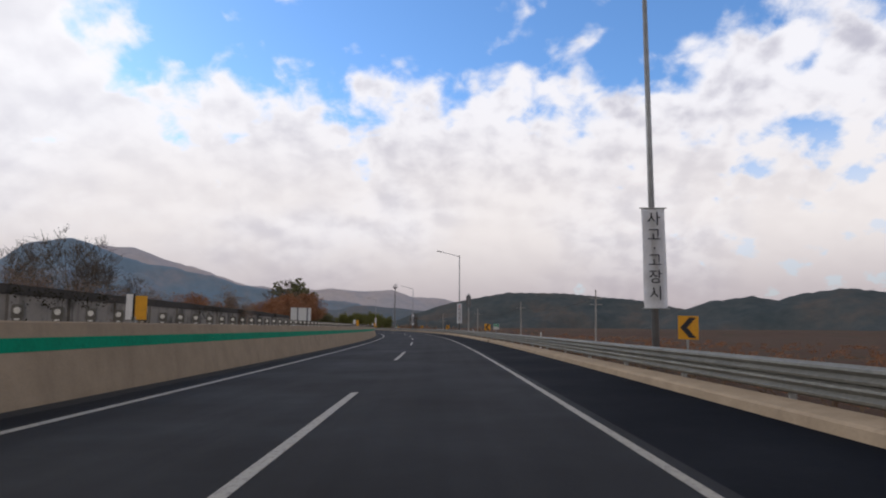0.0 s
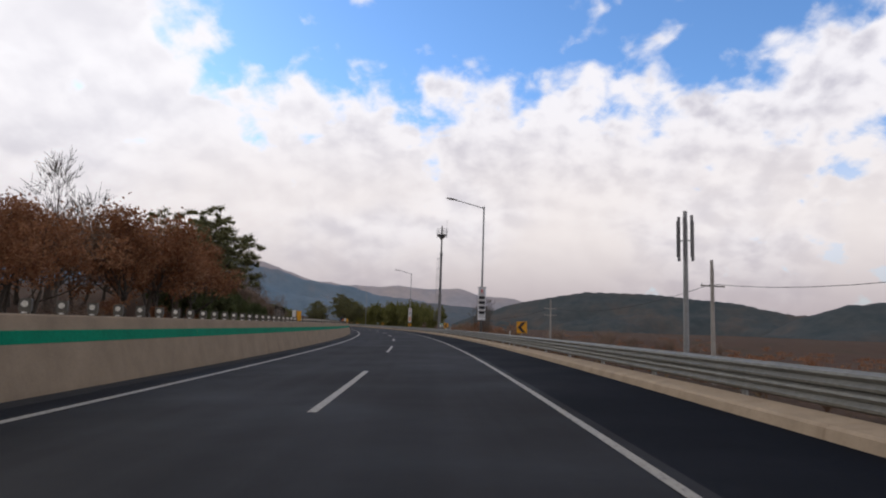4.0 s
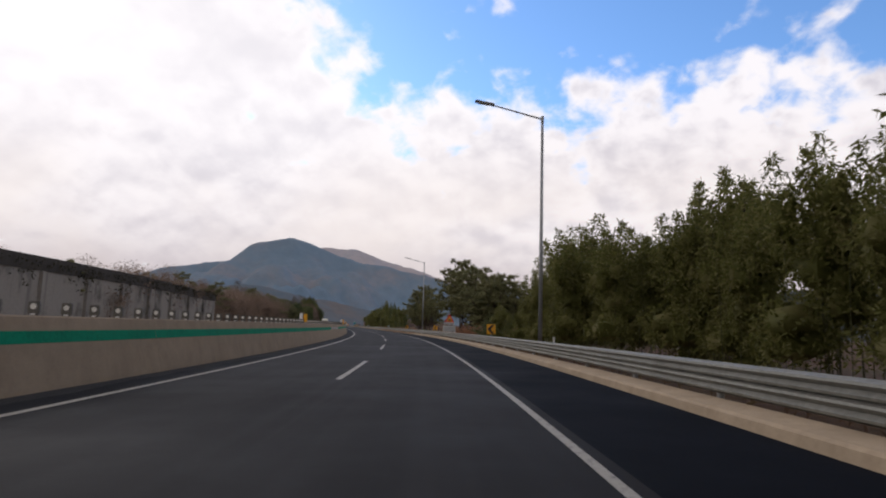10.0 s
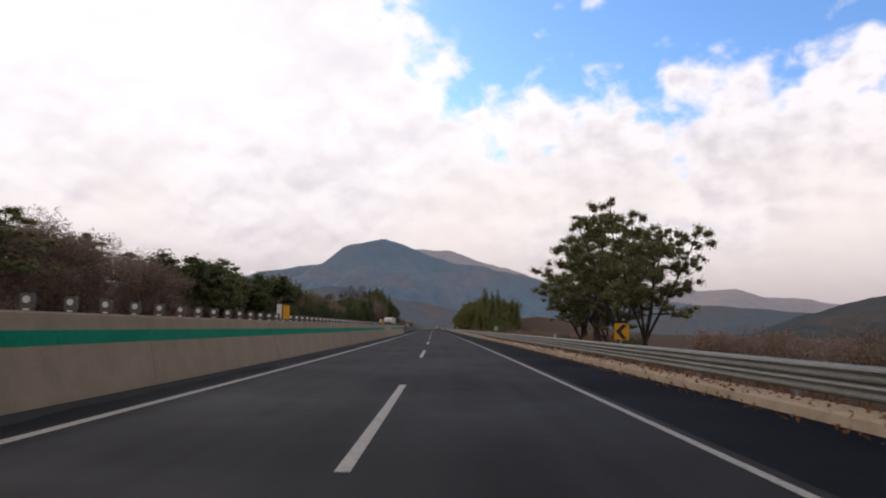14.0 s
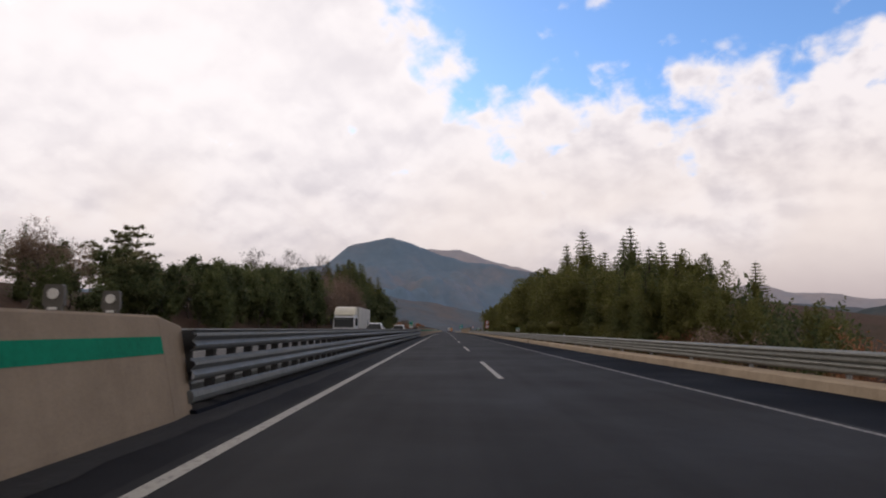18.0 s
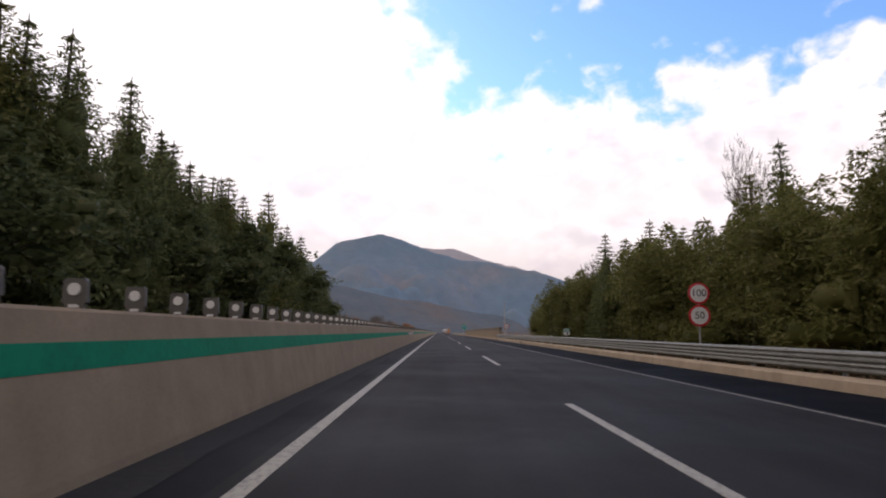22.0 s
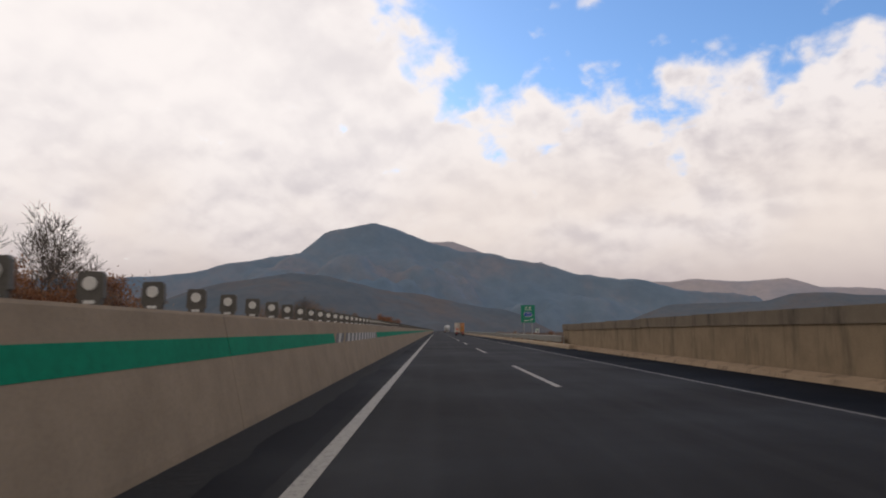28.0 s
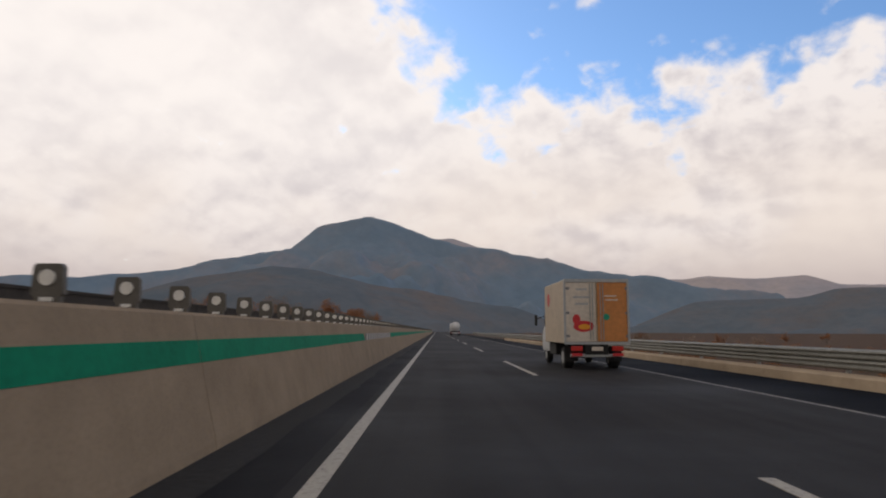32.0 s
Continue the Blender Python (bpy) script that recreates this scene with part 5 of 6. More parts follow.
def tree_thing(name, label, category, g, crown, bark_mat, leaf_mat, crown_name="crown", wood_name="trunk", join=False):
    t = thing(name, label, category, category + "s beside the road")
    if join:
        g.f += [tuple(q + len(g.v) for q in f) for f in g.thin_f]
        g.v, g.thin_v = g.v + g.thin_v, []
    w = piece(wood_name, mesh_of(wood_name, g.v, g.f, bark_mat, smooth=True), t)
    if join and wood_name != "trunk":
        tagged(w, kind="stuff")
    if g.thin_v:
        tagged(piece("branchwork", mesh_of("branchwork", g.thin_v, g.thin_f, bark_mat), t), kind="stuff")
    if crown is not None:
        v, f = crown
        me = bpy.data.meshes.new(crown_name)
        me.vertices.add(len(v))
        me.vertices.foreach_set("co", v.reshape(-1))
        me.loops.add(f.size)
        me.loops.foreach_set("vertex_index", f.reshape(-1).astype(np.int32))
        me.polygons.add(len(f))
        me.polygons.foreach_set("loop_start", np.arange(0, f.size, 4, dtype=np.int32))
        me.materials.append(leaf_mat)
        me.update(calc_edges=True)
        piece(crown_name, me, t)
    return t


def pine(seed, label="dark green pine with a broad uneven crown", stems=5, bole=0.7, fan=0.62, wide=1.0):
    """A red pine, about ten metres high: stems that fan out of a short bole, with level boughs that end in flat tufts."""
    g, rng = Grower(seed), np.random.default_rng(seed)
    r = g.r
    foot = Vector((0, 0, bole))
    g.tube([Vector((0, 0, -0.5)), Vector((r.uniform(-0.05, 0.05), 0, bole * 0.5)), foot], [0.34, 0.27, 0.22], 9)
    pads = []
    for i in range(stems):
        a = i * math.tau / stems + r.uniform(-0.4, 0.4)
        lean = fan * r.uniform(0.55, 1.2) if stems > 1 else 0.06
        if i == 0:
            lean *= 0.2
        n, q, d, pts = 7, foot.copy(), Vector((math.cos(a) * lean, math.sin(a) * lean, 1)).normalized(), [foot.copy()]
        high = (9.6 - bole) * (r.uniform(0.80, 0.98) if i else 1.0)
        for k in range(n):
            d = (d + Vector((r.uniform(-0.13, 0.13), r.uniform(-0.13, 0.13), 0.05))).normalized()
            q = q + d * high / n
            pts.append(q.copy())
        r0 = 0.125 if stems > 1 else 0.18
        g.tube(pts, [r0 * (1 - 0.80 * k / n) for k in range(n + 1)], 7)
        boughs = 17 if stems == 1 else 13
        for j in range(boughs):
            f = 0.24 + 0.74 * (j + r.uniform(0.1, 0.9)) / boughs
            k = min(n - 1, int(f * n))
            p = pts[k].lerp(pts[k + 1], f * n - k)
            ang = j * 2.4 + i * 1.3 + r.uniform(-0.6, 0.6)
            le = wide * (0.55 + 2.3 * (1 - f) ** 0.6) * r.uniform(0.65, 1.15)
            o = Vector((math.cos(ang), math.sin(ang), r.uniform(0.02, 0.35)))
            mid = p + o * le * 0.5 + Vector((0, 0, r.uniform(-0.12, 0.10)))
            end = p + o * le + Vector((0, 0, r.uniform(-0.05, 0.25)))
            g.tube([p, mid, end], [0.055 * (1.3 - f), 0.035 * (1.3 - f), 0.012], 4, True)
            pads.append((end, 0.92 * r.uniform(0.75, 1.25)))
            side = Vector((-o.y, o.x, 0)) * r.choice((-1, 1)) * r.uniform(0.4, 0.9)
            tip = mid.lerp(end, 0.35) + side + Vector((0, 0, 0.12))
            g.tube([mid, tip], [0.018, 0.007], 3, True)
            pads.append((tip, 0.86 * r.uniform(0.75, 1.15)))
        pads.append((pts[-1] + Vector((0, 0, 0.1)), 0.7))
    bits = []
    for c, w in pads:
        for _ in range(3):
            k = c + Vector((r.gauss(0, w * 0.42), r.gauss(0, w * 0.42), r.uniform(-0.12, 0.30)))
            q = w * r.uniform(0.34, 0.54)
            bits.append(lump(rng, tuple(k), q * 0.54, q * 0.40, 2, 0.42))
            bits.append(blades(rng, shell_points(rng, tuple(k), q * 0.80, q * 0.60, 16), 3, 0.10, 0.21, 0.048, -0.5, 0.8, 1.0))
    return tree_thing("pine_tree", label, "pine", g, gather(bits), M_BARK, M_PINE)


def bamboo(seed, mat=None, label="dense clump of tall leafy bamboo", plumes=8):
    """A dense leafy mass on canes, with feathery drooping tips that stand out of it."""
    g, rng = Grower(seed), np.random.default_rng(seed)
    r = g.r
    bits, tips = [], []
    for i in range(9):
        z = 1.9 + 0.62 * i
        c = (r.gauss(0, 0.75), r.gauss(0, 0.75), z)
        rx, rz = r.uniform(1.0, 1.45) * (1 - 0.045 * i), r.uniform(0.85, 1.2)
        bits.append(lump(rng, c, rx * 0.58, rz * 0.62, 3, 0.40))
        bits.append(blades(rng, shell_points(rng, c, rx * 0.92, rz * 0.92, 150), 3, 0.32, 0.27, 0.082, 0.55, 0.9, 0.8))
    for i in range(plumes):
        x, y = r.gauss(0, 0.85), r.gauss(0, 0.85)
        h = r.uniform(8.0, 9.9) if i else 10.2
        bx, by = r.uniform(-0.7, 0.7), r.uniform(-0.7, 0.7)
        pts = [Vector((x + bx * f ** 2.6, y + by * f ** 2.6, -0.3 + h * (f - 0.05 * f ** 4))) for f in np.linspace(0, 1, 8)]
        g.tube(pts, [0.024 * (1 - 0.8 * f) for f in np.linspace(0, 1, 8)], 4)
        for k in range(13):
            f = 0.60 + 0.40 * k / 12
            m = min(6, int(f * 7))
            a = pts[m].lerp(pts[m + 1], f * 7 - m)
            le = 0.16 + 0.95 * ((1 - f) / 0.40) ** 0.75
            for q in range(5):
                ang = q * 1.257 + k * 0.9 + r.uniform(-0.3, 0.3)
                for w in (0.35, 0.7, 1.0):
                    tips.append((a.x + math.cos(ang) * le * w, a.y + math.sin(ang) * le * w, a.z + 0.10 - 0.28 * le * w * w + r.uniform(-0.05, 0.05)))
    bits.append(blades(rng, tips, 2, 0.09, 0.27, 0.085, 0.55, 0.6, 0.5))
    return tree_thing("bamboo_clump", label, "bamboo", g, gather(bits), M_CANE, mat or M_BAMBOO, "foliage", "canework", True)


def conifer(seed, mat=None, label="dark pointed conifer with drooping sprays"):
    """A spire of whorls: long drooping boughs below, thin tiers with gaps at the tip."""
    g, rng = Grower(seed), np.random.default_rng(seed)
    r = g.r
    g.tube([Vector((0, 0, -0.4)), Vector((0.05, 0, 4)), Vector((0, 0.05, 8)), Vector((0, 0, 10.3))], [0.18, 0.13, 0.06, 0.012], 7)
    low, high, tip = [], [], []
    for i in range(26):
        f = 0.05 + 0.94 * (i / 25) ** 0.94
        z = 10 * f
        reach = (2.0 * (1 - f) ** 0.78 + 0.07) * r.uniform(0.82, 1.12)
        n = 7 if f < 0.75 else 6
        for k in range(n):
            ang = i * 1.9 + k * math.tau / n + r.uniform(-0.3, 0.3)
            d = Vector((math.cos(ang), math.sin(ang), 0.0))
            le = reach * r.uniform(0.8, 1.1)
            if k % 2 == 0 or f > 0.7:
                g.tube([Vector((0, 0, z)), Vector((0, 0, z + 0.10 * le)) + d * le], [0.022, 0.007], 3, True)
            for q in ((0.3, 0.55, 0.78, 1.0) if reach > 0.9 else ((0.4, 0.75, 1.0) if f < 0.85 else (0.6, 1.0))):
                (low if f < 0.62 else (high if f < 0.85 else tip)).append((d.x * le * q, d.y * le * q, z + 0.10 * q * le - 0.10 * (q * le) ** 2 * 0.5))
    bits = [lump(rng, (r.gauss(0, 0.1), r.gauss(0, 0.1), 10 * f), 0.85 * (1 - f) ** 0.78, 0.7) for f in np.linspace(0.08, 0.72, 9)]
    for cs, per, rad, le, wi in ((low, 7, 0.30, 0.27, 0.085), (high, 6, 0.18, 0.22, 0.075), (tip, 5, 0.09, 0.18, 0.06)):
        bits.append(blades(rng, cs, per, rad, le, wi, 0.35, 0.35, 0.8))
    return tree_thing("conifer", label, "conifer", g, gather(bits), M_DARKBARK, mat or M_CONIFER, join=True)


def round_tree(seed, mat, per, label, name="broadleaf_tree", category="tree", blade=(0.28, 0.18), height=7.0, bark_mat=None, depth=3, kids=3, radius=0.55, core=0.0, every=3, filled=True):
    """A spreading tree with an uneven crown over real limbs."""
    g, rng = Grower(seed), np.random.default_rng(seed)
    g.limb(Vector((0, 0, -0.3)), Vector((g.r.uniform(-0.1, 0.1), g.r.uniform(-0.1, 0.1), 1)), height * 0.36, height * 0.022, depth, 0.22, 0.10, kids, 0.95, 2, 0, 0.70)
    c = np.array([tuple(q) for q, _ in g.tips])
    bits = [blades(rng, c, per, radius, blade[0], blade[1], 0.1, 0.85, 0.7)]
    if core:
        for q in c[::every]:
            k = core * rng.uniform(0.7, 1.2)
            if filled:
                bits.append(lump(rng, q, k * 0.50, k * 0.45, 2, 0.4))
            bits.append(blades(rng, shell_points(rng, q, k * 0.85, k * 0.75, 32), 3, 0.20, blade[0] * 0.95, blade[1] * 0.8, 0.2, 0.9, 0.9))
    return tree_thing(name, label, category, g, gather(bits), bark_mat or M_DARKBARK, mat, join=True)


def bare_tree(seed, label="leafless grey-brown tree with fine twigs", depth=5, height=9.0, kids=2):
    g = Grower(seed)
    g.limb(Vector((0, 0, -0.3)), Vector((g.r.uniform(-0.12, 0.12), g.r.uniform(-0.12, 0.12), 1)), height * 0.30, height * 0.030, depth, 0.20, 0.10, kids, 0.72, 2, 0, 0.72)
    # fine twigs at the ends
    for p, d in g.tips[::2]:
        for i in range(3):
            e = p + (d + Vector((g.r.gauss(0, 0.5), g.r.gauss(0, 0.5), g.r.gauss(0.1, 0.4)))).normalized() * g.r.uniform(0.3, 0.8)
            g.tube([p, e], [0.015, 0.008], 3, True)
    return tree_thing("bare_tree", label, "bare tree", g, None, M_BAREBARK, None, join=True)


def bush(seed, mat, label, name="shrub", spread=1.4, height=1.8, blade=(0.17, 0.10), per=8, stems=8, ball=0.34):
    g, rng = Grower(seed), np.random.default_rng(seed)
    cs = []
    for i in range(stems):
        a = g.r.uniform(0, math.tau)
        d = Vector((math.cos(a) * g.r.uniform(0.2, 0.9), math.sin(a) * g.r.uniform(0.2, 0.9), 1))
        g.tips = []
        g.limb(Vector((g.r.gauss(0, spread * 0.25), g.r.gauss(0, spread * 0.25), -0.1)), d, height * g.r.uniform(0.45, 0.8), 0.022, 1, 0.25, 0.1, 3, 0.8, 2, 1, 0.6)
        cs += [tuple(q) for q, _ in g.tips]
        cs += [tuple(q * 0.6) for q, _ in g.tips]
    v, f = blades(rng, cs, per, ball, blade[0], blade[1], 0.1, 0.8, 0.6)
    return tree_thing(name, label, "shrub", g, (v, f), M_DARKBARK, mat, "foliage", "stemwork", True)


KIND = {}
KIND["pine"] = ([pine(11), pine(12, stems=4, fan=0.75, wide=1.1), pine(13, "dark green pine with a tall bare bole", 1, 1.2, 0.1, 1.15), pine(14, stems=2, bole=1.4, fan=0.35, wide=1.15)], 10.0)
KIND["bamboo"] = ([bamboo(21), bamboo(22), bamboo(23)], 10.0)
KIND["conifer"] = ([conifer(31), conifer(32)], 10.2)
KIND["cedar"] = ([conifer(33, M_BAMBOO, "pointed olive-green conifer with feathery sprays")], 10.2)
KIND["dark"] = ([bamboo(24, M_CONIFER, "dense dark evergreen clump"), round_tree(41, M_BUSH, 9, "dark evergreen broadleaf tree", blade=(0.25, 0.15), core=0.62), round_tree(42, M_BUSH, 9, "dark evergreen broadleaf tree", blade=(0.25, 0.15), core=0.62)], 8.0)
KIND["brown"] = ([round_tree(51, M_TWIG, 7, "brown winter tree with a haze of fine twigs", "winter_tree", "tree", (0.34, 0.045), 7.0, M_BAREBARK, core=0.8, every=4, filled=False), round_tree(52, M_TWIG, 7, "brown winter tree with a haze of fine twigs", "winter_tree", "tree", (0.34, 0.045), 7.0, M_BAREBARK, core=0.8, every=4, filled=False)], 7.2)
KIND["rust"] = ([round_tree(61, M_RUST, 7, "rust-brown tree with withered leaves", "withered_tree", "tree", (0.18, 0.09), 6.0, M_DARKBARK, core=0.6, every=4, filled=False), round_tree(62, M_RUST, 7, "rust-brown tree with withered leaves", "withered_tree", "tree", (0.18, 0.09), 6.0, M_DARKBARK, core=0.6, every=4, filled=False)], 6.2)
KIND["bare"] = ([bare_tree(71), bare_tree(72), bare_tree(73, height=9.0, kids=3, depth=4)], 9.0)
KIND["bush"] = ([bush(81, M_BUSH, "dark green shrub on the bank"), bush(82, M_BUSH, "dark green shrub on the bank")], 1.9)
KIND["drybush"] = ([bush(91, M_RUST, "dry reddish-brown shrub beside the road", blade=(0.22, 0.05), per=9), bush(92, M_TWIG, "dry brown shrub of thin twigs", blade=(0.30, 0.04), per=9)], 1.9)
KIND["thicket"] = ([bush(94, M_TWIG, "brown winter thicket of thin twigs", "thicket", 3.0, 4.2, (0.32, 0.042), 12, 15, 0.62), bush(95, M_TWIG, "brown winter thicket of thin twigs", "thicket", 3.0, 4.2, (0.32, 0.042), 12, 15, 0.62)], 4.2)
HIGH = {}
for kind, (protos, _) in KIND.items():
    for ob in protos:
        z = max((max(v.co.z for v in c.data.vertices) for c in ob.children), default=1.0)
        HIGH[ob] = z


def plant(kind, s, d, top, variant=None, fat=1.0):
    """Plant a tree whose tip reaches top metres above the road."""
    protos = KIND[kind][0]
    ob = protos[(variant if variant is not None else random.randrange(len(protos))) % len(protos)]
    g = ground_z(s, d) - 0.05
    size = max(0.3, (top - g) / HIGH[ob])
    m = at(s, d, g, random.uniform(0, 360), random.uniform(-2, 2), 1.0)
    wide = size * random.uniform(0.9, 1.15) if size < 1.3 else size ** 0.8 * random.uniform(0.95, 1.15)
    m = m @ Matrix.Diagonal((wide * fat, wide * fat, size, 1))
    return copy_thing(ob, m)


def wood(kinds, s0, s1, d0, d1, tops, count, fat=1.0):
    """Scatter trees; tops: (s, height) pairs for the wood's skyline."""
    for i in range(count):
        s = s0 + (s1 - s0) * (i + random.random()) / count
        d = random.uniform(d0, d1)
        h = float(np.interp(s, [q[0] for q in tops], [q[1] for q in tops]))
        plant(random.choice(kinds), s, d, h * random.uniform(0.80, 1.03), fat=fat)


# left side
for q in ((47.7, 23.5, 8.7, 0), (48.6, 24.2, 8.2, 2), (50, 24.5, 7.6, 1), (55, 25, 6.8, 2), (60, 25, 6.4, 1), (43, 24, 6.8, 2), (38, 23, 6.4, 1), (33, 23.5, 6.4, 2), (22, 26, 7.4, 1), (150, 25, 11.0, 0), (163, 24, 13.8, 2), (206.5, 24, 15.6, 1), (211, 26, 14, 0), (254, 24, 14.0, 1), (262.5, 24, 13.2, 0), (246, 26, 12.0, 2), (427, 27, 10.2, 2), (600, 27, 12.5, 1), (624, 28, 15.5, 2), (644, 27, 17.0, 2), (638, 29, 15.5, 0),
          (731, 20, 6.6, 0), (734, 21, 6.9, 2), (736, 20.5, 6.7, 1), (742, 22, 5.6, 2), (752, 21, 5.0, 0), (764, 22, 4.6, 1), (823, 20.5, 6.6, 2), (825, 21.5, 6.4, 0), (820, 20, 6.7, 1), (817, 22, 6.4, 0), (811, 21, 5.6, 1)):
    plant("bare", *q)
wood(["thicket", "brown"], 5, 62, 19.5, 26, [(0, 5.6), (40, 5.6), (62, 5.0)], 24)
wood(["brown", "rust", "brown"], 70, 93, 19.8, 26, [(70, 6.2), (86, 5.6), (93, 4.6)], 14)
wood(["rust", "rust", "rust", "brown"], 102, 200, 18.6, 26, [(102, 4.8), (108, 5.6), (116, 7.2), (121, 7.8), (135, 8.4), (150, 9.8), (173, 11.5), (200, 11.5)], 64)
wood(["thicket", "rust"], 100, 186, 18.6, 20.5, [(100, 3.2), (186, 3.4)], 14)
plant("pine", 209.5, 21, 14.0, 3)
plant("pine", 201.5, 24, 16.4, 0)
plant("pine", 199, 23, 14.5, 1)
for q in ((228, 24, 11.6, 0), (234, 24.5, 11.2, 1), (240, 25, 10.0, 2), (231, 26, 10.6, 2)):
    plant("bare", *q)
plant("pine", 225, 26, 11.5, 0)
wood(["dark"], 180, 234, 18.8, 24, [(180, 4.4), (194, 5.8), (205, 5.4), (234, 4.2)], 46)
wood(["thicket", "brown"], 222, 268, 20.5, 27, [(222, 8.5), (232, 9.6), (245, 8.5), (268, 6.5)], 26)
wood(["thicket", "brown", "pine", "thicket"], 262, 350, 19.5, 24, [(262, 6.4), (345, 6.0)], 32)
wood(["thicket"], 338, 470, 20, 24, [(338, 5.0), (400, 6.0), (470, 6.2)], 46)
wood(["brown", "brown", "brown", "brown", "brown", "pine"], 338, 452, 19.5, 30, [(338, 6.6), (400, 7.6), (430, 7.5), (452, 7.4)], 60, 1.3)
wood(["brown", "brown", "pine", "brown", "brown"], 404, 450, 19, 24, [(404, 6.6), (430, 7.2), (450, 6.9)], 28, 1.35)
wood(["dark", "pine", "dark"], 450, 484, 19, 24, [(450, 7.4), (484, 7.4)], 22, 1.35)
wood(["thicket"], 364, 470, 18.4, 21, [(364, 3.6), (470, 3.8)], 22)
wood(["dark", "pine", "dark", "dark", "conifer", "brown"], 466, 612, 20.5, 29, [(470, 7.6), (548, 6.6), (560, 7.2), (587, 9.0), (606, 11.0)], 84)
wood(["dark", "pine", "brown", "dark"], 462, 530, 22, 26.5, [(462, 6.6), (480, 7.6), (500, 8.8), (530, 8.0)], 30)
wood(["dark"], 466, 640, 18.9, 21, [(466, 4.6), (560, 5.0), (640, 6.5)], 54)
plant("pine", 558.7, 25, 9.0, 1)
wood(["brown"], 606, 637, 19.4, 25, [(606, 8.2), (620, 9.8), (630, 12.0), (637, 12.2)], 32)
wood(["dark", "dark", "pine"], 548, 612, 19.6, 25, [(548, 6.6), (573, 7.6), (581, 7.2), (590, 8.6), (612, 10.5)], 40)
for q in ((631, 19.6, 8.8), (636, 19.2, 8.4), (627, 20.5, 8.2)):
    plant("brown", *q)
wood(["conifer", "conifer", "cedar", "conifer"], 639, 726, 19.5, 26, [(642, 16.0), (682, 16.2), (692, 15.0), (712, 12.8), (722, 10.8), (726, 8)], 80, 1.35)
wood(["dark"], 640, 722, 20, 23.5, [(640, 11.0), (682, 11.2), (712, 8.5), (722, 6.5)], 30, 1.4)
wood(["dark"], 650, 722, 18.5, 20.5, [(650, 5), (722, 5.0)], 18)
wood(["thicket"], 724, 830, 18.8, 25, [(724, 4.6), (740, 4.0), (760, 2.8), (795, 3.0), (805, 4.4), (830, 4.6)], 30)
wood(["thicket", "thicket", "rust"], 722, 772, 18.6, 21.5, [(722, 4.8), (745, 4.5), (772, 3.4)], 26, 1.2)
wood(["brown", "thicket"], 868, 902, 20, 26, [(868, 4.0), (883, 5.4), (902, 5.6)], 28)
for q in ((884, 22, 5.6, 2), (889, 23, 6.2, 1), (893, 22, 6.0, 0)):
    plant("bare", *q)
wood(["rust", "brown", "drybush"], 812, 826, 18.6, 21, [(812, 4.2), (826, 4.6)], 10)
wood(["brown", "rust"], 915, 1010, 26, 46, [(915, 4.0), (1010, 4.6)], 14)
wood(["rust", "brown"], 960, 1120, 22, 44, [(960, 5.5), (1040, 9), (1120, 8)], 22)
# right side
BT = (214.7, -14.6)
wood(["bamboo"], 252, 352, -10.6, -14, [(252, 3.4), (266, 4.8), (279, 6.4), (294, 8.0), (306, 7.2), (326, 8.0), (334, 7.6), (339, 5.0), (352, 3.6)], 42)
wood(["bamboo"], 262, 356, -14, -21, [(262, 5.0), (279, 6.8), (294, 8.3), (306, 7.6), (326, 8.4), (333, 7.6), (339, 4.2), (356, 3.6)], 32)
wood(["bamboo"], 334, 356, -10.8, -15, [(334, 4.6), (356, 3.4)], 11)
wood(["drybush", "drybush", "brown", "bush"], 215, 258, -10.5, -24, [(215, 0.4), (240, 0.8), (258, 2.6)], 26)
wood(["cedar", "bamboo"], 280, 332, -12.5, -16, [(280, 7.2), (294, 8.6), (306, 7.6), (332, 8.8)], 12)
wood(["bush", "drybush"], 354, 372, -11, -18, [(354, 3.0), (372, 2.0)], 9)
for q in ((405.5, -15.2, 14.0, 1, 0.9), (406, -17, 13.6, 0, 0.95), (396.5, -15.6, 11.6, 3), (398, -17.4, 11.8, 0, 0.85), (374.5, -15.2, 8.4, 1, 1.1), (375.8, -16, 8.6, 0, 1.1), (374, -16.6, 8.0, 0, 1.0),
          (445.5, -15.2, 10.0, 0, 0.8), (451, -15, 11.6, 1, 0.9), (459, -15.2, 12.2, 2, 1.2), (467, -16, 11.8, 3, 1.1)):
    plant("pine", *q)
wood(["drybush"], 362, 440, -9.2, -19, [(362, 2.0), (440, 1.5)], 32)
wood(["drybush", "bush"], 440, 482, -9.4, -19, [(440, 1.1), (482, 1.0)], 14)
wood(["drybush"], 478, 545, -9, -22, [(478, 1.0), (545, 1.6)], 18)
wood(["bush", "bamboo"], 533, 550, -11, -17, [(533, 1.2), (541, 3.4), (550, 5.0)], 14)
wood(["bamboo"], 700, 716, -11, -14, [(700, 5.6), (708, 5.4), (716, 6.4)], 12)
SKY_R = [(545, 4.2), (553, 6.0), (561, 7.6), (574, 9.6), (588, 11.0), (604, 11.4), (616, 10.4), (626, 9.2), (640, 8.7), (654, 8.9), (672, 8.9), (688, 9.0), (700, 7.6), (706, 6.4)]
wood(["bamboo", "bamboo", "conifer"], 545, 702, -10.8, -14, [(a, b * 0.88) for a, b in SKY_R], 92, 1.5)
wood(["cedar", "conifer", "bamboo"], 550, 704, -14, -22, SKY_R, 66, 1.5)
wood(["cedar", "conifer"], 556, 690, -14.5, -18, [(a, b * 1.28) for a, b in SKY_R], 17, 1.25)
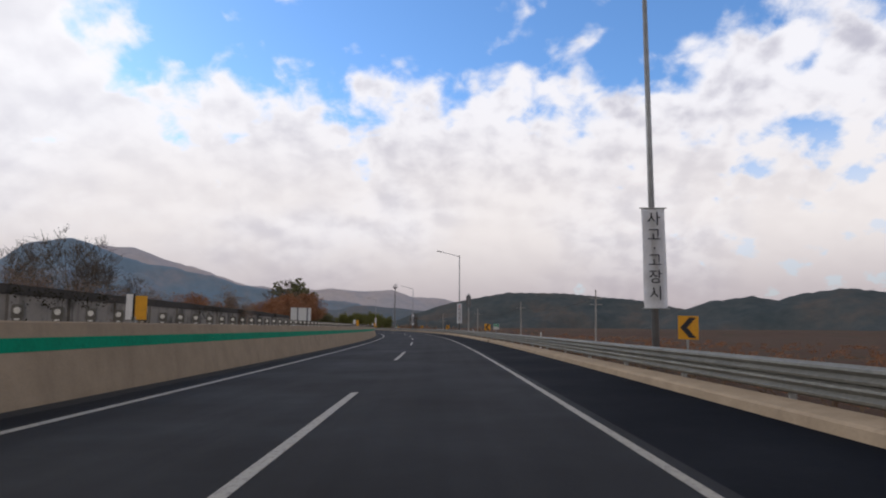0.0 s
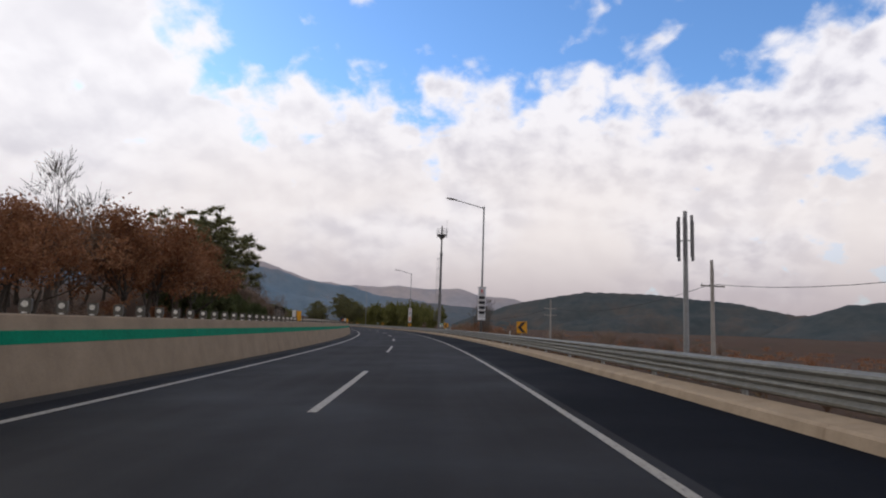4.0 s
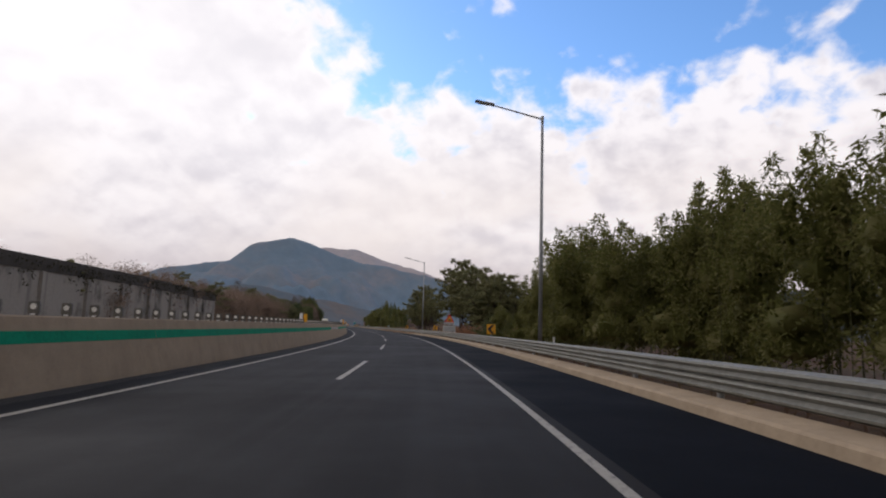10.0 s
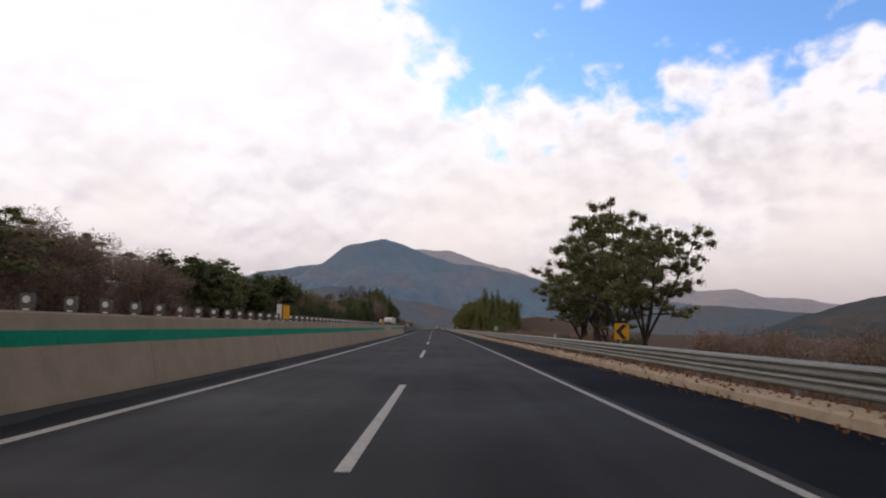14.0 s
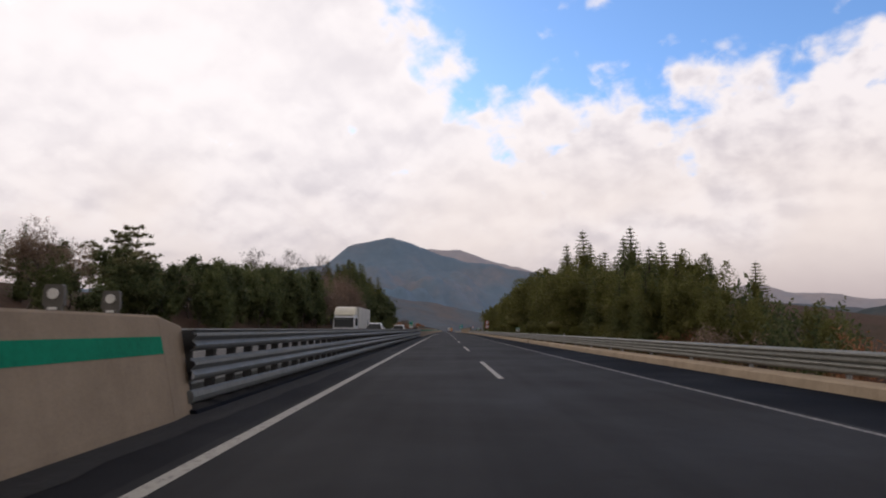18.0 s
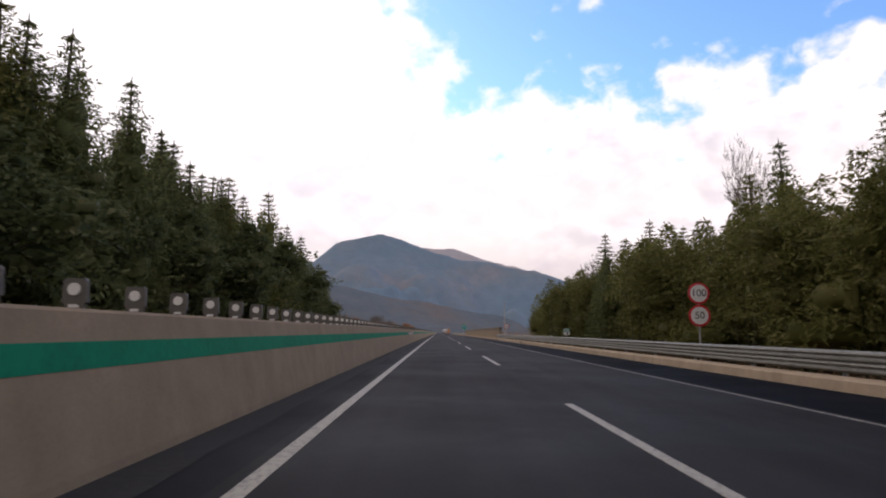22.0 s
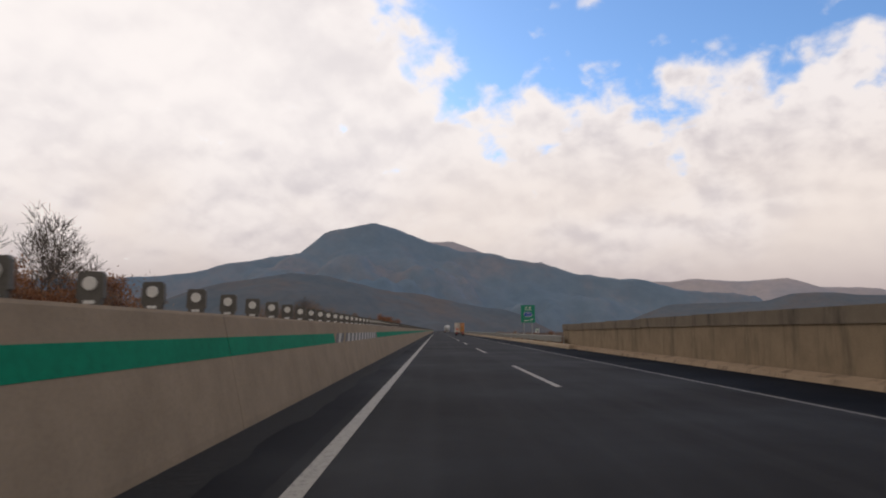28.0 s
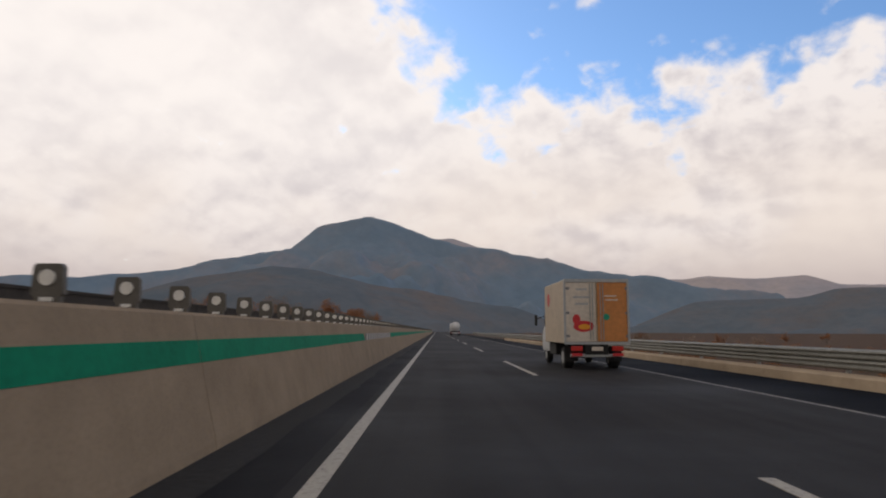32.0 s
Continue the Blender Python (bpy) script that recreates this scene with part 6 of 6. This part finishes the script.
for q in ((666, -19, 15.5, 0, 0.55), (668, -20, 13.0, 2, 0.55), (691.5, -15, 9.6, 1, 0.7), (735, -18, 4.2, 1), (740, -17.5, 4.4, 2), (BT[0], BT[1], 6.2, 1), (BT[0] + 1.2, BT[1] - 1.6, 4.9, 2)):
    plant("bare", *q)
wood(["drybush", "thicket"], 706, 838, -12, -30, [(706, 1.6), (838, 1.9)], 26)
wood(["drybush"], 838, 1060, -10, -34, [(838, 0.6), (1060, 1.0)], 18)
wood(["bush", "dark"], 870, 880, -14.5, -18, [(870, 1.9), (880, 2.3)], 6)
wood(["drybush", "drybush", "rust"], 860, 1250, -30, -110, [(860, 0.4), (1250, 1.6)], 26)
wood(["drybush"], 0, 250, -11, -46, [(0, -0.6), (250, -0.2)], 16)
wood(["brown", "drybush", "drybush"], 206, 230, -13, -20, [(206, 0.8), (213, 2.6), (222, 2.4), (230, 1.0)], 18)
wood(["thicket"], 200, 262, -24, -50, [(200, 0.4), (225, 1.2), (262, 2.5)], 14)
for q in ((463.5, -14.8, 8.2, 1, 1.0), (460, -16.5, 6.5, 0, 1.2), (374.8, -15.6, 5.6, 0, 1.3)):
    plant("pine", *q)
for kind, (protos, _) in KIND.items():
    for ob in protos:
        for c in list(ob.children):
            bpy.data.objects.remove(c)
        bpy.data.objects.remove(ob)

M_IVY = leaves("creeper_leaves", (0.035, 0.034, 0.022), (0.05, 0.046, 0.028), (0.07, 0.058, 0.036))
v, f = blades(np.random.default_rng(8), IVY, 2, 0.16, 0.16, 0.09, 0.8)
tagged(new("creeper", mesh_of("creeper", v, f, M_IVY)), "dark creepers hanging over the weathered wall", "creeper", kind="stuff")

# fallen leaves along the kerb under the pines
rng = np.random.default_rng(31)
ls, ld = rng.uniform(395, 470, 5200), -6.26 + 0.95 * rng.random(5200) ** 2.2
v, f = blades(rng, road_points(ls, ld, np.where(ld > -5.68, 0.012, 0.158)), 1, 0.02, 0.09, 0.05, 0.0, 0.2)
M_LITTER = leaves("fallen_leaves", (0.20, 0.075, 0.03), (0.30, 0.13, 0.05), (0.36, 0.19, 0.09))
tagged(new("fallen_leaves", mesh_of("fallen_leaves", v, f, M_LITTER)), "orange-brown fallen leaves along the kerb", "leaves", kind="stuff")

# low scrub on the fields
rng = np.random.default_rng(12)
cs, cd = np.concatenate([rng.uniform(0, 262, 900), rng.uniform(838, 1150, 700)]), -9.5 - 75 * rng.random(1600) ** 1.6
cz = np.array([ground_z(a, b) for a, b in zip(cs, cd)])
v, f = blades(rng, road_points(cs, cd, cz + 0.05), 46, 0.85, 0.34, 0.10, -0.8, 0.45)
tagged(new("field_scrub", mesh_of("field_scrub", v, f, M_RUST)), "reddish-brown withered scrub over the fields", "scrub", kind="stuff")

# dry grass along both verges
rng = np.random.default_rng(5)
gs, gd = [], []
for s0, s1, d0, d1, n in ((-20, 716, -6.5, -9.5, 12000), (838, 1000, -6.9, -9.5, 2200), (0, 260, -9.5, -24, 6500), (700, 1000, -9.5, -22, 4000), (360, 545, -9.5, -16, 3000)):
    gs.append(rng.uniform(s0, s1, n))
    gd.append(rng.uniform(d1, d0, n))
gs, gd = np.concatenate(gs), np.concatenate(gd)
gz = np.array([ground_z(a, b) for a, b in zip(gs, gd)]) - 0.06
v, f = blades(rng, road_points(gs, gd, gz), 1, 0.05, 0.42, 0.05, -1.6)
M_GRASS = leaves("dry_grass", (0.13, 0.075, 0.045), (0.20, 0.125, 0.075), (0.26, 0.19, 0.11))
tagged(new("dry_grass", mesh_of("dry_grass", v, f, M_GRASS)), "dry brown winter grass along the verge", "grass", kind="stuff")

# ---- vehicles ----


def wheel(t, x, y, r=0.34, w=0.22, parent=None):
    bm = rod((x - w / 2, y, r), (x + w / 2, y, r), r, sides=24)
    es = [e for e in bm.edges if len(e.link_faces) == 2 and abs(e.calc_face_angle(0)) > 1.2]
    bmesh.ops.bevel(bm, geom=es, offset=0.035, segments=2, affect="EDGES")
    tyre = part("wheel", bm, M_RUBBER, t, "black tyre")
    out = w / 2 + 0.003
    bm = rod((x - out, y, r), (x + out, y, r), r * 0.58, sides=18)
    part("rim", bm, M_STEEL, tyre, "steel rim")


def shell(sections):
    """A body from cross sections along y: (y, half width low, half width high, z low, z high)."""
    bm = bmesh.new()
    rings = []
    for y, a, b, z0, z1 in sections:
        m = z0 + (z1 - z0) * 0.55
        pts = [(-a * 0.96, z0), (-a, z0 + 0.1), (-a, m), (-b, z1 - 0.06), (-b * 0.9, z1), (b * 0.9, z1), (b, z1 - 0.06), (a, m), (a, z0 + 0.1), (a * 0.96, z0)]
        rings.append([bm.verts.new((x, y, z)) for x, z in pts])
    for p, q in zip(rings[:-1], rings[1:]):
        for i in range(len(p)):
            bm.faces.new((p[i], p[(i + 1) % len(p)], q[(i + 1) % len(p)], q[i]))
    bm.faces.new(rings[0][::-1])
    bm.faces.new(rings[-1])
    return bm


# box lorry ahead
t = thing("box_lorry", "small box lorry with one white and one orange rear door", "lorry")
W = 1.0
part("cargo_box", box(-W, W, 0.06, 3.5, 0.78, 2.72, 0.02), M_CARGO, t, "dull white cargo box")
part("rear_frame", (lambda bm: (box(-W, W, 0.0, 0.07, 2.64, 2.74, bm=bm), box(-W, W, 0.0, 0.07, 0.75, 0.83, bm=bm), box(-W, -W + 0.06, 0.0, 0.07, 0.83, 2.64, bm=bm), box(W - 0.06, W, 0.0, 0.07, 0.83, 2.64, bm=bm), bm)[-1])(bmesh.new()), M_GREYSIGN, t)
dl_ = part("rear_door", box(-W + 0.065, -0.03, 0.015, 0.055, 0.84, 2.63, 0.006), M_CARGOW, t, "white rear door with a red picture")
dr_ = part("rear_door", box(0.03, W - 0.065, 0.015, 0.055, 0.84, 2.63, 0.006), M_CARGOO, t, "orange rear door")
for d_, x in ((dl_, -0.12), (dl_, -0.20), (dr_, 0.12), (dr_, 0.20)):
    part("lock_bar", rod((x, 0.0, 0.88), (x, 0.0, 2.60), 0.014, sides=6), M_STEEL, d_)
for d_, x in ((dl_, -W + 0.09), (dr_, W - 0.09)):
    for z in (1.0, 1.7, 2.45):
        part("hinge", box(x - 0.03, x + 0.08 if x < 0 else x + 0.03, -0.005, 0.014, z - 0.04, z + 0.04), M_TOWER, d_)
bm = bmesh.new()
bmesh.ops.create_cone(bm, cap_ends=True, segments=20, radius1=1, radius2=1, depth=0.006, matrix=Matrix.Translation((-0.40, 0.009, 1.30)) @ Euler((radians(90), 0, 0)).to_matrix().to_4x4() @ Matrix.Diagonal((0.32, 0.17, 1, 1)))
bmesh.ops.create_cone(bm, cap_ends=True, segments=14, radius1=1, radius2=1, depth=0.006, matrix=Matrix.Translation((-0.62, 0.008, 1.50)) @ Euler((radians(90), 0, 0)).to_matrix().to_4x4() @ Matrix.Diagonal((0.12, 0.16, 1, 1)))
part("picture", bm, M_RED, dl_, "red and yellow picture")
bm = bmesh.new()
bmesh.ops.create_cone(bm, cap_ends=True, segments=18, radius1=1, radius2=1, depth=0.004, matrix=Matrix.Translation((-0.38, 0.003, 1.28)) @ Euler((radians(90), 0, 0)).to_matrix().to_4x4() @ Matrix.Diagonal((0.19, 0.08, 1, 1)))
part("picture", bm, M_ORANGE, dl_)
bm = bmesh.new()
for z, w in ((2.42, 0.16), (2.18, 0.26), (1.98, 0.20)):
    box(-0.45 - w, -0.45 + w, 0.006, 0.012, z - 0.03, z + 0.03, bm=bm)
part("bar", bm, M_GREYSIGN, dl_)
bm = box(0.25, 0.62, 0.006, 0.012, 2.20, 2.24)
box(0.28, 0.66, 0.006, 0.012, 2.08, 2.12, bm=bm)
part("bar", bm, M_CARGOW, dr_)
part("patch", disc(0.10, 1.58, 0.006, 0.012, 16, 0.30), M_SIGNGREEN, dr_, "pale green round patch")
bm = bmesh.new()
bmesh.ops.create_cone(bm, cap_ends=True, segments=20, radius1=0.22, radius2=0.22, depth=0.008, matrix=Matrix.Translation((-W - 0.004, 2.7, 2.2)) @ Euler((0, radians(90), 0)).to_matrix().to_4x4())
part("side_badge", bm, M_RED, t, "round red badge")
# added black block: hides the cab's bright back, stands for the underside's shade
part("toolbox", box(-0.84, 0.84, 2.3, 3.58, 0.36, 0.77, 0.03), M_RUBBER, t, "added black block for the shaded underside of the cargo box")
part("chassis", box(-0.35, 0.35, 0.1, 5.2, 0.42, 0.76), M_RUBBER, t)
part("tail_bumper", box(-0.80, 0.80, 0.10, 0.20, 0.36, 0.46, 0.02), M_STEEL, t)
for x in (-0.62, 0.62):
    part("tail_lamp", box(x - 0.17, x + 0.17, 0.0, 0.10, 0.55, 0.70, 0.015), M_LAMP, t, "red tail lamp")
    part("reflector_board", box(x - 0.16, x + 0.16, 0.0, 0.02, 0.40, 0.49), M_RED, t, "red reflector board")
part("plate", box(-0.17, 0.17, 0.01, 0.03, 0.56, 0.68), M_CARGOW, t, "pale number plate")
part("mud_flap", box(-0.88, -0.48, 0.55, 0.57, 0.22, 0.7), M_RUBBER, t)
part("mud_flap", box(0.48, 0.88, 0.55, 0.57, 0.22, 0.7), M_RUBBER, t)
part("cab", shell([(3.62, 0.84, 0.74, 0.45, 1.98), (4.5, 0.85, 0.72, 0.42, 2.02), (5.0, 0.84, 0.66, 0.42, 1.75), (5.25, 0.82, 0.6, 0.45, 1.1)]), M_CAR, t, "white cab")
part("side_window", box(-0.84, -0.78, 3.85, 4.6, 1.25, 1.8, 0.02), M_GLASS, t, "dark side window")
part("mirror", box(-1.18, -1.08, 4.75, 4.82, 1.35, 1.75, 0.03), M_RUBBER, t)
part("mirror_arm", rod((-0.8, 4.75, 1.7), (-1.12, 4.78, 1.6), 0.015, sides=6), M_RUBBER, t)
for y in (1.0, 4.4):
    for x in (-0.72, 0.72):
        wheel(t, x, y, 0.33, 0.30 if y < 2 else 0.2)
t.matrix_world = at(927.6, -2.27, 0.0)

# oncoming pickup and van
PICK = [(0.0, 0.80, 0.72, 0.45, 0.90), (0.25, 0.88, 0.82, 0.32, 1.02), (1.25, 0.92, 0.88, 0.30, 1.12), (1.9, 0.92, 0.66, 0.30, 1.72), (2.6, 0.92, 0.68, 0.30, 1.80), (3.5, 0.92, 0.68, 0.30, 1.76), (3.75, 0.92, 0.85, 0.30, 1.16), (5.1, 0.92, 0.88, 0.32, 1.14), (5.2, 0.88, 0.82, 0.42, 1.05)]


def pickup(name, label, s, d, van=False):
    t = thing(name, label, "van" if van else "pickup truck")
    sec = PICK if not van else PICK[:5] + [(4.6, 0.92, 0.70, 0.30, 1.80), (5.0, 0.90, 0.68, 0.32, 1.68), (5.1, 0.88, 0.74, 0.42, 1.2)]
    part("body", shell(sec), M_CAR, t, smooth=False)
    bm = bmesh.new()
    vs = [bm.verts.new(v) for v in ((-0.80, 1.27, 1.14), (0.80, 1.27, 1.14), (0.60, 1.86, 1.68), (-0.60, 1.86, 1.68))]
    bm.faces.new(vs)
    bmesh.ops.solidify(bm, geom=bm.faces[:], thickness=0.03)
    bmesh.ops.translate(bm, vec=(0, -0.02, 0.02), verts=bm.verts)
    part("windscreen", bm, M_GLASS, t, "dark windscreen")
    for sx in (-1, 1):
        for y0, y1 in (((2.0, 2.62), (2.72, 3.35)) if not van else ((2.0, 2.7), (2.8, 3.6), (3.7, 4.5))):
            bm = bmesh.new()
            vs = [bm.verts.new(v) for v in ((sx * 0.925, y0 - 0.1, 1.16), (sx * 0.925, y1, 1.16), (sx * 0.74, y1, 1.64), (sx * 0.74, y0 + 0.12, 1.64))]
            bm.faces.new(vs)
            bmesh.ops.solidify(bm, geom=bm.faces[:], thickness=0.02)
            bmesh.ops.translate(bm, vec=(sx * 0.012, 0, 0), verts=bm.verts)
            part("side_window", bm, M_GLASS, t, "dark side window")
        part("mirror", box(sx * 1.0 - 0.09, sx * 1.0 + 0.09, 1.75, 1.88, 1.12, 1.34, 0.03), M_CAR, t)
        part("headlight", box(sx * 0.66 - 0.16, sx * 0.66 + 0.16, 0.08, 0.2, 0.74, 0.90, 0.02), M_DISC, t, "clear headlight")
        for y in (0.95, 4.15):
            wheel(t, sx * 0.80, y, 0.36, 0.24)
    part("grille", box(-0.45, 0.45, 0.10, 0.22, 0.55, 0.88, 0.02), M_RUBBER, t)
    part("bumper", box(-0.88, 0.88, 0.02, 0.24, 0.36, 0.54, 0.04), M_GREYSIGN, t)
    t.matrix_world = at(s, d)
    return t


pickup("pickup_truck", "white double-cab pickup truck in the oncoming lane", 575.35, 8.55)
pickup("van", "white van in the oncoming lane", 608.5, 8.4, True)

# oncoming articulated lorry
M_CREAM = plain("cab_cream", (0.80, 0.76, 0.62), 0.4, 0, 0.12, 1.0)
M_REDDISH = plain("dull_red_rail", (0.30, 0.16, 0.14), 0.6, 0, 0.3, 1.0)
t = thing("articulated_lorry", "white articulated lorry with a long box trailer in the oncoming lane", "lorry")
part("trailer_box", box(-1.22, 1.22, 4.3, 15.3, 1.15, 3.62, 0.03), M_TRAILER, t, "long dusty white trailer box")
part("trailer_skirt", box(-1.2, 1.2, 6.5, 13.0, 0.65, 1.12, 0.02), M_GREYSIGN, t)
part("red_band", box(-1.235, -1.222, 12.3, 15.1, 1.42, 1.62), M_RED, t, "red band")
part("red_band", box(1.222, 1.235, 12.3, 15.1, 1.42, 1.62), M_RED, t, "red band")
bm = box(1.222, 1.232, 12.6, 13.0, 1.8, 2.3)
box(1.222, 1.232, 13.2, 14.8, 1.85, 2.0, bm=bm)
part("bar", bm, M_TOWER, t)
for x in (-1.225, 1.225):
    part("side_rail", box(x - 0.012, x + 0.012, 4.4, 15.2, 1.16, 1.26), M_REDDISH, t, "dull red side rail")
part("rear_frame", box(-1.24, 1.24, 15.28, 15.36, 1.1, 3.64), M_GREYSIGN, t)
part("cab", shell([(1.6, 1.12, 1.02, 0.5, 2.2), (1.75, 1.2, 1.1, 0.42, 2.55), (2.7, 1.22, 1.12, 0.42, 2.72), (3.8, 1.22, 1.15, 0.45, 2.75)]), M_CAR, t, "white cab")
bm = bmesh.new()
prof = [(1.85, 2.62), (2.1, 3.1), (2.7, 3.48), (3.85, 3.62), (3.85, 2.66)]
f = bm.faces.new([bm.verts.new((-1.14, y, z)) for y, z in prof])
r = bmesh.ops.extrude_face_region(bm, geom=[f])
bmesh.ops.translate(bm, vec=(2.28, 0, 0), verts=[v for v in r["geom"] if isinstance(v, bmesh.types.BMVert)])
bmesh.ops.bevel(bm, geom=bm.edges[:], offset=0.10, segments=3, affect="EDGES")
part("wind_deflector", bm, M_CREAM, t, "cream roof deflector")
part("windscreen", box(-1.02, 1.02, 1.56, 1.68, 1.35, 2.2, 0.02), M_GLASS, t, "dark windscreen")
part("sun_visor", box(-1.08, 1.08, 1.50, 1.62, 2.24, 2.38, 0.03), M_RUBBER, t, "dark sun visor")
for x in (-1.215, 1.215):
    part("side_window", box(x - 0.03, x + 0.03, 1.98, 2.75, 1.45, 2.35, 0.01), M_GLASS, t)
    part("side_window", box(x - 0.03, x + 0.03, 3.05, 3.45, 1.5, 2.25, 0.01), M_GLASS, t)
# a black block fills the open gap in place of its shade
part("gap_cover", box(-1.05, 1.05, 3.86, 4.28, 1.1, 3.5), M_RUBBER, t, "black block standing in for the shaded gap behind the cab")
part("grille", box(-0.8, 0.8, 1.57, 1.63, 0.6, 1.2, 0.01), M_RUBBER, t)
part("chassis", box(-0.45, 0.45, 1.0, 15.2, 0.62, 1.14), M_RUBBER, t)
for x in (-1.35, 1.35):
    part("mirror", box(x - 0.1, x + 0.1, 1.45, 1.55, 1.6, 2.3, 0.03), M_RUBBER, t)
for y in (2.6, 6.2, 12.4, 13.7):
    for x in (-0.98, 0.98):
        wheel(t, x, y, 0.5, 0.42)
t.matrix_world = at(578.1, 12.1)

# tanker far ahead
t = thing("tanker", "white tanker lorry seen from behind far ahead", "lorry")
bm = rod((0, 0.0, 2.25), (0, 9, 2.25), 1.15, sides=24)
bmesh.ops.bevel(bm, geom=[e for e in bm.edges if len(e.link_faces) == 2 and e.calc_face_angle(0) > 1.2], offset=0.18, segments=3, affect="EDGES")
part("tank", bm, M_CAR, t, smooth=True)
part("chassis", box(-1.1, 1.1, 0.1, 11, 0.6, 1.1), M_RUBBER, t)
part("rear_bumper", box(-1.15, 1.15, -0.1, 0.1, 0.5, 0.75), M_WHITE, t)
for x in (-0.9, 0.9):
    part("tail_lamp", box(x - 0.16, x + 0.16, -0.14, -0.1, 0.55, 0.72), M_LAMP, t)
part("cab", box(-1.2, 1.2, 9.6, 11.8, 0.6, 3.0, 0.1), M_CAR, t)
for y in (0.9, 2.3, 8.6, 10.8):
    for x in (-0.95, 0.95):
        wheel(t, x, y, 0.5, 0.42)
t.matrix_world = at(1072, -2.1)
for i, s in enumerate((1010, 1130)):
    pickup("pickup_truck" if i else "van", "white vehicle far off on the oncoming road", s, 8.6, not i)
